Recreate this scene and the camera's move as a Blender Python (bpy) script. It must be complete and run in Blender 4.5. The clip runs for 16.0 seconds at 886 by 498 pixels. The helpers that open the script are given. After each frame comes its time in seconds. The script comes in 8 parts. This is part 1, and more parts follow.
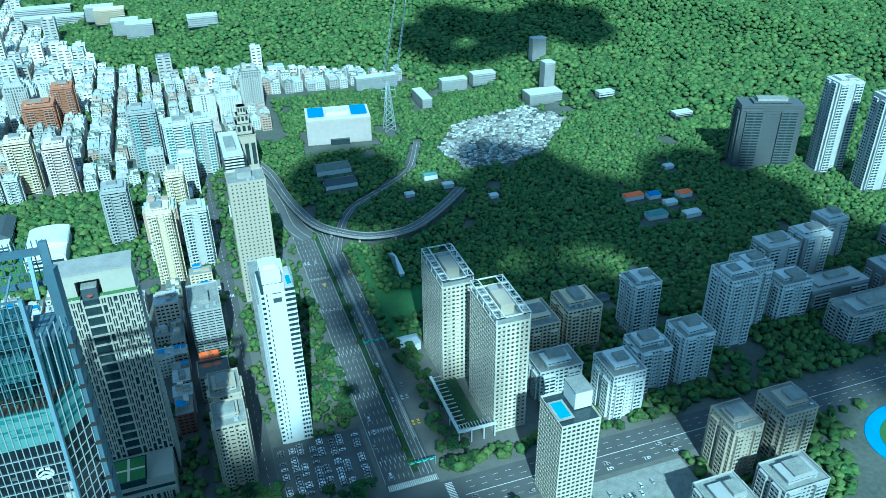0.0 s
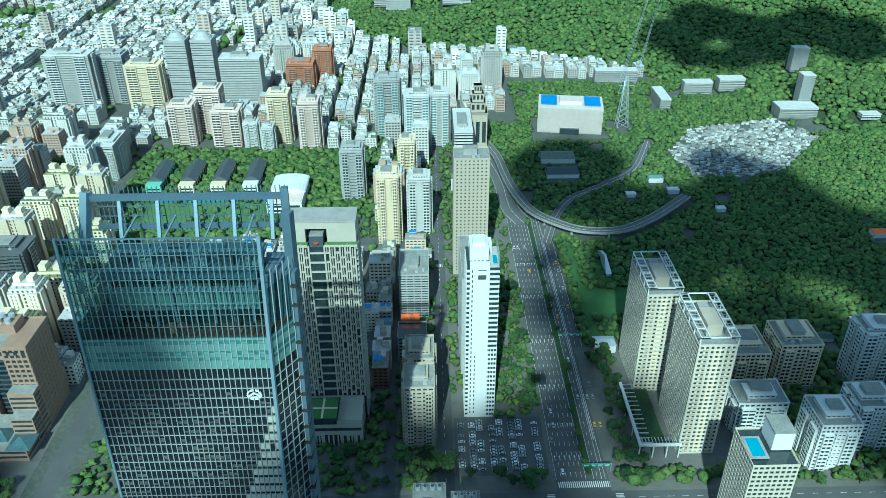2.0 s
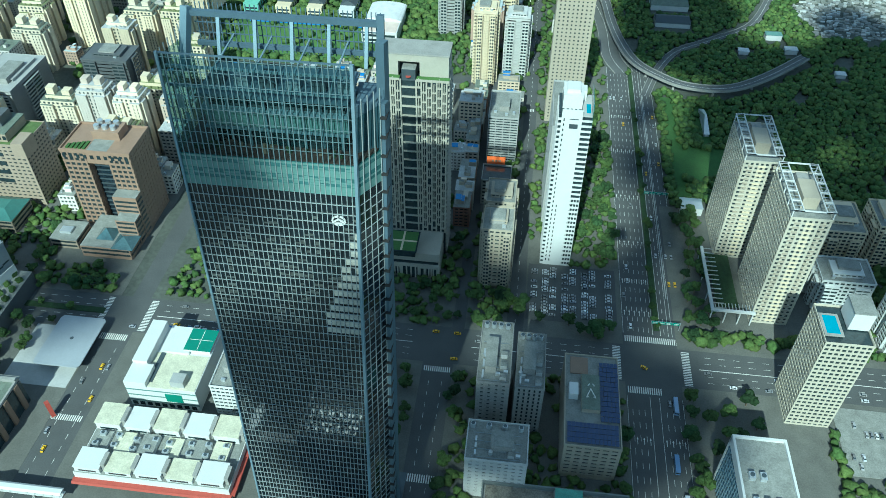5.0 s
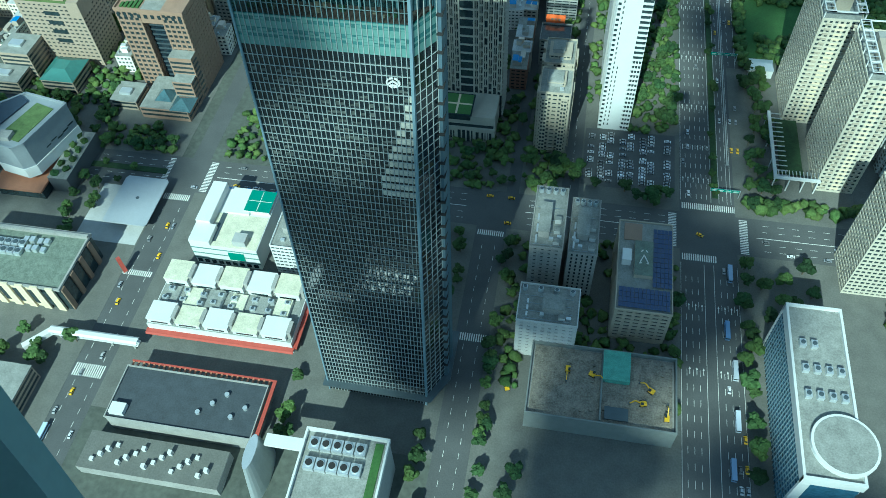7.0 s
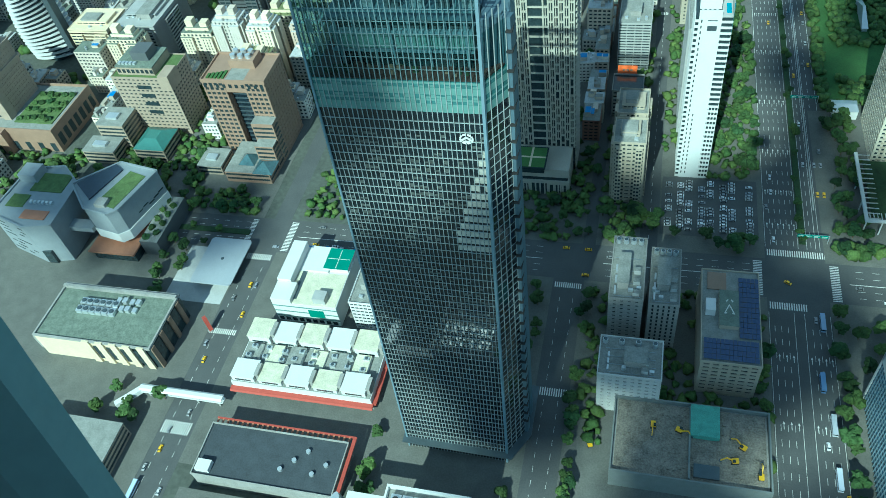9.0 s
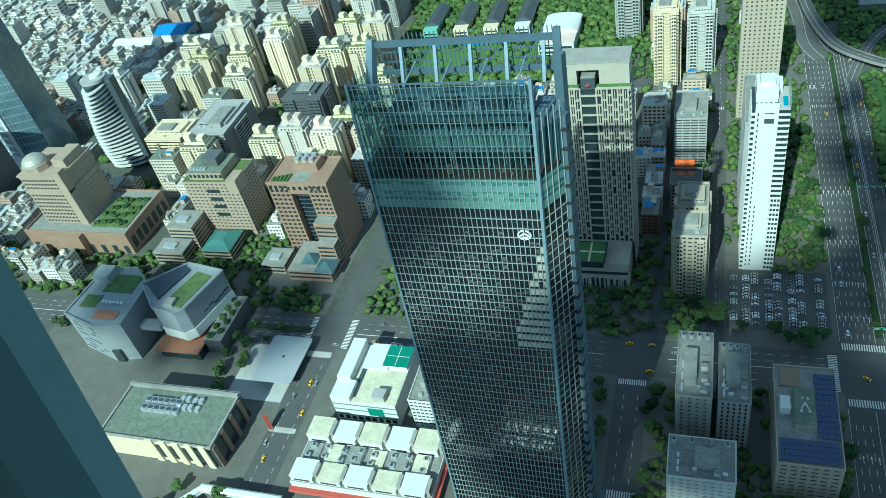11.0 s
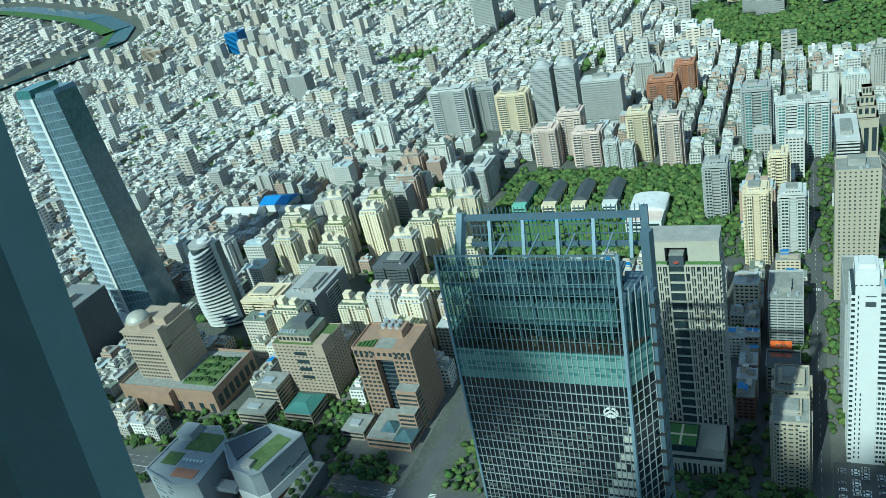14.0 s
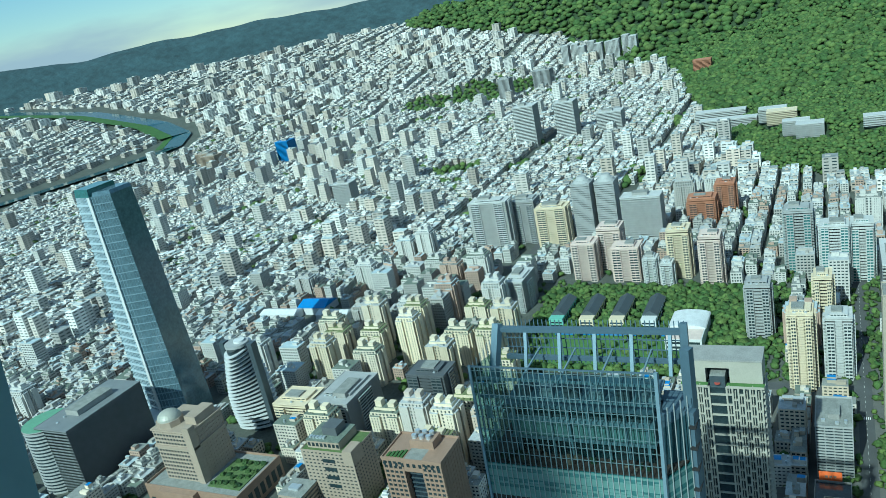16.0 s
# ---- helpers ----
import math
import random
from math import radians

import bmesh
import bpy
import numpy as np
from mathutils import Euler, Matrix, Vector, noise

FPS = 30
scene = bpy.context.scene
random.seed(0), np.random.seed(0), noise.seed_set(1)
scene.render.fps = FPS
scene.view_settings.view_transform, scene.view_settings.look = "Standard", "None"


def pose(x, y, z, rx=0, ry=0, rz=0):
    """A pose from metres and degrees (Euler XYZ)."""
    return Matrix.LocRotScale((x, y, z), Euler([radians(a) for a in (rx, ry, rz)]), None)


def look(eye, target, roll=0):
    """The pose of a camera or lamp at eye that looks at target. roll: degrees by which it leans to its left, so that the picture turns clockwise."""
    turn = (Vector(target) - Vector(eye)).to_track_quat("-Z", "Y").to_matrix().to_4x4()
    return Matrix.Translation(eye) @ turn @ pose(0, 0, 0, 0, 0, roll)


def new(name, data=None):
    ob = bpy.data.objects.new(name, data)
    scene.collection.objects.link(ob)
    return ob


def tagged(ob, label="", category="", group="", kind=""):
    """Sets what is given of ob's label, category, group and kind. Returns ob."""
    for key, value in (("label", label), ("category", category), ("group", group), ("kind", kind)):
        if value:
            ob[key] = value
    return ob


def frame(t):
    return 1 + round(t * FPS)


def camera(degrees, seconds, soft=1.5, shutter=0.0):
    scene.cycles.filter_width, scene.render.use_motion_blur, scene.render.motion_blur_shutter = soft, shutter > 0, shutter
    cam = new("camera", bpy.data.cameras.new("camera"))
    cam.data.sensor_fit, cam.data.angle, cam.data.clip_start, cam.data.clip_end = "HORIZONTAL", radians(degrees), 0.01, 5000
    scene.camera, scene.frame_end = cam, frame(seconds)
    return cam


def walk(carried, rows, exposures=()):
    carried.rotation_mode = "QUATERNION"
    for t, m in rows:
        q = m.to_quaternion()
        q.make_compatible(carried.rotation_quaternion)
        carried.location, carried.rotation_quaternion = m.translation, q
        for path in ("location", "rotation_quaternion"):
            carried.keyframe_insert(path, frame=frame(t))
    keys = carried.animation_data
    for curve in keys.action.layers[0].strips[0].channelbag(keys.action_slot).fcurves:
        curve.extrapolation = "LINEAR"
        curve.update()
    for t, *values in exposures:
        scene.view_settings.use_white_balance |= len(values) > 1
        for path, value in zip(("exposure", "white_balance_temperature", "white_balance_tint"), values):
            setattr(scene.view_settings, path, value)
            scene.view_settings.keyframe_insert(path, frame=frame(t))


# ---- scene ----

# ---------------------------------------------------------------- camera
EYE = 382.0
cam = camera(59.33, 16.0, soft=0.7)
TURNS = [
    (0.0, 59.54, 0.57, -19.33),
    (0.5, 59.66, 0.30, -15.55),
    (1.0, 59.61, -0.28, -10.77),
    (1.5, 58.96, -0.01, -5.81),
    (2.0, 58.83, 0.17, -1.26),
    (2.5, 58.87, 0.43, 0.84),
    (3.0, 57.86, 0.24, 2.50),
    (3.5, 55.23, -0.03, 5.61),
    (4.0, 53.67, -0.66, 6.77),
    (4.5, 50.91, -0.57, 7.08),
    (5.0, 47.22, -0.45, 6.96),
    (7.5, 36.93, 3.48, 11.10),
    (8.0, 37.90, 5.06, 11.85),
    (8.5, 39.67, 6.21, 12.13),
    (11.0, 48.98, 10.70, 15.35),
    (11.5, 51.19, 11.10, 15.62),
    (12.0, 53.60, 11.10, 15.69),
    (12.5, 55.86, 11.30, 16.64),
    (13.0, 57.28, 12.30, 19.10),
    (13.5, 59.69, 12.26, 20.25),
    (14.0, 62.76, 12.34, 21.84),
    (14.5, 64.73, 12.28, 22.01),
    (15.0, 65.68, 12.33, 20.92),
    (15.5, 68.08, 11.79, 22.99),
    (16.0, 71.49, 11.38, 25.28),
]
# sideways drift of the eye behind the window, in metres
DRIFT = ((0.0, 0.0), (5.0, -0.05), (7.5, -0.094), (8.5, -0.076), (11.0, -0.13), (12.5, -0.244), (13.5, -0.154), (14.5, -0.163), (16.0, 0.037))


def drift(t):
    return float(np.interp(t, [a for a, b in DRIFT], [b for a, b in DRIFT]))


EXPO = [(0.0, 0.5, 4150, -28), (1.5, 0.36, 4650, -26), (3.5, 0.25, 5250, -19), (8.5, 0.42, 5000, -29), (12.5, 0.16, 5350, -21), (16.0, -0.02, 5050, -20)]
walk(cam, [(t, pose(drift(t), 0, EYE, rx, ry, rz)) for t, rx, ry, rz in TURNS], EXPO)

# ---------------------------------------------------------------- light
SUN_EL, SUN_AZ = 40.0, 190.0   # degrees; azimuth clockwise from +Y, where the sun stands
world = bpy.data.worlds.new("world")
scene.world = world
world.use_nodes = True
wn, wl = world.node_tree.nodes, world.node_tree.links
wn.clear()
sky = wn.new("ShaderNodeTexSky")
sky.sky_type = "NISHITA"
sky.sun_disc = False
sky.sun_elevation, sky.sun_rotation = radians(SUN_EL), radians(SUN_AZ)
sky.air_density, sky.dust_density, sky.ozone_density = 1.0, 0.05, 3.5
coord = wn.new("ShaderNodeTexCoord")
mapn = wn.new("ShaderNodeMapping")
mapn.inputs["Scale"].default_value = (1.0, 1.0, 4.5)
cloud = wn.new("ShaderNodeTexNoise")
cloud.inputs["Scale"].default_value, cloud.inputs["Detail"].default_value = 2.6, 7.0
ramp = wn.new("ShaderNodeValToRGB")
ramp.color_ramp.elements[0].position, ramp.color_ramp.elements[1].position = 0.44, 0.62
mixc = wn.new("ShaderNodeMix")
mixc.data_type = "RGBA"
mixc.inputs[7].default_value = (4.6, 4.9, 5.4, 1)
bg = wn.new("ShaderNodeBackground")
bg.inputs["Strength"].default_value = 0.1
wo = wn.new("ShaderNodeOutputWorld")
wl.new(coord.outputs["Generated"], mapn.inputs["Vector"])
wl.new(mapn.outputs["Vector"], cloud.inputs["Vector"])
wl.new(cloud.outputs["Fac"], ramp.inputs["Fac"])
wl.new(ramp.outputs["Color"], mixc.inputs[0])
wl.new(sky.outputs["Color"], mixc.inputs[6])
wl.new(mixc.outputs[2], bg.inputs["Color"])
wl.new(bg.outputs["Background"], wo.inputs["Surface"])
sun = new("sun", bpy.data.lights.new("sun", "SUN"))
sun.data.energy, sun.data.angle, sun.data.color = 5.0, radians(0.53), (1.0, 0.95, 0.86)
sa, se = radians(SUN_AZ), radians(SUN_EL)
SUNV = Vector((math.sin(sa) * math.cos(se), math.cos(sa) * math.cos(se), math.sin(se)))
sun.matrix_world = look(SUNV * 1000, (0, 0, 0))


# ---------------------------------------------------------------- materials
def mat(name, color, rough=0.7, metal=0.0, vary=0.12, size=3.0, fine=0.4, bump=0.15, rnd=0.0, island=False, spec=0.5, tint=None):
    """Principled surface with two scales of colour variation, relief and an optional change from piece to piece."""
    m = bpy.data.materials.new(name)
    m.use_nodes = True
    n, l = m.node_tree.nodes, m.node_tree.links
    p = n["Principled BSDF"]
    p.inputs["Roughness"].default_value, p.inputs["Metallic"].default_value = rough, metal
    p.inputs["Specular IOR Level"].default_value = spec
    tc = n.new("ShaderNodeTexCoord")
    a, b = n.new("ShaderNodeTexNoise"), n.new("ShaderNodeTexNoise")
    a.inputs["Scale"].default_value, b.inputs["Scale"].default_value = 1.0 / size, 1.0 / fine
    a.inputs["Detail"].default_value, b.inputs["Detail"].default_value = 4.0, 2.0
    l.new(tc.outputs["Object"], a.inputs["Vector"])
    l.new(tc.outputs["Object"], b.inputs["Vector"])
    add = n.new("ShaderNodeMath")
    add.operation = "ADD"
    l.new(a.outputs["Fac"], add.inputs[0])
    l.new(b.outputs["Fac"], add.inputs[1])
    rng = n.new("ShaderNodeMapRange")
    rng.inputs["From Min"].default_value, rng.inputs["From Max"].default_value = 0.6, 1.4
    rng.inputs["To Min"].default_value, rng.inputs["To Max"].default_value = 1 - vary, 1 + vary
    l.new(add.outputs[0], rng.inputs["Value"])
    last = rng.outputs["Result"]
    hsv = n.new("ShaderNodeHueSaturation")
    hsv.inputs["Color"].default_value = (*color, 1)
    if rnd:
        src = n.new("ShaderNodeNewGeometry").outputs["Random Per Island"] if island else n.new("ShaderNodeObjectInfo").outputs["Random"]
        r2 = n.new("ShaderNodeMapRange")
        r2.inputs["To Min"].default_value, r2.inputs["To Max"].default_value = 1 - rnd, 1 + rnd * 0.6
        l.new(src, r2.inputs["Value"])
        mul = n.new("ShaderNodeMath")
        mul.operation = "MULTIPLY"
        l.new(last, mul.inputs[0])
        l.new(r2.outputs["Result"], mul.inputs[1])
        last = mul.outputs[0]
        if tint:
            wob = n.new("ShaderNodeMath")
            wob.operation = "MULTIPLY"
            wob.inputs[1].default_value = 7.31
            fr = n.new("ShaderNodeMath")
            fr.operation = "FRACT"
            mx = n.new("ShaderNodeMix")
            mx.data_type = "RGBA"
            mx.inputs[6].default_value, mx.inputs[7].default_value = (*color, 1), (*tint, 1)
            l.new(src, wob.inputs[0])
            l.new(wob.outputs[0], fr.inputs[0])
            l.new(fr.outputs[0], mx.inputs[0])
            l.new(mx.outputs[2], hsv.inputs["Color"])
    l.new(last, hsv.inputs["Value"])
    l.new(hsv.outputs["Color"], p.inputs["Base Color"])
    if bump:
        bp = n.new("ShaderNodeBump")
        bp.inputs["Strength"].default_value, bp.inputs["Distance"].default_value = bump, fine * 0.4
        l.new(b.outputs["Fac"], bp.inputs["Height"])
        l.new(bp.outputs["Normal"], p.inputs["Normal"])
    return m


def clear_glass(name, tint, gloss):
    """A pane that lets tinted light through and mirrors a little of its surroundings."""
    m = bpy.data.materials.new(name)
    m.use_nodes = True
    n, l = m.node_tree.nodes, m.node_tree.links
    n.remove(n["Principled BSDF"])
    tr, gl, mx = n.new("ShaderNodeBsdfTransparent"), n.new("ShaderNodeBsdfGlossy"), n.new("ShaderNodeMixShader")
    tr.inputs["Color"].default_value = (*tint, 1)
    gl.inputs["Roughness"].default_value = 0.04
    gl.inputs["Color"].default_value = (0.8, 0.9, 0.9, 1)
    mx.inputs[0].default_value = gloss
    l.new(tr.outputs[0], mx.inputs[1])
    l.new(gl.outputs[0], mx.inputs[2])
    l.new(mx.outputs[0], n["Material Output"].inputs["Surface"])
    return m


ASPHALT = mat("asphalt", (0.085, 0.09, 0.09), 0.85, vary=0.22, size=14, fine=0.8)
PAVING = mat("paving", (0.125, 0.128, 0.115), 0.85, vary=0.25, size=9, fine=0.9)
URBAN = mat("urban_ground", (0.085, 0.095, 0.08), 0.9, vary=0.35, size=22, fine=3)
SOIL = mat("forest_floor", (0.035, 0.06, 0.022), 0.95, vary=0.4, size=30, fine=4)
GRASS = mat("grass", (0.055, 0.12, 0.03), 0.95, vary=0.3, size=12, fine=1.2)
LAWN = mat("lawn", (0.085, 0.17, 0.045), 0.95, vary=0.2, size=12, fine=1.2)
HEDGE = mat("hedge", (0.03, 0.06, 0.022), 0.9, vary=0.5, size=3, fine=0.6, bump=0.8)
PAINT = mat("road_paint", (0.72, 0.72, 0.68), 0.7, vary=0.15, size=4, fine=0.6)
YELLOW = mat("yellow_paint", (0.62, 0.42, 0.05), 0.7, vary=0.2, size=4, fine=0.6)
LEAF = mat("leaves", (0.055, 0.105, 0.03), 0.8, vary=0.5, size=5, fine=1.1, bump=0.8, rnd=0.3, island=True, tint=(0.115, 0.165, 0.045), spec=0.25)
MOSS = mat("planted_roof", (0.1, 0.15, 0.05), 0.95, vary=0.4, size=5, fine=0.8)
SOLARD = mat("grey_solar_panel", (0.035, 0.05, 0.075), 0.3, vary=0.25, size=2, fine=0.5, bump=0)
LEAF_T = mat("street_leaves", (0.027, 0.058, 0.021), 0.8, vary=0.5, size=2.5, fine=0.7, bump=0.7, rnd=0.4, tint=(0.075, 0.12, 0.032), spec=0.25)
BARK = mat("bark", (0.13, 0.1, 0.07), 0.9, fine=0.1)
WHITE = mat("white_tile", (0.62, 0.635, 0.62), 0.5, vary=0.06, size=8, fine=0.7)
OFFW = mat("off_white_wall", (0.52, 0.53, 0.51), 0.65, vary=0.15, size=8, fine=0.8)
CREAM = mat("cream_tile", (0.66, 0.57, 0.4), 0.65, vary=0.1, size=8, fine=0.7)
BEIGE = mat("beige_stone", (0.4, 0.36, 0.28), 0.65, vary=0.12, size=8, fine=0.7)
GREY = mat("grey_tile", (0.36, 0.37, 0.36), 0.65, vary=0.14, size=8, fine=0.7)
DARKG = mat("dark_grey_cladding", (0.1, 0.11, 0.115), 0.5, vary=0.15, size=8, fine=0.7)
BROWN = mat("brown_granite", (0.24, 0.17, 0.12), 0.55, vary=0.18, size=6, fine=0.6)
TAN = mat("tan_granite", (0.36, 0.295, 0.225), 0.55, vary=0.14, size=6, fine=0.6)
ORANGE = mat("orange_tile", (0.4, 0.19, 0.11), 0.65, vary=0.15, size=6, fine=0.6)
PINK = mat("pinkish_tile", (0.64, 0.53, 0.46), 0.65, vary=0.12, size=6, fine=0.6)
CONC = mat("concrete", (0.3, 0.3, 0.28), 0.85, vary=0.25, size=7, fine=0.8)
ROOF = mat("roof_concrete", (0.24, 0.25, 0.23), 0.9, vary=0.35, size=5, fine=0.8)
ROOFG = mat("green_roof_coating", (0.15, 0.18, 0.145), 0.85, vary=0.4, size=4, fine=0.8)
WALLV = mat("apartment_wall", (0.66, 0.65, 0.6), 0.75, vary=0.18, size=6, fine=0.8, rnd=0.45, tint=(0.58, 0.49, 0.36))
SLATE = mat("dark_slate_roof", (0.06, 0.075, 0.085), 0.7, vary=0.15, size=5, fine=0.6)
GREENW = mat("pale_green_wall", (0.2, 0.45, 0.36), 0.7, vary=0.1)
BLUET = mat("blue_track", (0.03, 0.24, 0.5), 0.8, vary=0.12, size=8, fine=1)
PALEC = mat("pale_concrete", (0.42, 0.43, 0.42), 0.85, vary=0.15, size=8, fine=0.8)
WALLF = mat("distant_wall", (0.66, 0.65, 0.61), 0.8, vary=0.15, size=9, fine=2, bump=0, rnd=0.4, island=True, tint=(0.52, 0.45, 0.37))
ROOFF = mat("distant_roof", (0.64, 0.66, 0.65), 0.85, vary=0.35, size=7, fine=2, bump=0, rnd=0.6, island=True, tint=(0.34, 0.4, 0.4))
GLASS = mat("window_glass", (0.03, 0.045, 0.05), 0.08, vary=0.4, size=3.2, fine=1.3, bump=0.0, spec=0.6)
GLASST = mat("teal_glass", (0.06, 0.15, 0.15), 0.07, vary=0.35, size=6, fine=2.2, bump=0.02, spec=0.8)
GLASSB = mat("blue_glass", (0.05, 0.12, 0.19), 0.08, vary=0.35, size=5, fine=1.8, bump=0.02, spec=0.8)
GLASSN = mat("dark_curtain_glass", (0.012, 0.02, 0.028), 0.06, vary=0.5, size=4, fine=2.0, bump=0.015, spec=0.7, rnd=0.4)
STEEL = mat("grey_steel", (0.3, 0.35, 0.38), 0.4, 0.5, vary=0.1, size=4, fine=0.5)
STEELD = mat("dark_steel", (0.09, 0.115, 0.13), 0.45, 0.4, vary=0.15, size=4, fine=0.5)
ALU = mat("aluminium", (0.62, 0.66, 0.68), 0.35, 0.6, vary=0.08, size=4, fine=0.5)
WATER = mat("water", (0.03, 0.09, 0.11), 0.12, vary=0.15, size=40, fine=6, bump=0.1)
POOL = mat("pool_water", (0.04, 0.3, 0.42), 0.1, vary=0.1, size=4, fine=1)
SOLAR = mat("solar_panel", (0.02, 0.05, 0.14), 0.2, vary=0.15, size=2, fine=0.5, bump=0)
GREENP = mat("green_paint", (0.03, 0.2, 0.14), 0.7, vary=0.12, size=6, fine=0.8)
REDP = mat("red_paint", (0.36, 0.07, 0.05), 0.6, vary=0.15, size=3, fine=0.5)
ORNG = mat("orange_hoarding", (0.75, 0.16, 0.04), 0.6, vary=0.1, size=3, fine=0.5)
BLUEP = mat("blue_sheet_roof", (0.04, 0.2, 0.5), 0.5, vary=0.15, size=6, fine=0.7)
SIGN = mat("green_sign", (0.01, 0.25, 0.17), 0.5, vary=0.05)
RUBBER = mat("rubber", (0.02, 0.02, 0.02), 0.8)
CARP = mat("car_paint", (0.75, 0.76, 0.77), 0.3, vary=0.03, bump=0, rnd=0.75, tint=(0.3, 0.32, 0.36))
TAXI = mat("taxi_paint", (0.8, 0.5, 0.02), 0.35, vary=0.03, bump=0)
BUSP = mat("bus_paint", (0.7, 0.74, 0.78), 0.35, vary=0.05, bump=0, rnd=0.25, tint=(0.15, 0.3, 0.6))
# the blue of distance haze is put into the far hills' colour
HILLHAZE = mat("haze_blue_hills", (0.038, 0.07, 0.08), 0.95, vary=0.35, size=160, fine=40, bump=0.5)
CLOUDM = mat("cloud", (0.85, 0.86, 0.88), 1.0, vary=0.03, size=80, fine=20, bump=0)
FRAMEM = mat("window_frame_paint", (0.22, 0.325, 0.36), 0.5, vary=0.08, size=0.3, fine=0.05)


# ---------------------------------------------------------------- mesh helpers
class MB:
    """Collects boxes, prisms and tubes into one mesh with material slots."""

    def __init__(self):
        self.v, self.f, self.m = [], [], []

    def face(self, pts, m=0):
        k = len(self.v)
        self.v.extend(pts)
        self.f.append(tuple(range(k, k + len(pts))))
        self.m.append(m)

    def box(self, x0, x1, y0, y1, z0, z1, m=0, mt=None, bottom=True):
        k = len(self.v)
        self.v.extend([(x0, y0, z0), (x1, y0, z0), (x1, y1, z0), (x0, y1, z0), (x0, y0, z1), (x1, y0, z1), (x1, y1, z1), (x0, y1, z1)])
        fs = [(0, 1, 5, 4), (1, 2, 6, 5), (2, 3, 7, 6), (3, 0, 4, 7), (4, 5, 6, 7)] + ([(3, 2, 1, 0)] if bottom else [])
        self.f.extend(tuple(k + i for i in q) for q in fs)
        self.m.extend([m, m, m, m, m if mt is None else mt] + ([m] if bottom else []))
        return self

    def prism(self, lo, hi, z0, z1, m=0, mt=None):
        """A solid between the outline lo at z0 and hi at z1, both counter-clockwise."""
        k, n = len(self.v), len(lo)
        self.v.extend([(x, y, z0) for x, y in lo] + [(x, y, z1) for x, y in hi])
        for i in range(n):
            j = (i + 1) % n
            self.f.append((k + i, k + j, k + n + j, k + n + i))
            self.m.append(m)
        self.f.append(tuple(range(k + n, k + 2 * n)))
        self.m.append(m if mt is None else mt)
        self.f.append(tuple(range(k + n - 1, k - 1, -1)))
        self.m.append(m)
        return self

    def tube(self, x, y, r, z0, z1, m=0, n=12, r1=None, mt=None):
        r1 = r if r1 is None else r1
        ring = [(math.cos(2 * math.pi * i / n), math.sin(2 * math.pi * i / n)) for i in range(n)]
        return self.prism([(x + r * a, y + r * b) for a, b in ring], [(x + r1 * a, y + r1 * b) for a, b in ring], z0, z1, m, mt)

    def beam(self, a, b, t, m=0):
        """A square bar from a to b."""
        a, b = Vector(a), Vector(b)
        q = (b - a).to_track_quat("Z", "Y")
        k = len(self.v)
        for p in (a, b):
            for sx, sy in ((-1, -1), (1, -1), (1, 1), (-1, 1)):
                self.v.append(tuple(p + q @ Vector((sx * t / 2, sy * t / 2, 0))))
        self.f.extend([(k, k + 1, k + 5, k + 4), (k + 1, k + 2, k + 6, k + 5), (k + 2, k + 3, k + 7, k + 6), (k + 3, k, k + 4, k + 7), (k + 4, k + 5, k + 6, k + 7), (k + 3, k + 2, k + 1, k)])
        self.m.extend([m] * 6)
        return self

    def mesh(self, name, mats):
        me = bpy.data.meshes.new(name)
        me.from_pydata(self.v, [], self.f)
        for q in mats if isinstance(mats, (list, tuple)) else [mats]:
            me.materials.append(q)
        me.polygons.foreach_set("material_index", self.m)
        me.update()
        return me


def ring(w, d, z0, z1, t, x0=None, y0=0.0):
    """A rectangular band of thickness t standing outside a core of w x d, its front at y = 0."""
    mb, a = MB(), w / 2
    mb.box(-a, a, 0, t, z0, z1)
    mb.box(-a, a, d - t, d, z0, z1)
    mb.box(-a, -a + t, t, d - t, z0, z1)
    mb.box(a - t, a, t, d - t, z0, z1)
    return mb


def thing(name, label, category, x, y, z=0.0, rot=0.0, group="", kind=""):
    ob = new(name)
    ob.empty_display_size = 1.0
    ob.matrix_basis = pose(x, y, z, 0, 0, rot)
    return tagged(ob, label, category, group, kind)


def part(name, mb, material, parent, label="", at=(0, 0, 0), rot=0.0):
    me = mb if isinstance(mb, bpy.types.Mesh) else mb.mesh(name, material)
    ob = new(name, me)
    ob.parent = parent
    ob.matrix_basis = pose(*at, 0, 0, rot)
    if label:
        ob["label"] = label
    return ob


def solid(name, mb, material, label, category, kind="", group="", at=(0, 0, 0), rot=0.0):
    me = mb if isinstance(mb, bpy.types.Mesh) else mb.mesh(name, material)
    ob = new(name, me)
    ob.matrix_basis = pose(*at, 0, 0, rot)
    return tagged(ob, label, category, group, kind)


def smooth(a, b, x):
    t = np.clip((np.asarray(x, float) - a) / (b - a), 0, 1)
    return t * t * (3 - 2 * t)


# ---------------------------------------------------------------- the lie of the land
HILL = np.array([(-2300, 4300), (-1942, 3625), (-1012, 3170), (-442, 2470), (-254, 1668), (-120, 1338), (0, 1256), (155, 1225), (330, 1120),
                 (470, 960), (600, 790), (820, 740), (1150, 640), (2500, 420), (5200, 300), (5200, 5200), (-2300, 5200)], float)


def inside(poly, x, y):
    r = np.zeros(np.shape(x), bool)
    for (x0, y0), (x1, y1) in zip(poly, np.roll(poly, -1, 0)):
        c = (y0 > y) != (y1 > y)
        r ^= c & (x < (x1 - x0) * (y - y0) / (y1 - y0 + 1e-9) + x0)
    return r


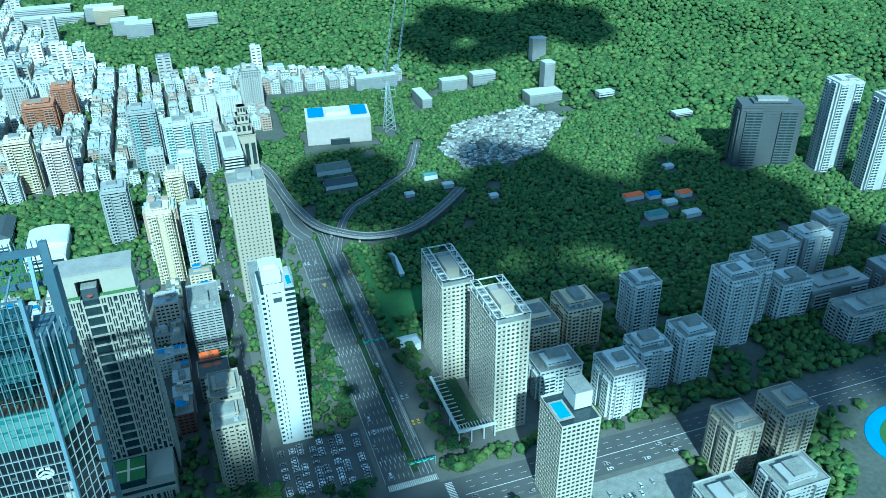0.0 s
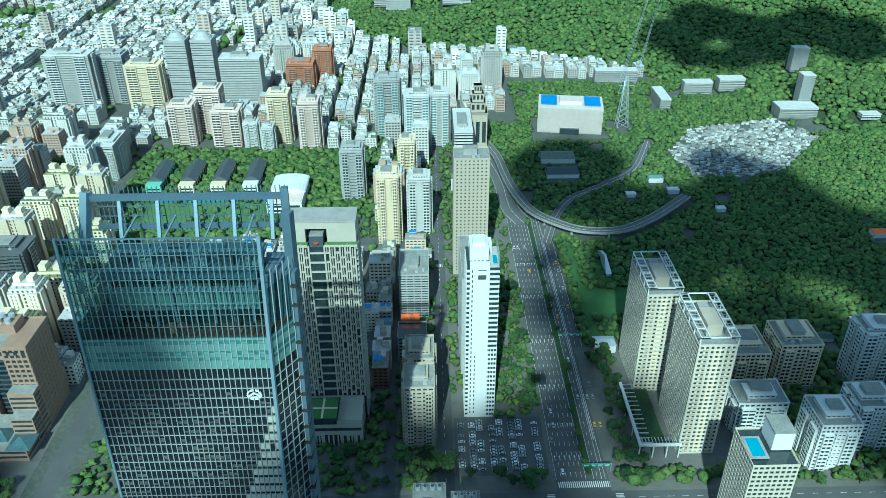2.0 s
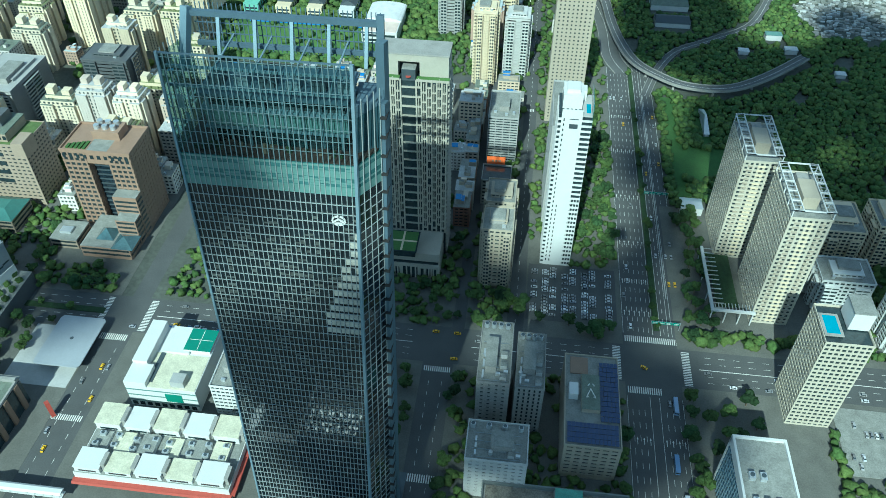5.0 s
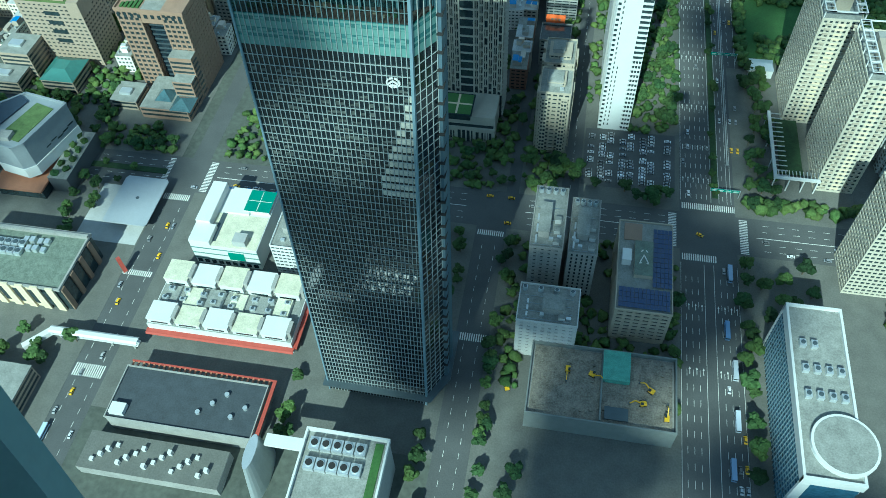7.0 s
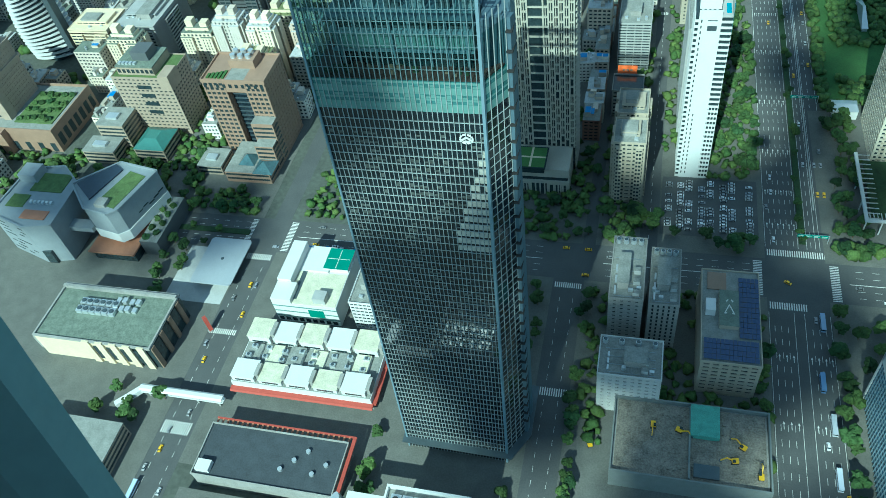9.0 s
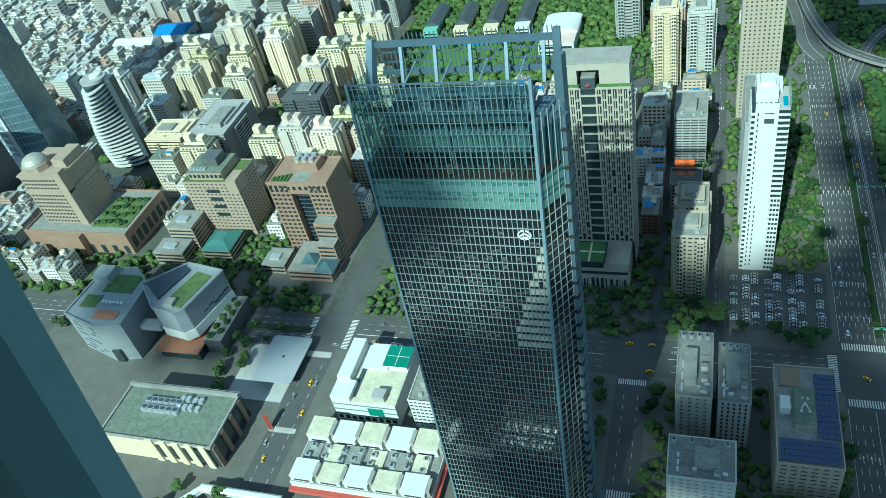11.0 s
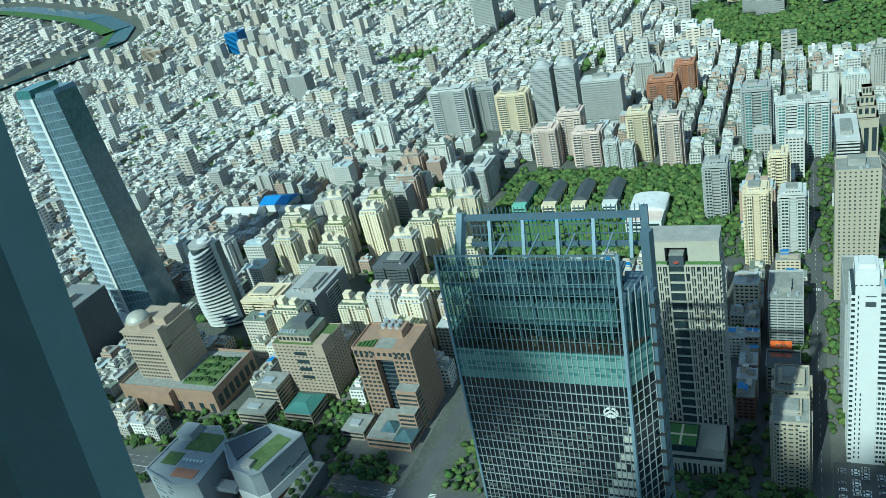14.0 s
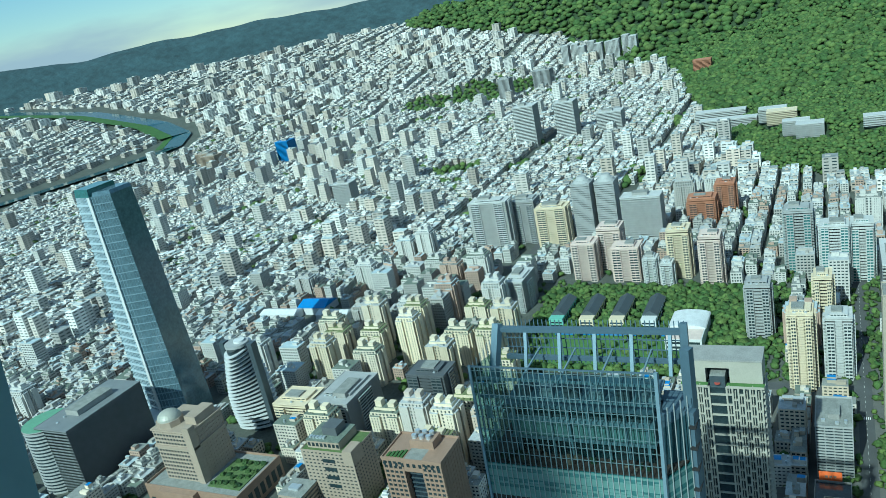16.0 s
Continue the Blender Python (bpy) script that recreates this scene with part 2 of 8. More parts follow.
def edge_dist(poly, x, y):
    best = np.full(np.shape(x), 1e9)
    for (x0, y0), (x1, y1) in zip(poly[:-3], poly[1:-2]):
        dx, dy = x1 - x0, y1 - y0
        t = np.clip(((x - x0) * dx + (y - y0) * dy) / (dx * dx + dy * dy), 0, 1)
        best = np.minimum(best, np.hypot(x - x0 - t * dx, y - y0 - t * dy))
    return best


def waves(x, y, s):
    return (np.sin(x / s + 1.3) * np.cos(y / s * 0.83 + 0.4) + 0.5 * np.sin(x / s * 2.1 + y / s * 1.7) + 0.3 * np.cos(x / s * 3.9 - y / s * 3.1 + 2)) / 1.8


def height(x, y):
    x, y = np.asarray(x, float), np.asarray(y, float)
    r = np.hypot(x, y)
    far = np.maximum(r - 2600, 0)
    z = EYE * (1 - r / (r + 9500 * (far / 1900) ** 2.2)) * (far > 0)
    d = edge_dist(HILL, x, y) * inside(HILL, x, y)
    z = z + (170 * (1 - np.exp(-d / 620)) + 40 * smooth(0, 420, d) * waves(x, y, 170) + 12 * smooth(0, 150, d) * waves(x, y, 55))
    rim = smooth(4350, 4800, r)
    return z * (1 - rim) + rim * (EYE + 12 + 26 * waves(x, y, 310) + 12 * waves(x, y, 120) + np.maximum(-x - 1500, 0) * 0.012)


def ground_z(x, y):
    return float(height(x, y))


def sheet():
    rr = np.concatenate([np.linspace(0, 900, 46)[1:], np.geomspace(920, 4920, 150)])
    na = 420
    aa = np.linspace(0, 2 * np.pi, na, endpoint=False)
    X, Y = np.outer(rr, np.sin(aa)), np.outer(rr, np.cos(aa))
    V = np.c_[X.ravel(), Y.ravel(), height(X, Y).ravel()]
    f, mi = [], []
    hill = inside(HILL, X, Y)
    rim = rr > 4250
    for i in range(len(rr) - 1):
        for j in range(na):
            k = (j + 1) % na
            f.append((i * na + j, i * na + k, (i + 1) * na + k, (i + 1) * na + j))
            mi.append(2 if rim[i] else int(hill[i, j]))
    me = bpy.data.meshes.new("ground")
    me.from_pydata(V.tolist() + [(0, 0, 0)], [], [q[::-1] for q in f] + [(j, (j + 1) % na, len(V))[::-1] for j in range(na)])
    for q in (URBAN, SOIL, HILLHAZE):
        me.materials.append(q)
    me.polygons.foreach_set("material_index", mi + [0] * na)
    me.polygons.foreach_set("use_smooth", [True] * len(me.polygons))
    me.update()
    return tagged(new("ground", me), "grey city ground rising to wooded hills and far ridges with painted blue haze", "ground", kind="structure")


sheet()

# ---------------------------------------------------------------- roads and pavements
taken = []      # plan rectangles already built on


def slab(name, label, x0, x1, y0, y1, z, material, category):
    return solid(name, MB().box(x0, x1, y0, y1, -0.3, z), material, label, category, kind="structure")


slab("road", "dark asphalt avenue with white lane markings", 78, 112, -150, 336, 0.05, ASPHALT, "road")
slab("road", "dark asphalt avenue with side road and ramp", 78, 119, 336.2, 690, 0.05, ASPHALT, "road")
slab("road", "dark asphalt cross street between tower blocks", -1150, 900, 306, 336, 0.06, ASPHALT, "road")
slab("road", "asphalt side street beside the glass tower", -47, -28, -100, 306, 0.05, ASPHALT, "road")
slab("road", "asphalt street beside the shopping mall", -257, -236, -60, 306, 0.05, ASPHALT, "road")
slab("road", "wide asphalt street leading away between apartments", -249, -236, 336, 660, 0.05, ASPHALT, "road")
slab("road", "narrow asphalt street in tower shade", 3, 14, 336, 900, 0.05, ASPHALT, "road")
slab("road", "narrow lane between old houses", -32, -24, 336, 640, 0.05, ASPHALT, "road")
slab("road", "asphalt street along the park", -640, 3, 640, 652, 0.05, ASPHALT, "road")
slab("road", "asphalt street leading into the city", -412, -398, 336, 1900, 0.05, ASPHALT, "road")
slab("road", "asphalt street crossing the low houses", -1600, -80, 930, 944, 0.05, ASPHALT, "road")
roads = [(78, 112, -150, 340), (78, 119, 336, 690), (-1150, 900, 306, 336), (-47, -28, -100, 306), (-257, -236, -60, 306), (-249, -236, 336, 660), (3, 14, 336, 900), (-32, -24, 336, 640), (-640, 3, 640, 652),
         (-412, -398, 336, 1900), (-1600, -80, 930, 944)]
slab("pavement", "grey paved plaza round the glass tower", -236, -47, 150, 306, 0.15, PAVING, "pavement")
slab("pavement", "grey pavement round the offices", -28, 78, 100, 306, 0.15, PAVING, "pavement")
slab("pavement", "paved forecourt before the patterned tower", -100, -32, 336, 640, 0.15, PAVING, "pavement")
slab("pavement", "grey pavement beside the car park", -24, 3, 336, 640, 0.15, PAVING, "pavement")
slab("pavement", "paved block with white tower and car park", 14, 78, 336, 690, 0.15, PAVING, "pavement")
slab("pavement", "paved ground under the twin towers", 112, 330, 336, 480, 0.15, PAVING, "pavement")
slab("pavement", "paved strip with dense street trees", 112, 330, -40, 306, 0.15, PAVING, "pavement")
slab("pavement", "paved block round the stone office towers", -398, -257, 336, 470, 0.15, PAVING, "pavement")
slab("pavement", "paved museum block", -480, -257, 60, 306, 0.15, PAVING, "pavement")
slab("lawn", "mown green park lawn beside the avenue", 122, 190, 490, 640, 0.2, GRASS, "lawn")

slab("pavement", "pale paved plaza round the glass pavilion", -300, -258, 258, 305, 0.2, PALEC, "pavement")
marks = MB()
for x in (81.5, 85, 88.5, 101.5, 105, 108.5):
    for y in np.arange(-60, 290, 9.0):
        marks.box(x - 0.1, x + 0.1, y, y + 4.0, 0.05, 0.07, bottom=False)
for x in (81.9, 85.2, 88.5, 91.8, 95.0, 105.0, 113.6):
    for y in np.arange(348, 684, 9.0):
        marks.box(x - 0.1, x + 0.1, y, y + 4.0, 0.05, 0.07, bottom=False)
for xs, y0, y1 in (((78.6, 92.2, 97.8, 111.4), -60, 296), ((78.6, 97.6, 102.6, 107.6, 110.0, 118.4), 346, 690)):
    for x in xs:
        marks.box(x - 0.1, x + 0.1, y0, y1, 0.05, 0.07, bottom=False)
for y in (311, 316, 326, 331):
    for x in np.arange(-700, 800, 9.0):
        if not (66 < x < 124 or -268 < x < -226 or -56 < x < -18):
            marks.box(x, x + 4.0, y - 0.09, y + 0.09, 0.06, 0.08, bottom=False)
for x0, x1 in ((-226, -56), (-18, 66), (124, 800), (-700, -268)):
    marks.box(x0, x1, 320.8, 321.2, 0.06, 0.08, bottom=False)
for xm, y0, y1 in ((-41.5, -40, 296), (-33.5, -40, 296), (-252, -40, 296), (-241, -40, 296), (8.5, 345, 880)):
    for y in np.arange(y0, y1, 8.0):
        marks.box(xm - 0.09, xm + 0.09, y, y + 3.5, 0.05, 0.07, bottom=False)
# lane arrows
for x, y in [(x, y) for x in (83, 86.8, 90.4, 99.6, 103.2, 106.8, 110) for y in (220, 262)] + [(x, y) for x in (80.3, 83.5, 86.8, 90.1, 93.4, 96.3) for y in (362, 392, 432, 486, 548, 600)]:
    marks.box(x - 0.17, x + 0.17, y, y + 3.2, 0.05, 0.07, bottom=False)
    marks.face([(x - 0.6, y + 3.2, 0.071), (x + 0.6, y + 3.2, 0.071), (x, y + 4.8, 0.071)])
solid("lane_marking", marks, PAINT, "worn white lane lines and arrows on the asphalt", "road marking", kind="stuff")


def zebra(x0, x1, y0, y1, along_x, z=0.1):
    root = thing("crosswalk", "white striped pedestrian crossing on asphalt", "crosswalk", (x0 + x1) / 2, (y0 + y1) / 2, 0, group="street crossings", kind="structure")
    cx, cy = (x0 + x1) / 2, (y0 + y1) / 2
    n = int(((x1 - x0) if along_x else (y1 - y0)) / 1.3)
    me = (MB().box(-0.32, 0.32, -(y1 - y0) / 2, (y1 - y0) / 2, 0, 0.02, bottom=False) if along_x else MB().box(-(x1 - x0) / 2, (x1 - x0) / 2, -0.32, 0.32, 0, 0.02, bottom=False)).mesh("stripe", PAINT)
    for i in range(n):
        at = (x0 - cx + 0.65 + 1.3 * i, 0, z) if along_x else (0, y0 - cy + 0.65 + 1.3 * i, z)
        part("stripe", me, PAINT, root, at=at)


zebra(79, 118, 339, 344, True)
zebra(79, 100, 298, 303, True)
solid("ramp_wall", MB().box(108.4, 109.0, 380, 640, 0, 1.0), PALEC, "pale low wall beside the underpass ramp", "wall", kind="structure")
zebra(114, 119, 307, 335, False)
zebra(71, 76, 307, 335, False)
zebra(-46, -29, 299, 303, True)
zebra(-256, -237, 298, 303, True)
zebra(-234, -229, 307, 335, False)
zebra(-264, -260, 307, 335, False)
zebra(-46, -29, 222, 227, True)
zebra(-256, -237, 236, 240, True)
zebra(-256, -237, 166, 174, True)
zebra(4, 13, 600, 604, True)
for x0, x1 in ((98.3, 102.0),):
    solid("median_strip", MB().box(x0, x1, 350, 690, 0, 0.9), HEDGE, "planted green median strip with low kerbs", "median", kind="structure")
solid("median_strip", MB().box(-400, -262, 319, 323.5, 0, 0.7), HEDGE, "planted green median strip with low kerbs", "median", kind="structure")

# ---------------------------------------------------------------- buildings


def claim(fu, fv, w, d, pad=4):
    taken.append((fu - w / 2 - pad, fu + w / 2 + pad, fv - pad, fv + d + pad))


def roof_gear(root, w, d, h, seed, green=False):
    rnd = random.Random(seed)
    part("roof_deck", MB().box(-w / 2 + 0.4, w / 2 - 0.4, 0.4, d - 0.4, h - 0.5, h - 0.25), ROOFG if green else ROOF, root)
    pw, pd = w * rnd.uniform(0.3, 0.5), d * rnd.uniform(0.3, 0.5)
    px, py = rnd.uniform(-0.15, 0.15) * w, d * rnd.uniform(0.4, 0.55)
    ph = rnd.uniform(3.5, 6)
    part("penthouse", MB().box(px - pw / 2, px + pw / 2, py - pd / 2, py + pd / 2, h - 0.3, h + ph), CONC, root)
    part("penthouse_cap", MB().box(px - pw / 2 - 0.3, px + pw / 2 + 0.3, py - pd / 2 - 0.3, py + pd / 2 + 0.3, h + ph, h + ph + 0.4), ROOF, root)
    for k in range(rnd.randint(1, 3)):
        x, y = rnd.uniform(-0.38, 0.38) * w, rnd.uniform(0.12, 0.24) * d
        if k % 2:
            part("water_tank", MB().tube(x, y, 1.1, h - 0.3, h + 2.2, n=10), ALU, root, "steel water tank")
        else:
            part("air_unit", MB().box(x - 1.2, x + 1.2, y - 0.8, y + 0.8, h - 0.3, h + 1.4), ALU, root, "grey roof air unit")


def bay_windows(root, w, d, h, n, wall, glass, seed):
    """Bays that stand out from the walls, banded floor by floor, and a set-back top storey."""
    rnd = random.Random(seed)
    a, b = rnd.uniform(0.14, 0.2), rnd.uniform(0.4, 0.47)
    out = rnd.uniform(1.5, 2.3)
    top = h - rnd.choice((0.6, 3.6, 6.6))
    step = h / n
    for x0, x1, y0, y1 in ((-b * w, -a * w, -out, 0.3), (a * w, b * w, -out, 0.3), (-w / 2 - out, -w / 2 + 0.3, d * 0.12, d * 0.42), (-w / 2 - out, -w / 2 + 0.3, d * 0.6, d * 0.88), (w / 2 - 0.3, w / 2 + out, d * 0.3, d * 0.7)):
        mb = MB()
        mb.box(x0 + 0.35, x1 - 0.35, y0 + 0.35, y1 - 0.35, 0, top - 0.3, 1)
        for i in range(n + 1):
            z = i * step - 0.5
            if z + 1.3 < top:
                mb.box(x0, x1, y0, y1, z, z + 1.3)
        mb.box(x0, x1, y0, y1, top - 0.8, top)
        xm, ym = (x0 + x1) / 2, (y0 + y1) / 2
        for p, q in ((x0, y0), (x1 - 0.6, y0), (x0, y1 - 0.6), (x1 - 0.6, y1 - 0.6), (xm - 0.4, y0), (xm - 0.4, y1 - 0.6), (x0, ym - 0.4), (x1 - 0.6, ym - 0.4)):
            mb.box(p + 0.04, p + 0.56, q + 0.04, q + 0.56, 0, top - 0.1)
        part("bay_window", mb, [wall, glass], root)["kind"] = "stuff"
    mb = MB()
    u, v0, v1 = w * rnd.uniform(0.26, 0.4), d * rnd.uniform(0.12, 0.3), d * rnd.uniform(0.7, 0.88)
    mb.box(-u + 0.3, u - 0.3, v0 + 0.3, v1 - 0.3, h - 0.3, h + 2.9, 1)
    mb.box(-u, u, v0, v1, h - 0.3, h + 0.9)
    mb.box(-u - 0.4, u + 0.4, v0 - 0.4, v1 + 0.4, h + 2.3, h + 3.0)
    for k in range(6):
        x = -u + 0.02 + (2 * u - 0.84) * k / 5
        mb.box(x, x + 0.8, v0 + 0.02, v1 - 0.02, h, h + 2.6)
    part("top_storey", mb, [wall, glass], root)["kind"] = "stuff"


def block(name, label, fu, fv, w, d, h, wall, rot=0.0, glass=None, fh=3.3, bay=3.6, sp=1.3, pw=1.0, t=0.45, base=0.0, gear=True, green=False, group="", category="building", balcony=None, z=0.0, crown=None):
    """A storeyed building: a glazed core, a wall band for every floor, piers between the windows, parapet, roof and its gear."""
    claim(fu, fv, w, d)
    if wall is WHITE and math.hypot(fu, fv) > 640:
        wall = OFFW
    root = thing(name, label, category, fu, fv, z, rot, group)
    part("glazing", MB().box(-w / 2 + t, w / 2 - t, t, d - t, -1.0, h - 0.4), glass or GLASS, root, "dark window glass")
    n = max(2, round(h / fh))
    step = h / n
    band = ring(w, d, 0, sp, t).mesh("wall_band", wall)
    far = math.hypot(fu, fv) > 640
    zs = [i * step - sp * (0.5 if 0 < i < n else (0 if i == 0 else 0.6)) for i in range(n + 1)]
    if far:
        fac, nx, ny = MB(), max(2, round(w / bay)), max(2, round(d / bay))
        for q in zs:
            fac.box(-w / 2, w / 2, 0, d, q, q + sp)
        for i in range(nx + 1):
            x = -w / 2 + (w - pw) * i / nx
            fac.box(x, x + pw, 0.06, d - 0.06, 0, h - 0.1, bottom=False)
        for i in range(ny + 1):
            y = (d - pw) * i / ny
            fac.box(-w / 2 + 0.06, w / 2 - 0.06, y, y + pw, 0, h - 0.1, bottom=False)
        part("facade", fac, wall, root)["kind"] = "stuff"
    for q in [] if far else zs:
        part("wall_band", band, wall, root, at=(0, 0, q))
    pm = MB().box(-pw / 2, pw / 2, 0.06, t, 0, h - 0.1).mesh("pier", wall)
    nx, ny = max(2, round(w / bay)), max(2, round(d / bay))
    for i in range(0 if far else nx + 1):
        part("pier", pm, wall, root, at=(-w / 2 + pw / 2 + 0.05 + (w - pw - 0.1) * i / nx, 0, 0))
    for i in range(1, 0 if far else ny + 1):
        y = (d - pw) * i / ny
        part("pier", pm, wall, root, at=(-w / 2, y + pw, 0), rot=-90)
        part("pier", pm, wall, root, at=(w / 2, y, 0), rot=90)
    if name == "apartment_building":
        bay_windows(root, w, d, h, n, wall, glass or GLASS, int(fu * 3 + fv))
        balcony = (-0.12, 0.12) if balcony else None
    if balcony:
        x0, x1 = balcony
        bm = MB().box(x0 * w, x1 * w, -1.3, 0.05, 0, 0.2).box(x0 * w, x1 * w, -1.3, -1.18, 0.2, 1.1).box(x0 * w, x0 * w + 0.12, -1.18, 0.05, 0.2, 1.1).box(x1 * w - 0.12, x1 * w, -1.18, 0.05, 0.2, 1.1).mesh("balcony", wall)
        for i in range(1, n):
            part("balcony", bm, wall, root, at=(0, 0, i * step))
    part("parapet", ring(w + 0.3, d + 0.3, h - 0.3, h + 0.9, 0.4), crown or wall, root, at=(0, -0.15, 0))
    if gear:
        roof_gear(root, w, d, h, int(fu * 7 + fv * 3), green)
    return root


def white_tower():
    fu, fv, w, d, h = 33, 404, 21, 26, 128
    claim(fu, fv, w, d)
    r = thing("white_apartment_tower", "tall slender white tower with dark slot windows beside the avenue", "building", fu, fv, 0)
    part("core", MB().box(-10, 10, 0.6, d - 0.6, -1, h - 4), GLASS, r, "dark window glass")
    part("front_wall", MB().box(-8.2, 4.2, -0.2, 0.6, 0, h), WHITE, r, "broad blank white wall")
    part("back_wall", MB().box(-8.2, 4.2, d - 0.6, d, 0, h), WHITE, r)
    slot = MB().box(-0.35, 0.35, -0.26, -0.14, 0, 1.9).mesh("slot_window", GLASS)
    for i in range(32):
        z = 4 + i * 3.75
        part("slot_window", slot, GLASS, r, at=(-6.6, 0, z))
        if i < 14:
            part("slot_window", slot, GLASS, r, at=(-4.2, 0, z))
    part("roof_opening", MB().box(-3.2, 2.0, -0.28, -0.12, h - 13, h - 6), STEELD, r, "dark square opening high in the wall")
    part("opening_ledge", MB().box(-3.4, 2.2, -0.45, -0.1, h - 9.6, h - 6.6), WHITE, r)
    slab_m = MB().box(4.2, 10.4, -0.1, d, 0, 1.25).mesh("balcony_band", WHITE)
    left_m = MB().box(-10.4, -8.2, 0.0, d, 0, 1.5).mesh("balcony_band", WHITE)
    for i in range(33):
        part("balcony_band", slab_m, WHITE, r, at=(0, 0, i * 3.75))
        part("balcony_band", left_m, WHITE, r, at=(0, 0, i * 3.75 + 0.4))
    fin = MB().box(-0.2, 0.2, -0.25, 0.5, 0, 60).mesh("fin", WHITE)
    for k in range(4):
        part("fin", fin, WHITE, r, at=(4.6 + 1.85 * k, 0, 0))
    part("glass_screen", MB().box(10.1, 10.35, 0.2, d - 0.2, h - 14, h + 4), GLASST, r, "blue-green glass roof screen")
    part("pool_deck", MB().box(4.3, 10.05, 0.5, d - 1, h - 4.6, h - 3.9), PALEC, r)
    part("roof_pool", MB().box(6.6, 9.2, 4, 14, h - 4.1, h - 3.75), POOL, r, "blue roof pool")
    part("roof_house", MB().box(-8, 3.8, 8, d - 2, h - 4, h + 5), WHITE, r)
    part("roof_house_cap", MB().box(-6, 2.0, 11, d - 5, h + 5, h + 7.5), WHITE, r)
    part("corner_shaft", MB().box(4.2, 6.4, d - 8, d - 1, h - 4, h + 3), WHITE, r)
    for x in (-7, -4.4, -2, 0.6):
        part("air_unit", MB().box(x, x + 1.3, 3, 4.6, h - 4, h - 1.8), ALU, r)


white_tower()


PINKW = mat("pinkish_white_tile", (0.55, 0.5, 0.46), 0.65, vary=0.12, size=6, fine=0.6)
CREAMD = mat("dull_cream_stone", (0.5, 0.47, 0.38), 0.65, vary=0.1, size=8, fine=0.7)


def twin_tower(fu, fv, w, d, h):
    claim(fu, fv, w, d)
    r = block("residential_tower", "beige residential tower with a white steel pergola on its roof", fu, fv, w, d, h, CREAMD, bay=w / 7.01, sp=1.5, pw=1.4, fh=3.4, gear=False, group="twin residential towers")
    strip = MB().box(-w * 0.1, w * 0.1, -0.35, 0.1, 0, 1.2).mesh("bay_panel", CREAM)
    n = int(h / 3.4)
    for i in range(1, n):
        part("bay_panel", strip, CREAM, r, at=(0, 0, i * h / n - 0.5))
    bal = MB().box(-1.6, 1.6, -0.9, 0.0, 0, 0.95).mesh("balcony", BEIGE)
    for i in range(1, n):
        for sx in (-0.3, 0.3):
            part("balcony", bal, BEIGE, r, at=(sx * w, 0, i * h / n - 0.3))
    part("roof_deck", MB().box(-w / 2 + 0.4, w / 2 - 0.4, 0.4, d - 0.4, h - 0.5, h - 0.25), ROOF, r)
    part("lift_house", MB().box(-w * 0.2, w * 0.2, d * 0.22, d * 0.62, h - 0.3, h + 8), BEIGE, r)
    part("tank_room", MB().box(-w * 0.12, w * 0.16, d * 0.66, d * 0.85, h - 0.3, h + 5), CONC, r)
    for x in (-w / 2, w / 2 - 0.6, -w * 0.28, w * 0.26):
        part("pergola_beam", MB().box(x, x + 0.6, -0.8, d + 0.6, h + 6, h + 6.8), WHITE, r, "white steel beam")
    for y in np.linspace(-0.8, d, 6):
        part("pergola_beam", MB().box(-w / 2, -w * 0.26, y, y + 0.6, h + 6.02, h + 6.78), WHITE, r)
        part("pergola_beam", MB().box(w * 0.26, w / 2, y, y + 0.6, h + 6.02, h + 6.78), WHITE, r)
    for y in (-0.8, d):
        part("pergola_beam", MB().box(-w / 2, w / 2, y, y + 0.65, h + 6.01, h + 6.79), WHITE, r)
    lou = MB().box(0, w * 0.22, -0.1, 0.1, 0, 0.3).mesh("louvre", ALU)
    for y in np.linspace(1, d - 1, 15):
        for x in (-w / 2 + 0.5, w * 0.27):
            part("louvre", lou, ALU, r, at=(x, y, h + 6.3))
    post = MB().box(-0.3, 0.3, -0.3, 0.3, 0, 6.4).mesh("post", WHITE)
    for x in (-w / 2 + 0.4, w / 2 - 0.4):
        for y in np.linspace(0.4, d - 0.4, 5):
            part("post", post, WHITE, r, at=(x, y, h - 0.3))


twin_tower(158, 428, 24, 46, 84)
twin_tower(173, 366, 24, 46, 90)


def entrance_canopy():
    r = thing("entrance_canopy", "white steel canopy frame between the twin residential towers", "canopy", 146, 362)
    z = 11
    part("edge_beam", MB().box(-12, -10, 0, 62, z, z + 1.2), WHITE, r)
    part("edge_beam", MB().box(-10, 16, 0, 2, z + 0.02, z + 1.18), WHITE, r)
    for y in np.linspace(3, 60, 14):
        part("slat", MB().box(-9.9, -3.0, y, y + 0.5, z + 0.2, z + 0.7), ALU, r)
    for x in np.linspace(-9, 15, 12):
        part("slat", MB().box(x, x + 0.45, 2.1, 8, z + 0.2, z + 0.7), ALU, r)
    for x, y in ((-11, 1), (-11, 20), (-11, 40), (-11, 61), (-2, 1), (7, 1), (15, 1)):
        part("column", MB().tube(x, y, 0.45, 0, z, n=8), WHITE, r)
    part("roof_terrace", MB().box(-6, 8, 10, 60, z - 5, z - 4.2), HEDGE, r, "planted terrace")


entrance_canopy()


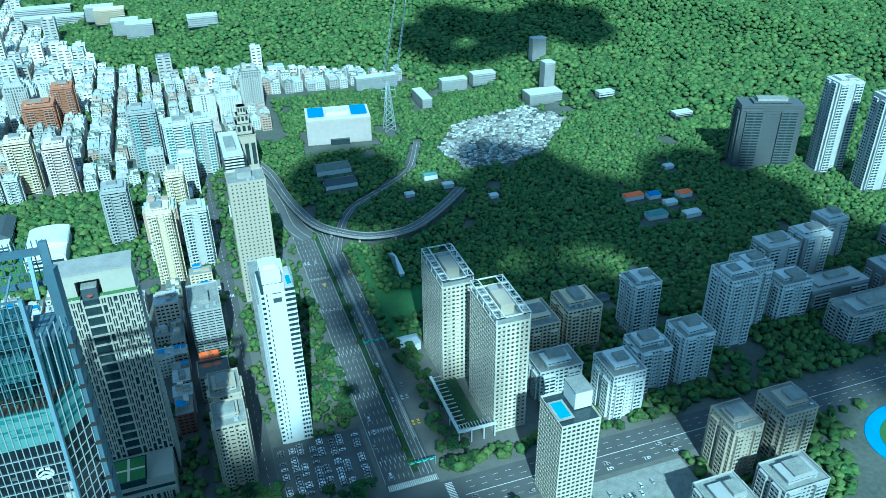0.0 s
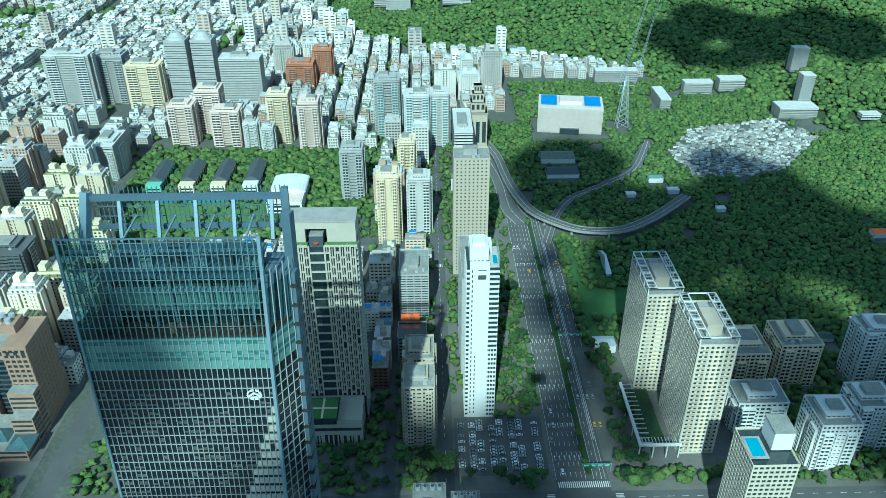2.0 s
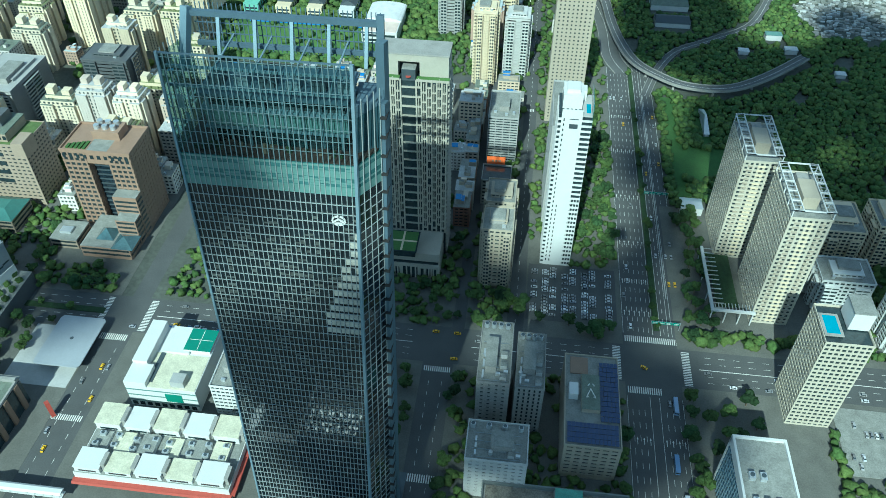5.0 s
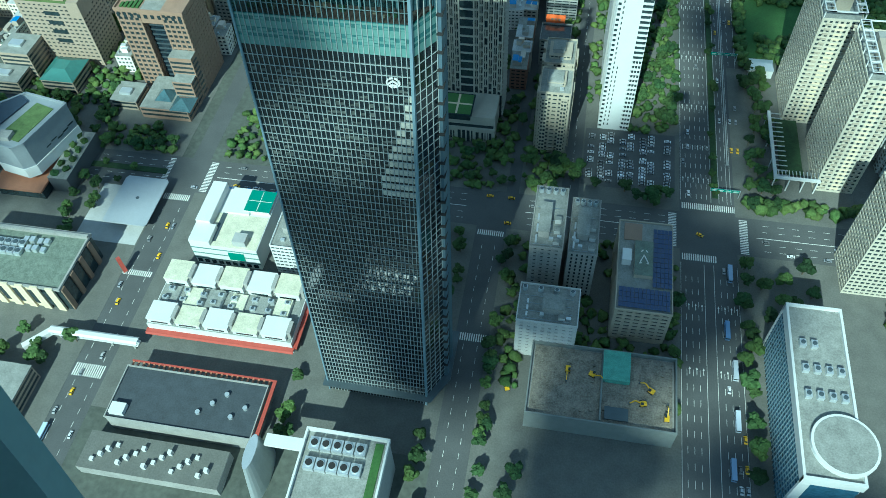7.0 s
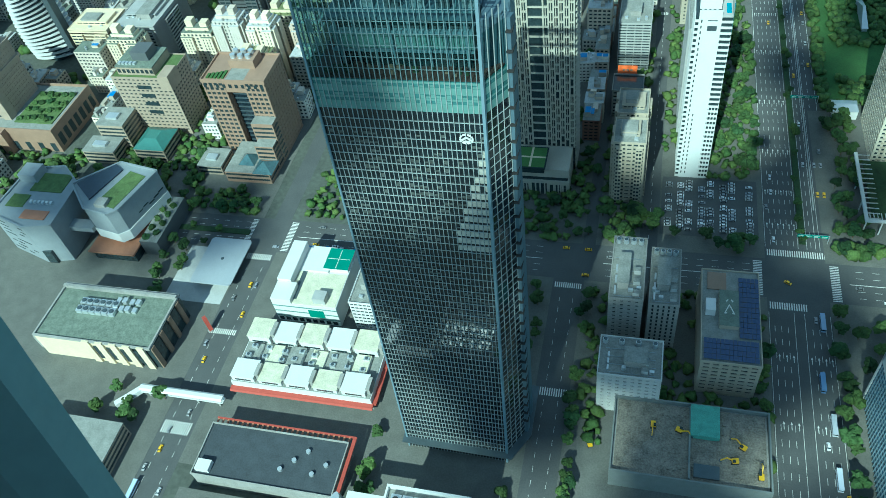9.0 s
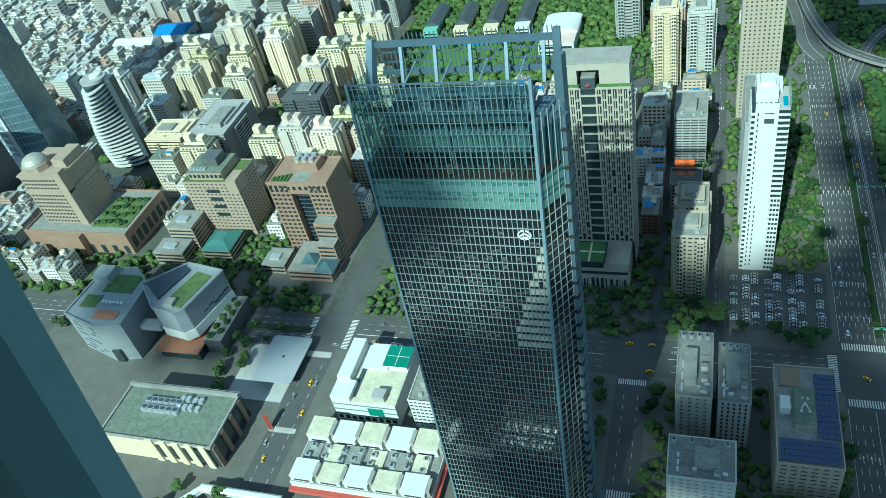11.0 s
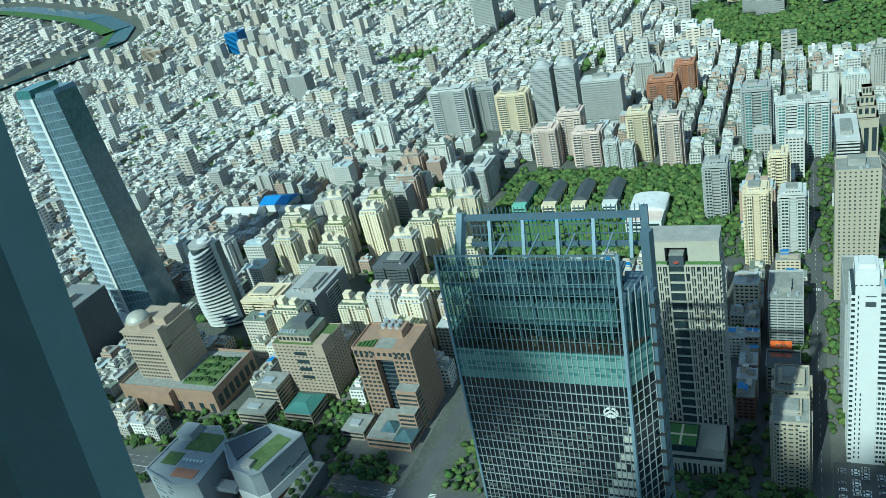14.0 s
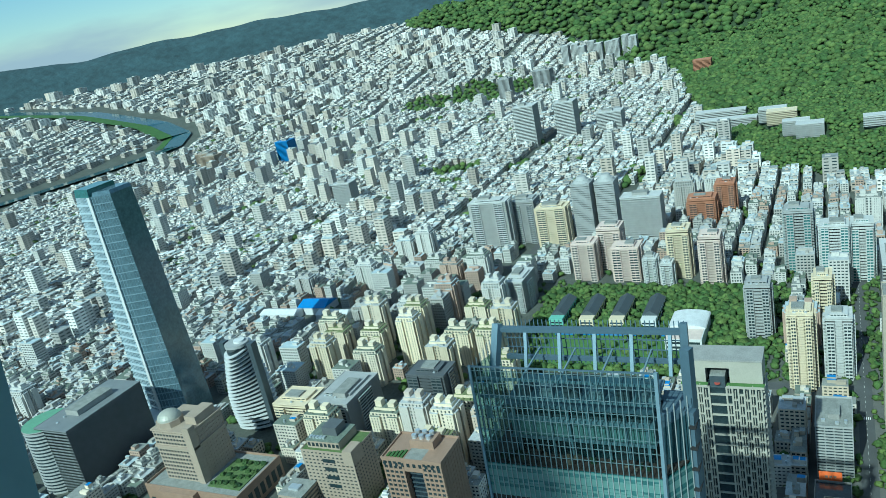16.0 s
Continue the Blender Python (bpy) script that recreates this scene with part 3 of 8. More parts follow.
def patterned_tower():
    """Grey tower with a facade of staggered tall windows and an open slot in the middle."""
    fu, fv, w, d, h = -66, 403, 45, 22, 141
    claim(fu, fv, w, d)
    r = thing("patterned_apartment_tower", "grey tower with staggered tall dark windows and garden slot", "building", fu, fv, 0)
    part("core", MB().box(-w / 2 + 1.2, w / 2 - 1.2, 1.2, d - 1.0, -1, h - 1), GLASS, r, "dark window glass")
    n, fl = 36, (h - 26) / 35
    rnd = random.Random(5)
    piers = [-22.5, -19.6, -16.7, -13.8, -10.9, 5.1, 8.2, 11.3, 14.4, 17.5, 20.4]
    full = MB().box(0, 0.95, 0, 1.4, 22, h).mesh("pier", GREYL)
    for x in piers + [-7.6, 2.0]:
        part("pier", full, GREYL, r, at=(x, 0, 0))
    lint = MB().box(-0.1, 2.15, 0.1, 1.3, 0, 0.9).mesh("lintel", GREYL)
    half = MB().box(0, 0.5, 0.12, 1.28, 0, 6.4).mesh("half_pier", GREYL)
    cols = [(-21.55, 0), (-18.65, 1), (-15.75, 0), (-12.85, 1), (-9.9, 0), (2.95, 1), (6.05, 0), (9.15, 1), (12.25, 0), (15.35, 1), (18.4, 0)]
    for x, ph in cols:
        for k in range(17):
            part("lintel", lint, GREYL, r, at=(x, 0, 25 + k * 6.72 + ph * 3.3))
            if rnd.random() < 0.95:
                part("half_pier", half, GREYL, r, at=(x + 0.7, 0, 25 + k * 6.72 + ph * 3.3))
    sl = MB().box(-6.6, 2.0, 0.3, 3.0, 0, 0.9).mesh("garden_slab", GREYL)
    for k in range(17):
        part("garden_slab", sl, GREYL, r, at=(0, 0, 28 + k * 6.72))
    side = MB().box(-0.5, 0.5, 1.4, d, 0, 1.3).mesh("side_band", GREYL)
    for k in range(36):
        for x in (-w / 2 + 0.5, w / 2 - 0.5):
            part("side_band", side, GREYL, r, at=(x, 0, 3 + k * 3.86))
    part("roof_planter", MB().box(-w / 2, -7.6, -0.1, 3.5, h - 0.5, h + 1.2, 0, 1), [GREYL, LAWN], r, "planted roof edge")
    part("roof_planter", MB().box(2.6, w / 2, -0.1, 3.5, h - 0.5, h + 1.2, 0, 1), [GREYL, LAWN], r, "planted roof edge")
    part("crown_wall", MB().box(-w / 2 + 1, -9, 5, d, h, h + 14).box(4, w / 2 - 1, 5, d, h, h + 14).box(-9, 4, 5, d, h + 9.5, h + 14), GREYL, r, "pale screen wall with a square opening")
    part("crown_cap", MB().box(-w / 2 + 0.6, w / 2 - 0.6, 4.6, d + 0.4, h + 14, h + 15), CONC, r)
    part("crown_recess", MB().box(-9, 4, 12, d - 0.5, h, h + 9.4), STEELD, r)
    part("machine_room", MB().box(-6.5, 1.8, 2, 12, h - 1, h + 6, 0, 1), [STEELD, ROOF], r)
    part("roof_emblem", MB().tube(-2.4, 1.6, 1.6, h + 1.5, h + 1.9, n=14), REDP, r, "red emblem")
    pod = part("podium", MB().box(-16, 20, -24, 1.0, 0, 12).box(-16, 20, -23, 1, 15, 22), GREYL, r)
    part("podium_recess", MB().box(-15, 19, -22.5, 0.8, 11.9, 15.1), GLASS, pod)
    pm = MB().box(-0.5, 0.5, -24.25, -23.5, 0, 11.5).mesh("podium_pier", GREYL)
    for x in np.linspace(-15, 19, 12):
        part("podium_pier", pm, GREYL, pod, at=(x, 0, 0))
    for x in (-13.5, -9, 8, 12.5, 16.5):
        part("podium_window", MB().box(x - 1.4, x + 1.4, -24.1, -23.9, 2, 9), GLASS, pod)
    part("entrance", MB().box(-6, 5, -24.2, -23.8, 0, 10), GLASS, pod, "dark entrance recess")
    part("roof_garden", MB().box(-15, 4, -27, -8, 22, 27, 0, 1).box(-16, 5, -28, -7, 26.5, 27.4), [GLASS, LAWN], r, "green roof garden with a round mark")
    part("garden_lawn", MB().box(-15, 4, -27, -8, 27.41, 27.6), LAWN, r)
    part("garden_path", MB().box(-6.2, -4.8, -27, -8, 27.62, 27.7).box(-15, 4, -18.2, -16.8, 27.63, 27.71), CREAM, r)


GREYL = mat("light_grey_stone", (0.4, 0.385, 0.32), 0.7, vary=0.1, size=8, fine=0.8)
patterned_tower()


# ---- the dark glass tower
def lerp2(a, b, t):
    return (a[0] + (b[0] - a[0]) * t, a[1] + (b[1] - a[1]) * t)


def glass_tower():
    taken.append((-125, -30, 165, 240))
    r = thing("glass_office_tower", "dark glass office tower with teal upper floors and open steel crown", "building", 0, 0)
    H = 266.0
    lo = [(-109, 181), (-55, 180), (-47.5, 194), (-47.5, 216), (-109, 216)]
    hi = [(-110.5, 200), (-50.5, 200), (-44.5, 209), (-44.5, 224), (-110.5, 224)]

    def at(k, t):
        return lerp2(lo[k], hi[k], t)
    z1, z2 = 219.0, 231.0
    t1, t2 = z1 / H, z2 / H
    part("glazing", MB().prism(lo, [at(k, t1) for k in range(5)], 0, z1), GLASSN, r, "dark reflecting curtain-wall glass")
    part("teal_glazing", MB().prism([at(k, t1) for k in range(5)], [at(k, t2) for k in range(5)], z1, z2), GLASST, r, "pale teal glass band")
    part("roof_deck", MB().prism([lerp2(at(k, t2), (-80, 210), 0.02) for k in range(5)], [lerp2(at(k, t2), (-80, 210), 0.02) for k in range(5)], z2, z2 + 0.5), REDB, r, "brown timber terrace deck")
    FW = 33
    def P(i, z, off=0.25):
        """A point of the front at share i of its width."""
        t = z / H
        a, b = at(0, t), at(1, t)
        return (a[0] + (b[0] - a[0]) * i, a[1] + (b[1] - a[1]) * i - off, z)

    def S(i, z, off=0.25):
        t = z / H
        a, b = at(1, t), at(2, t)
        return (a[0] + (b[0] - a[0]) * i + off, a[1] + (b[1] - a[1]) * i - off * 0.6, z)

    def L(i, z, off=0.25):
        t = z / H
        a, b = at(0, t), at(4, t)
        return (a[0] - off, a[1] + (b[1] - a[1]) * i, z)
    for i in range(FW + 1):
        part("mullion", MB().beam(P(i / FW, 0), P(i / FW, z2), 0.27), STEELM, r, "thin grey mullion")
        part("mullion", MB().beam(P(i / FW, z2 + 0.02), P(i / FW, H), 0.3), STEELS, r, "thin slate mullion")
    for i in range(5):
        part("mullion", MB().beam(S(i / 4, 0), S(i / 4, H - 12), 0.3), STEELM, r)
    for i in range(9):
        part("mullion", MB().beam(L(i / 8, 0), L(i / 8, H), 0.3), STEELM, r)
    nf = 56
    for k in range(nf):
        z = 4 + k * (z1 - 4) / nf
        part("transom", MB().beam(P(0, z, 0.2), P(1, z, 0.2), 0.26), STEELM, r)
        part("transom", MB().beam(S(0, z, 0.2), S(1, z, 0.2), 0.22), STEELM, r)
        part("transom", MB().beam(L(0, z, 0.2), L(1, z, 0.2), 0.22), STEELM, r)
    # grey panes for blind, ceiling and blotchy reflection; bright triangle is painted reflected sky
    rnd = random.Random(11)
    for k in range(20, nf):
        z = 4 + k * (z1 - 4) / nf
        for i in range(FW):
            # edge marks the triangle where reflected sky is painted
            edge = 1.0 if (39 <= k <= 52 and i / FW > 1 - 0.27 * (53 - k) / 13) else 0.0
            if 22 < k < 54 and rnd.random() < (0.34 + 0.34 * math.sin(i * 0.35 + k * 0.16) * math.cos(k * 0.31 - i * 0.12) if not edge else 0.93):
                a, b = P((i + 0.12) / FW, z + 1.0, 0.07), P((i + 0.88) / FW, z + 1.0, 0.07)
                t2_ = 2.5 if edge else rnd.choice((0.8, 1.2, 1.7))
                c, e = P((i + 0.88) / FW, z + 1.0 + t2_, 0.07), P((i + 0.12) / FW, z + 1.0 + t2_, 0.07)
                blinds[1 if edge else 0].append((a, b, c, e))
    for za, zb in ((z1 + 0.1, z1 + 3.4), (z1 + 4.6, z1 + 5.4), (z1 + 7.0, z1 + 9.6), (z2 - 1.0, z2 - 0.2)):
        mb = MB()
        mb.face([P(0, za, 0.12), P(1, za, 0.12), P(1, zb, 0.12), P(0, zb, 0.12)])
        mb.face([S(0, za, 0.12), S(1, za, 0.12), S(1, zb, 0.12), S(0, zb, 0.12)])
        part("teal_band", mb, TEALP, r, "pale green spandrel")
    for i in range(FW):
        for k, za in enumerate((z1 + 3.5, z1 + 5.5, z1 + 9.7)):
            if rnd.random() < 0.4:
                zb = za + rnd.choice((0.7, 1.0, 1.3))
                mb = MB()
                mb.face([P((i + 0.06) / FW, za, 0.1), P((i + 0.94) / FW, za, 0.1), P((i + 0.94) / FW, zb, 0.1), P((i + 0.06) / FW, zb, 0.1)])
                part("blinds", mb, TEALP, r)
    # the top floors: a glass screen before a set-back house with terrace, gallery and roof steel
    panes = MB()
    panes.face([P(0, z2, 0), P(1, z2, 0), P(1, H - 1, 0), P(0, H - 1, 0)])
    panes.face([S(0, z2, 0), S(1, z2, 0), S(1, H - 18, 0), S(0, H - 18, 0)])
    panes.face([L(1, z2, 0), L(0, z2, 0), L(0, H - 1, 0), L(1, H - 6, 0)])
    part("glass_screen", panes, SCREEN, r, "clear teal glass screen round the top floors").visible_shadow = False
    for k in range(1, 9):
        z = z2 + k * 4.2
        part("transom", MB().beam(P(0, z, 0.1), P(1, z, 0.1), 0.16), STEELS, r)
    x0, x1, y0, y1 = -101.0, -55.0, 204.5, 221.5
    part("inner_house", MB().box(x0, x1, y0, y1, z2 + 0.5, 250), GLASSN2, r, "dark glass of the set-back top floors")
    part("gallery_band", MB().box(x0 - 0.4, x1 + 0.4, y0 - 0.5, y1, 238.6, 244.6), TEALD, r, "pale teal gallery glazing")
    part("gallery_slab", MB().box(x0 - 0.9, x1 + 0.9, y0 - 1.3, y1, 237.7, 238.5), STEELB, r, "grey floor edge")
    part("gallery_slab", MB().box(x0 - 0.9, x1 + 0.9, y0 - 1.6, y1, 244.7, 245.9), STEELB, r)
    part("house_roof", MB().box(x0 - 1.4, x1 + 1.4, y0 - 1.9, y1 + 1, 250, 250.9), STEELD2, r, "dark steel roof of the top floors")
    for k in range(8):
        x = x0 + 1.5 + k * (x1 - x0 - 3) / 7
        part("gallery_column", MB().box(x - 0.35, x + 0.35, y0 - 1.2, y0 - 0.5, z2 + 0.5, 250), STEELB, r)
    for k in range(4):
        x = x0 + 4 + k * 12.5
        part("roof_truss", MB().beam((x, y0 - 1, 251), (x + 3, y0 - 3.4, 261), 0.6).beam((x + 3, y0 - 3.4, 261), (x + 7, y0 + 6, 251), 0.4).beam((x + 3, y0 - 3.4, 261), (x + 3, y1, 262), 0.5), STEELB, r, "pale steel roof truss")
    for z in (254.6, 261.0):
        part("screen_rail", MB().beam(P(0.02, z, -1.6), P(0.98, z, -1.6), 0.75), STEELB, r, "pale steel rail behind the glass screen")
    for k in range(6):
        x = -100 + k * 8.4
        part("roof_unit", MB().box(x, x + 4.6, y0 + 4, y0 + 9, 250.9, 253.6 + (k % 3) * 0.7), STEEL if k % 2 else STEELD, r, "grey plant unit")
    # opaque block added to close the side of the glass top
    part("side_core", MB().prism([(-52, 204), (-46.6, 208), (-46.2, 221), (-54, 221)], [(-52, 206), (-46.2, 211), (-45.8, 221), (-54, 221)], z2 + 0.5, H - 18), STEELD2, r, "dark opaque panel behind the side glass")
    gg = random.Random(21)
    clutter = MB()
    for k in range(46):
        x, y, w = gg.uniform(-107, -54), gg.uniform(199.2, 202.6), gg.uniform(0.6, 2.2)
        clutter.box(x, x + w, y, y + gg.uniform(0.5, 1.2), z2 + 0.5, z2 + gg.uniform(1.0, 3.0), gg.choice((0, 0, 1, 2)))
    part("terrace_furniture", clutter, [REDB, BROWN, HEDGE], r, "brown planters and seats on the terrace")["kind"] = "stuff"
    for (x, z, w, h) in ((-108.2, 246.0, 1.6, 5.0), (-106.8, 241.0, 1.4, 3.2)):
        part("banner", MB().box(x, x + w, 201.2, 201.4, z, z + h), WHITE, r, "white hanging banner")
    # corner fins and the crown
    part("corner_fin", MB().beam(P(0, 0, 0.4), P(0, H + 0.5, 0.4), 0.8), STEELB, r, "pale steel corner")
    part("corner_fin", MB().beam(P(1, 0, 0.4), P(1, H + 0.5, 0.4), 1.1), STEELB, r, "pale steel corner")
    part("corner_fin", MB().beam((-47, 205, 0), (-44.2, 214, H + 1), 3.0), STEELD2, r, "dark steel side fin")
    part("corner_fin", MB().beam((-47.3, 195, 0), (-44.2, 210, H - 18), 3.2), STEELD2, r)
    gap = MB().box(-0.3, 1.9, -2.4, 2.4, 0, 0.7).mesh("fin_joint", RUBBER)
    for k in range(32):
        z = 20 + k * 7.2
        part("fin_joint", gap, RUBBER, r, at=(-47.3 + 3.1 * z / 248, 195 + 15 * z / 248 - 0.4, z))
    part("crown_beam", MB().beam((-107, 221, H + 3), (-46, 221, H + 3), 1.8), STEELD2, r, "heavy steel crown beam")
    part("crown_beam", MB().beam((-107, 222, H - 8), (-46, 222, H - 8), 1.4), STEELD2, r)
    part("crown_post", MB().beam((-110.0, 214, H - 14), (-108.0, 221, H + 5), 2.6), STEELB, r)
    part("crown_post", MB().beam((-45.2, 215, H - 32), (-45.6, 221, H + 6), 2.2), STEELD2, r)
    for k in range(5):
        x = -98 + k * 12.0
        part("crown_post", MB().beam((x, 216, H - 10), (x, 221, H + 3), 1.1), STEELB, r)
    for k in range(41):
        x = -106 + k * 1.5
        part("crown_fin", MB().beam((x, 222.4, H - 10), (x, 223.4, H + 5.5), 0.28), STEELD2, r)
    for z in (H - 4.5, H - 1):
        part("crown_rail", MB().beam((-107, 222.6, z), (-46, 222.6, z), 0.3), STEELD2, r)
    part("front_rail", MB().beam(P(0, H, 0.1), P(1, H, 0.1), 0.5), STEELD2, r)
    # emblem
    zc, em = 209.0, MB()
    c = P(0.885, zc, 0.6)
    for k in range(8):
        a = math.pi * (k / 8) * 2
        b = a + math.pi / 4 * 0.75
        em.beam((c[0] + 2.3 * math.cos(a), c[1] + 0.02 * k, zc + 2.0 * math.sin(a)), (c[0] + 2.3 * math.cos(b), c[1], zc + 2.0 * math.sin(b)), 0.5)
    em.beam((c[0] - 1.7, c[1] - 0.05, zc - 0.5), (c[0], c[1], zc + 0.8), 0.5).beam((c[0], c[1] - 0.05, zc + 0.75), (c[0] + 1.7, c[1], zc - 0.5), 0.5).beam((c[0] - 1.2, c[1] - 0.1, zc - 1.1), (c[0] + 1.2, c[1], zc - 1.1), 0.5)
    part("emblem", em, WHITE, r, "white round emblem")["kind"] = "stuff"
    lobby = [(-111, 178), (-52, 177), (-44, 192), (-44, 222), (-111, 222)]
    part("lobby_roof", MB().prism(lobby, lobby, 8, 9), STEELD, r)
    for k, label in ((0, "grey panes of drawn blind and painted blotchy reflection"), (1, "bright panes painted as reflected sky")):
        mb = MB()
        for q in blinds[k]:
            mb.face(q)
        part("blinds", mb, BLIND_REFL if k == 0 else REFL, r, label)["kind"] = "stuff"


blinds = [[], []]
GLASSN2 = mat("dark_teal_glass", (0.008, 0.025, 0.03), 0.05, vary=0.4, size=6, fine=2.4, bump=0.015, spec=0.8)
SCREEN = clear_glass("screen_glass", (0.4, 0.54, 0.54), 0.03)
STEELS = mat("screen_mullion_metal", (0.16, 0.225, 0.245), 0.4, 0.2, vary=0.1)
STEELM = mat("mullion_metal", (0.3, 0.335, 0.335), 0.4, 0.1, vary=0.08)
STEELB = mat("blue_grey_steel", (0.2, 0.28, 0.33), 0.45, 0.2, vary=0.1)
STEELD2 = mat("slate_steel", (0.1, 0.15, 0.19), 0.45, 0.2, vary=0.12)
REDB = mat("dark_red_brown", (0.085, 0.05, 0.042), 0.6, vary=0.4, size=3, fine=0.8)
TEALD = mat("dim_teal_panel", (0.16, 0.25, 0.24), 0.3, vary=0.4, size=4, fine=1.0)
TEALP = mat("teal_panel", (0.13, 0.235, 0.215), 0.35, vary=0.15, size=5, fine=1.5)
# one grey for drawn blind and blotchy reflection
BLIND_REFL = mat("grey_blind_reflection", (0.07, 0.078, 0.074), 0.3, vary=0.8, size=5, fine=1.0, bump=0)
# sky reflection put into a pale colour
REFL = mat("painted_reflection", (0.42, 0.42, 0.37), 0.3, vary=0.3, size=5, fine=1.0, bump=0)
glass_tower()


# ---- blocks, one by one
def roof_plant(root, w, d, h):
    """Cooling towers with dark fans, ducts and pipe runs on a flat roof."""
    tower = MB().tube(0, 0, 1.5, h - 0.3, h + 2.6, n=12, r1=1.3).mesh("cooling_tower", ALU)
    fan = MB().tube(0, 0, 1.05, h + 2.4, h + 2.66, n=12).mesh("fan", STEELD)
    for k in range(4):
        x, y = -w / 2 + 2.6 + k * (w - 5) / 3.2, d - 3.4
        c = part("cooling_tower", tower, ALU, root, "pale round cooling tower", at=(x, y, 0))
        part("fan", fan, STEELD, c)
    for k in range(3):
        y = 3 + k * d * 0.17
        part("duct", MB().box(-w * 0.36, -w * 0.36 + 1.0, y, y + d * 0.12, h - 0.2, h + 0.9), ALU, root)
        part("roof_shed", MB().box(w * 0.18, w * 0.18 + 3.4, y, y + 2.8, h - 0.3, h + 2.2 + 0.4 * k, 0, 1), [OFFW, ROOF], root)
    for k in range(4):
        part("pipe", MB().beam((-w * 0.4, 2 + k * d * 0.2, h + 0.3), (w * 0.4, 2 + k * d * 0.2, h + 0.3), 0.22), STEEL, root)


block("residential_tower", "slender pale-tiled tower with a roof pool", 181, 287, 25, 28, 72, CREAMD, bay=3.2, pw=0.9, sp=1.2, gear=False)
block("church_office_tower", "tall beige tower with small punched windows", 36, 587, 30, 24, 113, BEIGE, bay=3.6, pw=2.2, sp=1.9)
block("office_block", "grey office block behind the white tower", 32, 445, 20, 60, 88, GREY, bay=3.4, pw=1.5, sp=1.7)
roof_plant(block("office_block", "pale low office block with roof plant", 3, 218, 32, 24, 35, OFFW, bay=4, sp=2.2, pw=2.0), 32, 24, 35)
roof_plant(block("office_block", "weathered concrete office slab with deep balconies", -2, 258, 18, 44, 47, CONC, bay=4.5, sp=2.0, pw=2.4), 18, 44, 47)
roof_plant(block("office_block", "pale ribbed concrete office slab", 18, 262, 16, 40, 40, CONC, bay=3, sp=0.8, pw=1.8), 16, 40, 40)
block("apartment_building", "beige apartment block with rounded roof frames", -8, 376, 20, 24, 52, BEIGE, bay=4, sp=1.5, pw=1.2, balcony=(-0.42, 0.05))
block("apartment_building", "beige apartment block with rounded roof frames", -8, 412, 20, 26, 46, BEIGE, bay=4, sp=1.5, pw=1.2)
block("office_block", "old concrete block below an orange hoarding", -14, 465, 22, 20, 23, CONC, bay=4, sp=1.6, pw=1.2, gear=False)
block("office_block", "grey louvred office block with roof plant", -13, 520, 24, 40, 43, GREY, bay=6, sp=1.2, pw=0.6, fh=2.4)
go = block("granite_office_building", "grey-brown stone office tower with stepped shoulders", -378, 420, 50, 32, 54, TAN, bay=4.2, sp=1.9, pw=1.8, gear=False)
for z in (20, 28, 36, 44):
    part("dark_notch", MB().box(-5, 7, -0.2, 0.3, z, z + 3.4), GLASS, go, "dark recessed window notch")
part("roof_terrace", MB().box(-24.4, 24.4, 0.5, 31.5, 53.5, 54.2), MOSS, go, "planted roof terrace")
up = part("upper_storey", MB().box(-20, 12, 4, 30, 54, 61), TAN, go)
for k in range(8):
    part("window", MB().box(-19 + k * 4, -16.4 + k * 4, 3.85, 4.05, 56, 59.2), GLASS, up)
part("upper_roof", MB().box(-20.4, 12.4, 3.6, 30.4, 61, 61.8), ROOFG, go)
part("lift_house", MB().box(-8, 6, 12, 26, 61.8, 69), DARKG, go, "dark lift house")
part("shoulder", MB().box(17, 25.6, -0.8, 14, 44, 57), TAN, go)
for k in range(5):
    part("roof_unit", MB().box(-18 + k * 3.2, -15.8 + k * 3.2, 6, 9, 61.8, 63.4), ALU, go)
block("apartment_building", "cream apartment tower with pale balconies", -37, 640, 19, 24, 71, CREAM, bay=3.4, balcony=(-0.4, 0.4))
block("apartment_building", "white apartment tower with pale balconies", -9, 662, 21, 22, 58, WHITE, bay=3.4, balcony=(-0.4, 0.4))
block("apartment_building", "dark-windowed grey apartment tower", -79, 735, 23, 22, 57, GREY, bay=3.2, sp=1.0)
block("apartment_building", "narrow cream apartment tower", -22, 745, 16, 22, 60, CREAM, bay=3.2)
block("apartment_building", "white stepped apartment slab beside the park", -356, 790, 24, 46, 40, WHITE, bay=4, sp=1.6, pw=0.5)
block("apartment_building", "pale teal-glass apartment tower", -12, 858, 28, 24, 69, WHITE, glass=GLASST, bay=3.4, sp=1.2, pw=0.7)
block("apartment_building", "pale teal-glass apartment tower", 14, 872, 22, 24, 66, WHITE, glass=GLASST, bay=3.4, sp=1.2, pw=0.7)
block("apartment_building", "grey-green gridded apartment tower", -48, 900, 30, 26, 74, GREY, glass=GLASST, bay=3.2)
block("office_block", "white hospital slab with blue windows", 38, 770, 20, 70, 60, WHITE, glass=GLASSB, bay=4, sp=1.6, pw=0.6)
block("office_block", "pale green banded glass office slab", -248, 1011, 54, 26, 67, WHITE, glass=GLASST, bay=9, sp=1.5, pw=0.3)
for fu, fv, h in ((-332, 1021, 88), (-300, 1030, 86)):
    b = block("office_tower", "grey-blue twin tower with an arched top", fu, fv, 28, 28, h, GREY, glass=GLASSB, bay=3, sp=0.8, pw=1.2, group="arched twin towers", gear=False)
    part("arched_top", MB().tube(0, 14, 13, h, h + 4, n=20, r1=11).tube(0, 14, 9, h + 4, h + 9, n=20, r1=6), GREY, b)
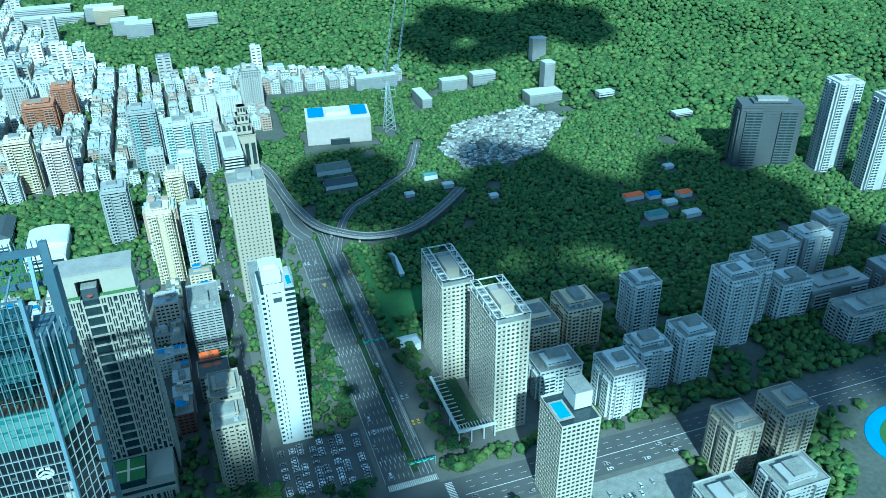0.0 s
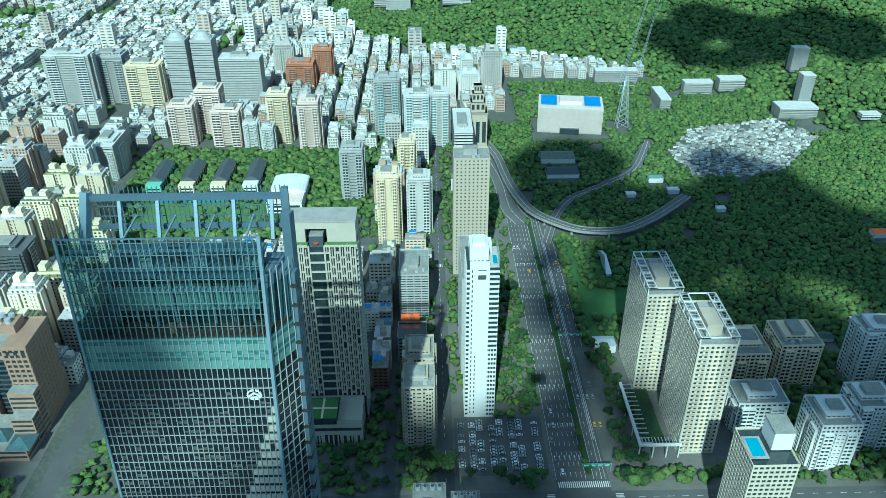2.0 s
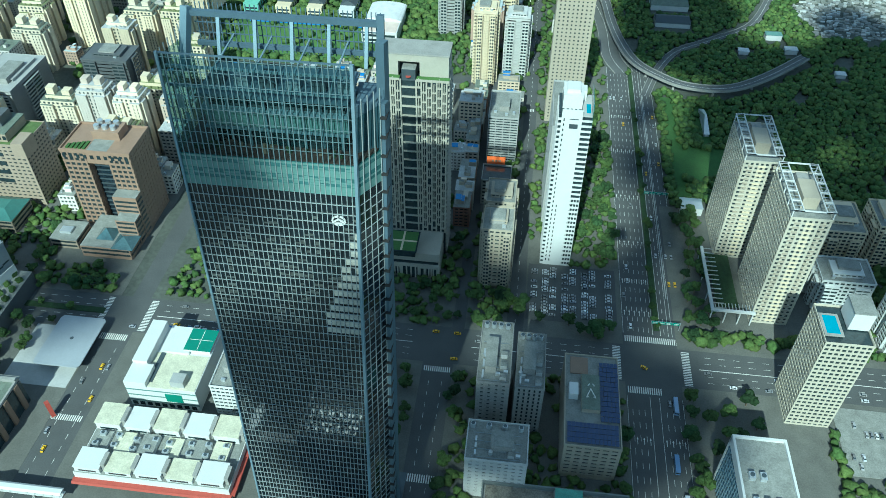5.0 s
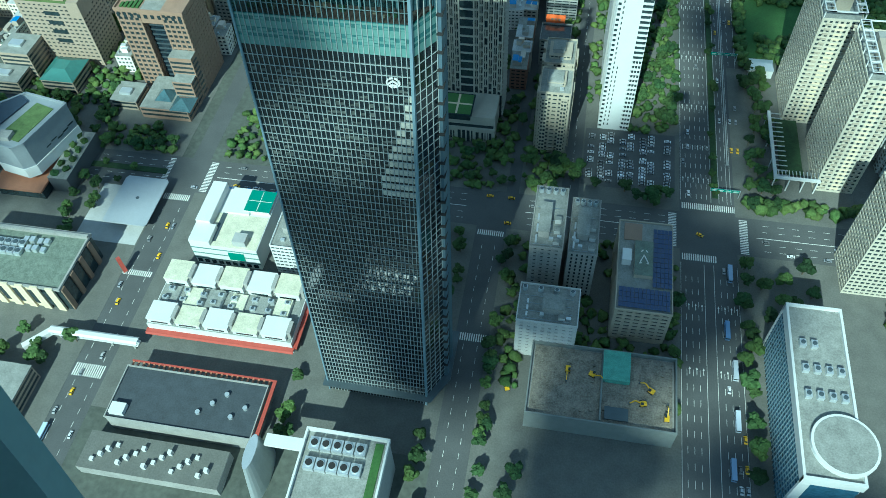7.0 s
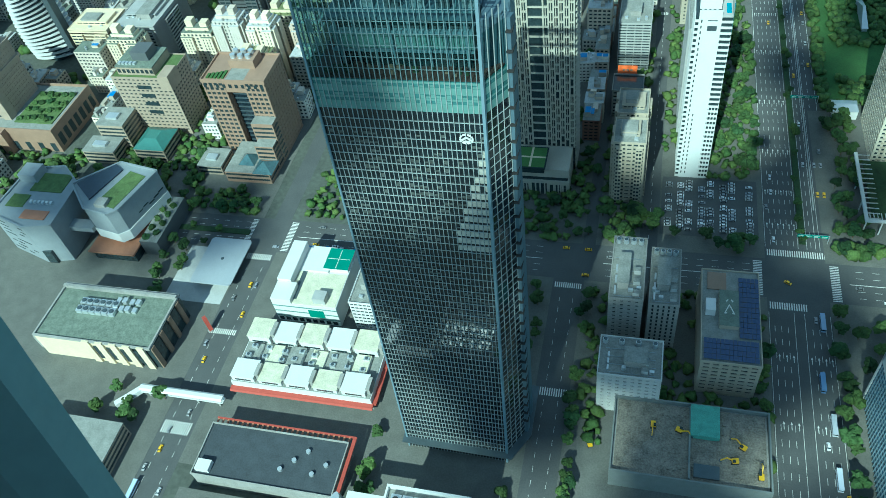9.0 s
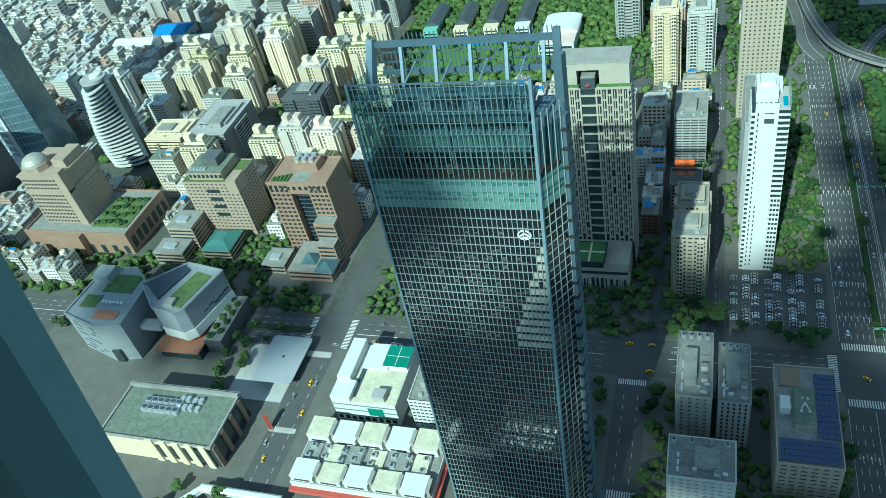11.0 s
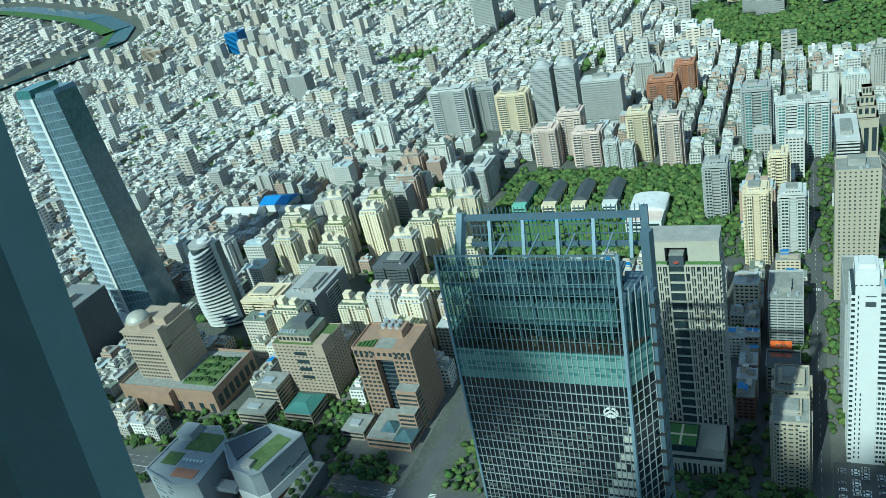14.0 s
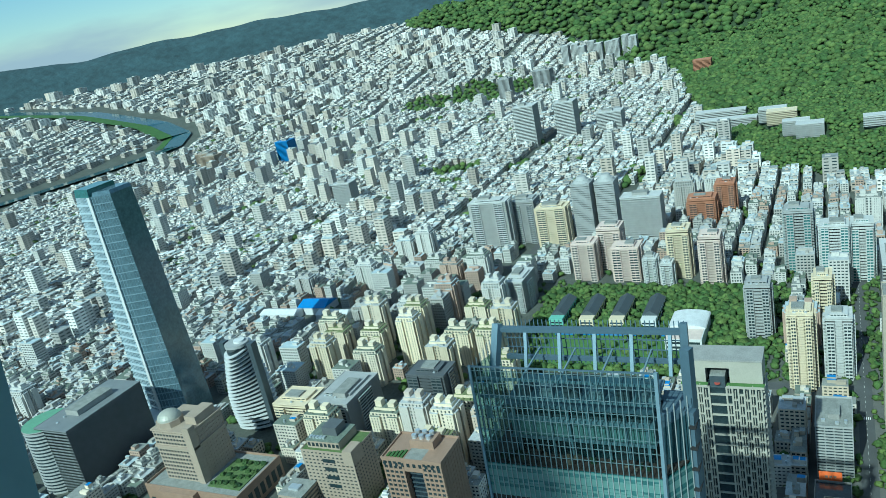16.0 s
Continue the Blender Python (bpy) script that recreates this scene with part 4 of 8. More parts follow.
block("apartment_building", "cream apartment tower with tall window bays", -374, 1001, 46, 26, 62, CREAM, bay=4, sp=1.0, pw=1.6)
block("apartment_building", "broad white apartment tower", -470, 1002, 60, 26, 76, WHITE, bay=3.4, sp=1.5, pw=1.5)
block("apartment_building", "grey apartment tower in shade", -425, 1030, 34, 30, 66, GREY, bay=3.4)
block("apartment_building", "orange-brown tiled apartment tower", -179, 1072, 38, 26, 40, ORANGE, bay=4)
block("apartment_building", "orange-brown tiled apartment tower", -150, 1100, 26, 24, 52, ORANGE, bay=4)
block("apartment_building", "pinkish apartment block with stepped roof", -295, 883, 30, 26, 50, PINK, bay=3.3)
block("apartment_building", "pinkish apartment block with stepped roof", -242, 880, 34, 26, 44, PINK, bay=3.3)
block("apartment_building", "pinkish apartment block with stepped roof", -268, 910, 30, 26, 60, PINK, bay=3.3)
block("apartment_building", "cream tiled apartment tower beside the park", -179, 887, 26, 24, 62, CREAM, bay=3.3)
block("apartment_building", "pinkish tiled apartment tower beside the park", -140, 866, 24, 24, 60, PINK, bay=3.3)
block("apartment_building", "small white apartment tower", -210, 868, 16, 16, 34, WHITE)
block("apartment_building", "small white apartment tower", -190, 862, 14, 16, 30, WHITE)
block("apartment_building", "dark-framed apartment tower with white piers", -352, 548, 40, 28, 52, DARKG, bay=3.0, sp=0.8, pw=1.2)
block("apartment_building", "grey apartment row with white piers", -440, 512, 40, 60, 38, GREY, bay=3.2, sp=1.0, pw=1.4)
block("apartment_building", "cream stepped apartment block with a blue roof pool", -486, 508, 40, 34, 36, CREAM, bay=3.6)
ab = block("office_block", "pale administrative block with blue roof panels", 177, 908, 80, 46, 32, PINKW, rot=-8, bay=3.4, sp=1.6, pw=1.5, gear=False)
part("roof_deck", MB().box(-39.5, 39.5, 0.5, 45.5, 31.5, 31.8), ROOFG, ab)
part("roof_house", MB().box(-14, 14, 14, 34, 31.7, 37), PINKW, ab)
for x in (-37, 17):
    part("roof_panel", MB().box(x, x + 20, 10, 42, 33.6, 34.2), BLUEP, ab, "blue sheet roof panel")
    part("panel_post", MB().box(x + 0.4, x + 1, 11, 41, 31.7, 33.6).box(x + 19, x + 19.6, 11, 41, 31.7, 33.6), OFFW, ab)
part("entrance", MB().box(-12, 12, -4, 0, 0, 7), GLASS, ab, "dark entrance recess")
block("apartment_building", "dark gridded apartment slab on the hillside", 624, 665, 70, 26, 74, DARKG, rot=-22, bay=3.4, sp=1.1, pw=0.6, z=0)
block("apartment_building", "tall pale apartment tower at the hill foot", 690, 628, 30, 26, 104, WHITE, rot=-10, bay=3.4, pw=1.6)
block("apartment_building", "tall pale apartment tower at the hill foot", 700, 570, 30, 26, 104, WHITE, rot=-10, bay=3.4, pw=1.6)
for fu, fv, w, d, h in ((320, 432, 24, 22, 46), (322, 366, 26, 24, 42), (378, 392, 26, 26, 62), (444, 405, 30, 22, 36), (463, 447, 32, 22, 44), (506, 453, 30, 22, 42), (547, 473, 24, 22, 40), (405, 408, 24, 24, 58)):
    block("apartment_building", "white and grey apartment tower with balconies", fu, fv, w, d, h, WHITE, bay=3.2, sp=1.5, pw=1.4, balcony=(-0.45, 0.45), group="apartment towers below the hill")
for fu, fv, w, d, h in ((492, 362, 60, 26, 26), (560, 366, 60, 26, 24), (495, 408, 60, 22, 20), (570, 410, 50, 22, 22), (640, 380, 60, 40, 20), (640, 440, 60, 40, 20)):
    block("apartment_building", "low grey apartment row", fu, fv, w, d, h, GREY, bay=3.6, group="low apartment rows")
block("apartment_building", "cream apartment block beside the wooded hill", 229, 428, 26, 34, 32, CREAM, bay=3.6)
block("apartment_building", "cream apartment block beside the wooded hill", 265, 432, 30, 30, 36, CREAM, bay=3.6)
block("apartment_building", "white apartment block with cluttered roof", 221, 384, 34, 24, 26, WHITE, bay=3.6)
block("apartment_building", "white apartment block with rounded bays", 255, 350, 26, 28, 38, WHITE, bay=3.0, balcony=(-0.3, 0.3))
block("apartment_building", "white apartment block with rounded bays", 288, 368, 26, 24, 36, WHITE, bay=3.0, balcony=(-0.3, 0.3))
block("apartment_building", "grey-beige apartment tower by the wide road", 294, 276, 22, 24, 42, BEIGE, bay=3.2, sp=1.6, pw=1.6)
block("apartment_building", "grey-beige apartment tower by the wide road", 336, 278, 26, 26, 40, BEIGE, bay=3.2, sp=1.6, pw=1.6)
block("apartment_building", "grey apartment tower by the wide road", 302, 232, 32, 24, 33, GREY, bay=3.2)
block("apartment_building", "grey apartment tower by the wide road", 258, 236, 28, 24, 28, GREY, bay=3.2)


# ---------------------------------------------------------------- landmark buildings round the crossing


def mall():
    taken.append((-225, -130, 190, 248))
    r = thing("shopping_mall", "white mall with stepped pale roof boxes and red awning", "building", -178, 199)
    part("hall", MB().box(-43, 43, 0, 42, 0, 10), WHITE, r)
    part("front_glazing", MB().box(-42, 42, -0.3, 0.1, 1, 4.2), GLASS, r, "dark shop windows")
    part("awning", MB().prism([(-44, -3.5), (44, -3.5), (44, 0.2), (-44, 0.2)], [(-44, -2.8), (44, -2.8), (44, 0.2), (-44, 0.2)], 4.4, 5.6), REDP, r, "long red awning")
    part("awning", MB().box(43, 45.5, 0, 40, 4.4, 5.4), REDP, r, "long red awning")
    part("roof_deck", MB().box(-42.5, 42.5, 0.5, 41.5, 10, 10.3), ROOF, r)
    rnd = random.Random(3)
    for row, (y0, y1, zt) in enumerate(((1, 13, 14.5), (28, 41.5, 16))):
        for k in range(5):
            x = -42 + k * 17.0
            box = part("roof_box", MB().box(x, x + 14.2, y0, y1, 10.2, zt - (k % 2)).box(x - 0.3, x + 14.5, y0 - 0.3, y1 + 0.3, zt - (k % 2), zt - (k % 2) + 0.4, 1), [WHITE, CREAMR if (k + row) % 2 else WHITE], r, "pale raised roof box")
            part("shaft", MB().box(x + 14.3, x + 16.6, y0 + 2, y1 - 2, 10.2, zt + 1.5), CONC, r)
            part("window_strip", MB().box(x + 2, x + 12, y0 - 0.12, y0 + 0.05, 11, 12.4), GLASS, box)
    for k in range(6):
        part("service_roof", MB().box(-40 + k * 13.6, -31 + k * 13.6, 14.2, 26.5, 10.3, 11.8 + (k % 3) * 0.7, 0, 1), [WHITE, CREAMR if k % 2 else ROOF], r)
    for k in range(16):
        x, y = -38 + (k % 8) * 10 + rnd.uniform(-2, 2), 16 + (k // 8) * 6 + rnd.uniform(-1, 1)
        part("air_unit", MB().box(x, x + 3.4, y, y + 2.2, 10.3, 14.0).tube(x + 1.7, y + 1.1, 0.9, 14.0, 14.4, 1, n=10), [ALU, STEELD], r)


CREAMR = mat("pale_green_roof", (0.56, 0.55, 0.42), 0.8, vary=0.25, size=5, fine=0.8)
mall()


def department_store():
    taken.append((-218, -166, 248, 302))
    r = thing("department_store", "white department store with teal trim and green roof court", "building", -192, 252)
    part("hall", MB().box(-21, 21, 0, 46, 0, 18), WHITE, r)
    for q in ((-21, -8, 0, 13.9, 18, 22), (-8, 8, 26, 46, 18, 20), (-21, -12, 14, 46, 18, 24)):
        part("corner_block", MB().box(*q), WHITE, r)
    part("roof_deck", MB().box(-12, 20.5, 0.5, 26, 18, 18.3), CREAMR, r)
    part("roof_court", MB().box(4, 20.5, 28, 45, 18, 20.6, 0, 1), [WHITE, GREENP], r, "green painted sports court")
    part("court_line", MB().box(5, 19.5, 36.3, 36.6, 20.6, 20.66).box(12, 12.3, 29, 44, 20.61, 20.67), PAINT, r)
    part("trench", MB().box(-9, -6, 4, 26, 18.1, 18.6), STEELD, r)
    part("roof_house", MB().box(6, 14, 2, 9, 18, 23), GREY, r)
    for z in (5, 10, 15):
        part("teal_trim", MB().box(-21.15, 21.15, -0.15, 0.0, z, z + 0.9), TEALP, r, "teal sign strip")
    for k in range(9):
        part("window", MB().box(-20 + k * 4.5, -17 + k * 4.5, -0.1, 0.05, 1, 4.2), GLASS, r)
    part("poster", MB().box(2, 12, -0.3, -0.1, 7, 14), GREENP, r, "green and white wall poster")
    for k in range(12):
        x = -18 + k * 3.2
        part("blue_duct", MB().box(x, x + 2.6, 47, 49.5, 12, 14.5 + (k % 3)), BLUEP if k % 2 else ALU, r, "blue roof duct")
    part("rear_plant", MB().box(-21, 21, 46, 51, 0, 12), CONC, r)


department_store()
block("office_block", "narrow white office slab beside the glass tower", -150, 252, 22, 34, 26, WHITE, bay=2.6, sp=1.4, pw=0.6)


def old_store():
    taken.append((-362, -268, 200, 252))
    r = thing("old_department_store", "weathered cream department store with mossy roof and fans", "building", -314, 206)
    part("hall", MB().box(-42, 26, 0.4, 42, 0, 20), CREAM, r)
    part("glass_corner", MB().box(26, 40, 1, 41, 0, 19), GLASS, r, "dark glazed corner")
    part("roof_deck", MB().box(-41, 39, 0.6, 41, 20, 20.5), ROOFG, r, "mossy green roof")
    part("parapet", ring(82.5, 42, 20, 21.6, 1.2), CONC, r, at=(-1, 0, 0))
    part("rear_parapet", MB().box(-42, 40, 38, 40, 20, 23), CONC, r)
    col = MB().box(-2.4, 2.4, -0.8, 0.4, 0, 22).mesh("column", CREAM)
    for k in range(5):
        part("column", col, CREAM, r, at=(-4 + k * 9.5, 0, 0))
    for k in range(4):
        part("window", MB().box(-0.9 + k * 9.5, 3.3 + k * 9.5, -0.1, 0.5, 4, 17), GLASS, r)
    fin = MB().box(-0.5, 0.5, -3, 0.4, 0, 20).mesh("brick_fin", BROWN)
    for k in range(4):
        part("brick_fin", fin, BROWN, r, at=(40.6, 4 + k * 11, 0))
    for k in range(12):
        x, y = -22 + (k % 6) * 4.6, 20 + (k // 6) * 6.0
        f = part("cooling_fan", MB().box(x, x + 4, y, y + 4.6, 20.4, 23.2), ALU, r, "grey cooling unit")
        part("fan_ring", MB().tube(x + 2, y + 2.3, 1.5, 23.2, 23.8, n=12), STEELD, f)
    for k in range(8):
        x, y = 2 + (k % 4) * 4.5, 24 + (k // 4) * 6
        part("duct", MB().box(x, x + 3, y, y + 3.6, 20.4, 22.4 + (k % 3) * 0.6), ALU, r)
    part("side_wing", MB().box(-50, -42, 4, 40, 0, 12, 0, 1), [CONC, ROOF], r)


old_store()


def bush(k):
    """A ragged shrub."""
    bm = bmesh.new()
    bmesh.ops.create_icosphere(bm, subdivisions=2, radius=2.6)
    g = random.Random(k)
    for v in bm.verts:
        v.co *= g.uniform(0.65, 1.3)
        v.co.z = v.co.z * 0.7 + 1.2
    me = bpy.data.meshes.new("roof_shrub")
    bm.to_mesh(me)
    bm.free()
    me.materials.append(LEAF_T)
    return me


def museum():
    taken.append((-440, -318, 255, 345))
    r = thing("museum_building", "pale grey angular cultural building with green roof terraces", "building", -360, 300)
    rc = part("right_volume", MB().prism([(-2, -4), (18, -8), (24, -3), (34, 36), (2, 42), (-24, 18)], [(-2, -4), (18, -8), (24, -3), (34, 36), (2, 42), (-24, 18)], 16, 40), GREYM, r, "pale grey panelled upper volume")
    part("white_band", MB().prism([(-2.4, -4.4), (18.4, -8.4), (24.5, -3.4), (34.4, 36), (10, 40), (-10, 8)], [(-2.4, -4.4), (18.4, -8.4), (24.5, -3.4), (34.4, 36), (10, 40), (-10, 8)], 13, 21), WHITE, r, "white curved band")
    part("terracotta_terrace", MB().box(-8, 28, -16, 30, 8, 9.2), ORANGE, r, "brown timber terrace")
    part("glass_base", MB().box(-6, 27, -14, 30, 0, 8), GLASS, r)
    part("green_roof", MB().prism([(4, 2), (20, -2), (28, 30), (14, 34)], [(4, 2), (20, -2), (28, 30), (14, 34)], 40, 40.4), MOSS, r, "green planted roof")
    part("solar_roof", MB().prism([(-20, 18), (-2, 4), (8, 34), (0, 39)], [(-20, 18), (-2, 4), (8, 34), (0, 39)], 40.1, 41.2), SOLARD, r, "dark solar array")
    for p, q in (((-24, 18), (-2, -4)), ((-2, -4), (18, -8)), ((18, -8), (24, -3)), ((24, -3), (34, 36)), ((34, 36), (2, 42)), ((2, 42), (-24, 18))):
        part("parapet", MB().beam((p[0], p[1], 40.5), (q[0], q[1], 40.5), 1.3), GREYM, r)
    for p, q in (((-75, -12), (-42, -22)), ((-42, -22), (-22, -18)), ((-22, -18), (-24, 22)), ((-24, 22), (-44, 38)), ((-44, 38), (-72, 34)), ((-72, 34), (-75, -12))):
        part("parapet", MB().beam((p[0], p[1], 36.5), (q[0], q[1], 36.5), 1.3), GREYM, r)
    for k in range(6):
        part("air_unit", MB().box(-50 + k * 3.2, -48 + k * 3.2, 0, 2.4, 36, 37.8), ALU, r, "grey roof air unit")
    part("roof_hatch", MB().box(6, 14, -2, 5, 40, 43), CONC, r)
    lv = part("left_volume", MB().prism([(-75, -12), (-42, -22), (-22, -18), (-24, 22), (-44, 38), (-72, 34)], [(-75, -12), (-42, -22), (-22, -18), (-24, 22), (-44, 38), (-72, 34)], 0, 36), GREYM, r, "pale grey panelled slab volume")
    part("green_roof", MB().box(-58, -32, 12, 30, 36, 36.5), MOSS, r, "green planted roof")
    part("green_roof", MB().box(-68, -54, -4, 8, 36, 36.5), MOSS, r, "green planted roof")
    part("roof_house", MB().box(-70, -56, 20, 33, 36, 43), GREYM, r)
    part("roof_terrace", MB().box(-50, -30, -14, -6, 36, 36.6), ORANGE, r)
    slit = MB().box(0, 5, -0.2, 0.2, 0, 0.9).mesh("slit_window", GLASS)
    rnd = random.Random(8)
    for k in range(24):
        z, t = 4 + (k % 8) * 3.9, rnd.random() * 0.7
        part("slit_window", slit, GLASS, lv, at=(-73 + t * 33, -12.5 - t * 10, z), rot=-17)
    part("entrance_slot", MB().box(-40, -33, -22.4, -18, 0, 12), GLASS, lv)
    for k in range(6):
        part("slit_window", slit, GLASS, rc, at=(25.5 + k * 1.4, 4 + k * 5, 24 + (k % 3)), rot=76)
    part("link_bridge", MB().box(-24, -4, -6, 2, 18, 22), GREYM, r)
    part("side_podium", MB().box(29, 43, -6, 38, 0, 13, 0, 1), [DARKG, ROOF], r, "dark podium with planted terrace")
    for k in range(9):
        part("terrace_shrub", bush(40 + k), LEAF_T, r, at=(33 + (k % 2) * 6, -2 + k * 4.4, 12.8))
    for k in range(7):
        part("panel_joint", MB().beam((-2.05 - k * 3.1, -4.06 + k * 3.1, 16), (-2.05 - k * 3.1, -4.06 + k * 3.1, 40), 0.22), STEELD, rc)


GREYM = mat("perforated_panel", (0.27, 0.3, 0.32), 0.5, 0.1, vary=0.12, size=6, fine=0.6, bump=0.3)
museum()


GRAN = mat("red_brown_granite", (0.3, 0.205, 0.145), 0.5, vary=0.18, size=6, fine=0.6)
PYRA = mat("grey_teal_glass", (0.07, 0.12, 0.135), 0.12, vary=0.3, size=3, fine=1.0, bump=0.02)


def stone_office():
    """Brown granite block with a recessed middle, stepped wing and glass pyramids."""
    fu, fv = -288, 404
    taken.append((fu - 30, fu + 30, 360, 445))
    r = thing("granite_office_building", "brown granite office building with recessed glass middle and stepped wing", "building", fu, fv)
    for x0, x1 in ((-25, -7), (8, 25)):
        h = 66
        wing = part("wing", MB().box(x0 + 0.5, x1 - 0.5, 0.5, 33, 0, h), GLASS, r, "dark window glass")
        band = MB().box(x0, x1, 0, 33.4, 0, 1.6).mesh("wall_band", GRAN)
        for i in range(17):
            part("wall_band", band, GRAN, wing, at=(0, 0, i * 4.06))
        pm = MB().box(-0.6, 0.6, -0.05, 33.45, 0, h).mesh("pier", GRAN)
        for x in np.linspace(x0 + 0.9, x1 - 0.9, 5):
            part("pier", pm, GRAN, wing, at=(x, 0, 0))
        ps = MB().box(x0 - 0.05, x1 + 0.05, -0.55, 0.55, 0, h).mesh("pier", GRAN)
        for y in np.linspace(4, 32, 8):
            part("pier", ps, GRAN, wing, at=(0, y, 0))
    part("recess", MB().box(-7, 8, 6, 33, 0, 58), GLASSN, r, "dark recessed glass")
    for i in range(14):
        part("recess_band", MB().box(-7, 8, 5.6, 6.1, 3 + i * 4, 4.1 + i * 4), STEELD, r)
    part("lintel", MB().box(-7.2, 8.2, 0.2, 33, 57, 66), GRAN, r)
    for k in range(10):
        part("lintel_window", MB().box(-24 + k * 5, -21.6 + k * 5, -0.15, 0.1, 61, 64), GLASS, r)
    part("roof_deck", MB().box(-24.5, 24.5, 0.5, 33, 66, 66.4), ROOF, r)
    part("parapet", ring(50.6, 34, 65.5, 68, 0.8), GRAN, r, at=(0, -0.2, 0))
    part("roof_house", MB().box(-8, 12, 16, 30, 66, 73), GRAN, r)
    for k in range(6):
        part("roof_fan", MB().tube(-5 + (k % 3) * 6, 20 + (k // 3) * 6, 2, 73, 76, n=12), ALU, r, "white cooling fan")
    for k in range(5):
        part("roof_planter", MB().box(-22 + k * 3, -20 + k * 3, 3, 8 + k, 66.3, 67.5), GRASS, r)
    for (x0, x1, y0, h) in ((8, 25.3, -9, 36), (10, 24.8, -18, 22), (-12, 24.4, -34, 10)):
        s = part("stepped_wing", MB().box(x0, x1, y0, 0.2, 0, h, 0, 1), [GRAN, ROOF], r)
        for z in np.arange(3, h - 2, 4):
            part("ribbon_window", MB().box(x0 + 0.8, x1 - 0.8, y0 - 0.12, y0 + 0.05, z, z + 1.7), GLASS, s)
            part("ribbon_window", MB().box(x1 - 0.05, x1 + 0.12, y0 + 1, -1, z, z + 1.7), GLASS, s)
    for x, y, s in ((19, -27, 8), (3, -20, 6.5)):
        part("glass_pyramid", MB().prism([(x - s, y - s), (x + s, y - s), (x + s, y + s), (x - s, y + s)], [(x - 0.1, y - 0.1), (x + 0.1, y - 0.1), (x + 0.1, y + 0.1), (x - 0.1, y + 0.1)], 10.2, 16), PYRA, r, "blue glass pyramid roof")


stone_office()


def domed_tower():
    fu, fv = -524, 404
    taken.append((fu - 62, fu + 80, 385, 460))
    r = thing("domed_office_tower", "brown stone tower with pale dome and arched podium", "building", fu, fv)
    core = part("shaft", MB().box(-26, 18, 0.5, 40, 0, 70), GLASS, r, "dark window glass")
    band = ring(45, 41, 0, 1.8, 0.7).mesh("wall_band", TAN)
    for i in range(18):
        part("wall_band", band, TAN, core, at=(-4, 0, i * 3.95))
    pm = MB().box(-0.55, 0.55, 0.04, 40.9, 0, 70).mesh("pier", TAN)
    for x in np.linspace(-25.6, 17.6, 13):
        part("pier", pm, TAN, core, at=(x, 0, 0))
    ps = MB().box(-26.46, 18.46, -0.55, 0.55, 0, 70).mesh("pier", TAN)
    for y in np.linspace(3, 39, 12):
        part("pier", ps, TAN, core, at=(0, y, 0))
    part("corner_tower", MB().box(13, 20, -1.5, 6, 0, 76), TAN, r)
    part("cornice", MB().box(-28, 20, -1, 42, 54, 56).box(-27.5, 19.5, -0.8, 41.5, 70, 71.5), TAN, r)
    part("drum", MB().tube(-14, 12, 12, 71, 77, n=8), TAN, r)
    dome = MB()
    for k in range(6):
        a, b = k / 6 * math.pi / 2, (k + 1) / 6 * math.pi / 2
        dome.tube(-14, 12, 10.5 * math.cos(a), 77 + 7.5 * math.sin(a), 77 + 7.5 * math.sin(b), n=24, r1=max(0.1, 10.5 * math.cos(b)))
    part("dome", dome, DOMEM, r, "pale green dome")
    part("roof_house", MB().box(4, 17, 12, 36, 70, 79), TAN, r)
    pod = part("podium", MB().box(-42, 66, -14, 46, 0, 20), GRAN, r)
    part("podium_roof", MB().box(-41, 65, -13, 45, 20, 20.4), ROOF, r, "flat podium roof")
    part("roof_garden", MB().box(24, 60, -4, 36, 20.4, 21.2), MOSS, r, "planted podium roof")
    part("garden_wall", ring(108, 60, 20, 22.4, 1.0), GRAN, r, at=(12, -14, 0))
    for k in range(24):
        part("roof_shrub", bush(k), LEAF_T, r, at=(27 + (k % 6) * 5.6 + (k % 5), 0 + (k // 6) * 10 + (k % 4), 20.8))
    part("portal", MB().box(-20, 22, -20, -13.9, 0, 22), GRAN, r)
    for k in range(9):
        x = -36 + k * 12
        part("arch", MB().tube(x, -14.0, 2.6, 0, 0.1, n=3).box(x - 2.4, x + 2.4, -14.2 if not -20 < x < 22 else -20.2, -13.9 if not -20 < x < 22 else -19.9, 0.5, 9), GLASS, pod, "dark arched opening")
    for k in range(7):
        part("ribbon_window", MB().box(66 - 0.05, 66.15, -10 + k * 8, -5 + k * 8, 4, 15), GLASS, pod)


DOMEM = mat("dome_metal", (0.4, 0.4, 0.34), 0.5, 0.2, vary=0.12, size=5, fine=0.8)
domed_tower()


ROOFW0 = mat("white_roof", (0.6, 0.62, 0.62), 0.8, vary=0.2, size=6, fine=0.8)


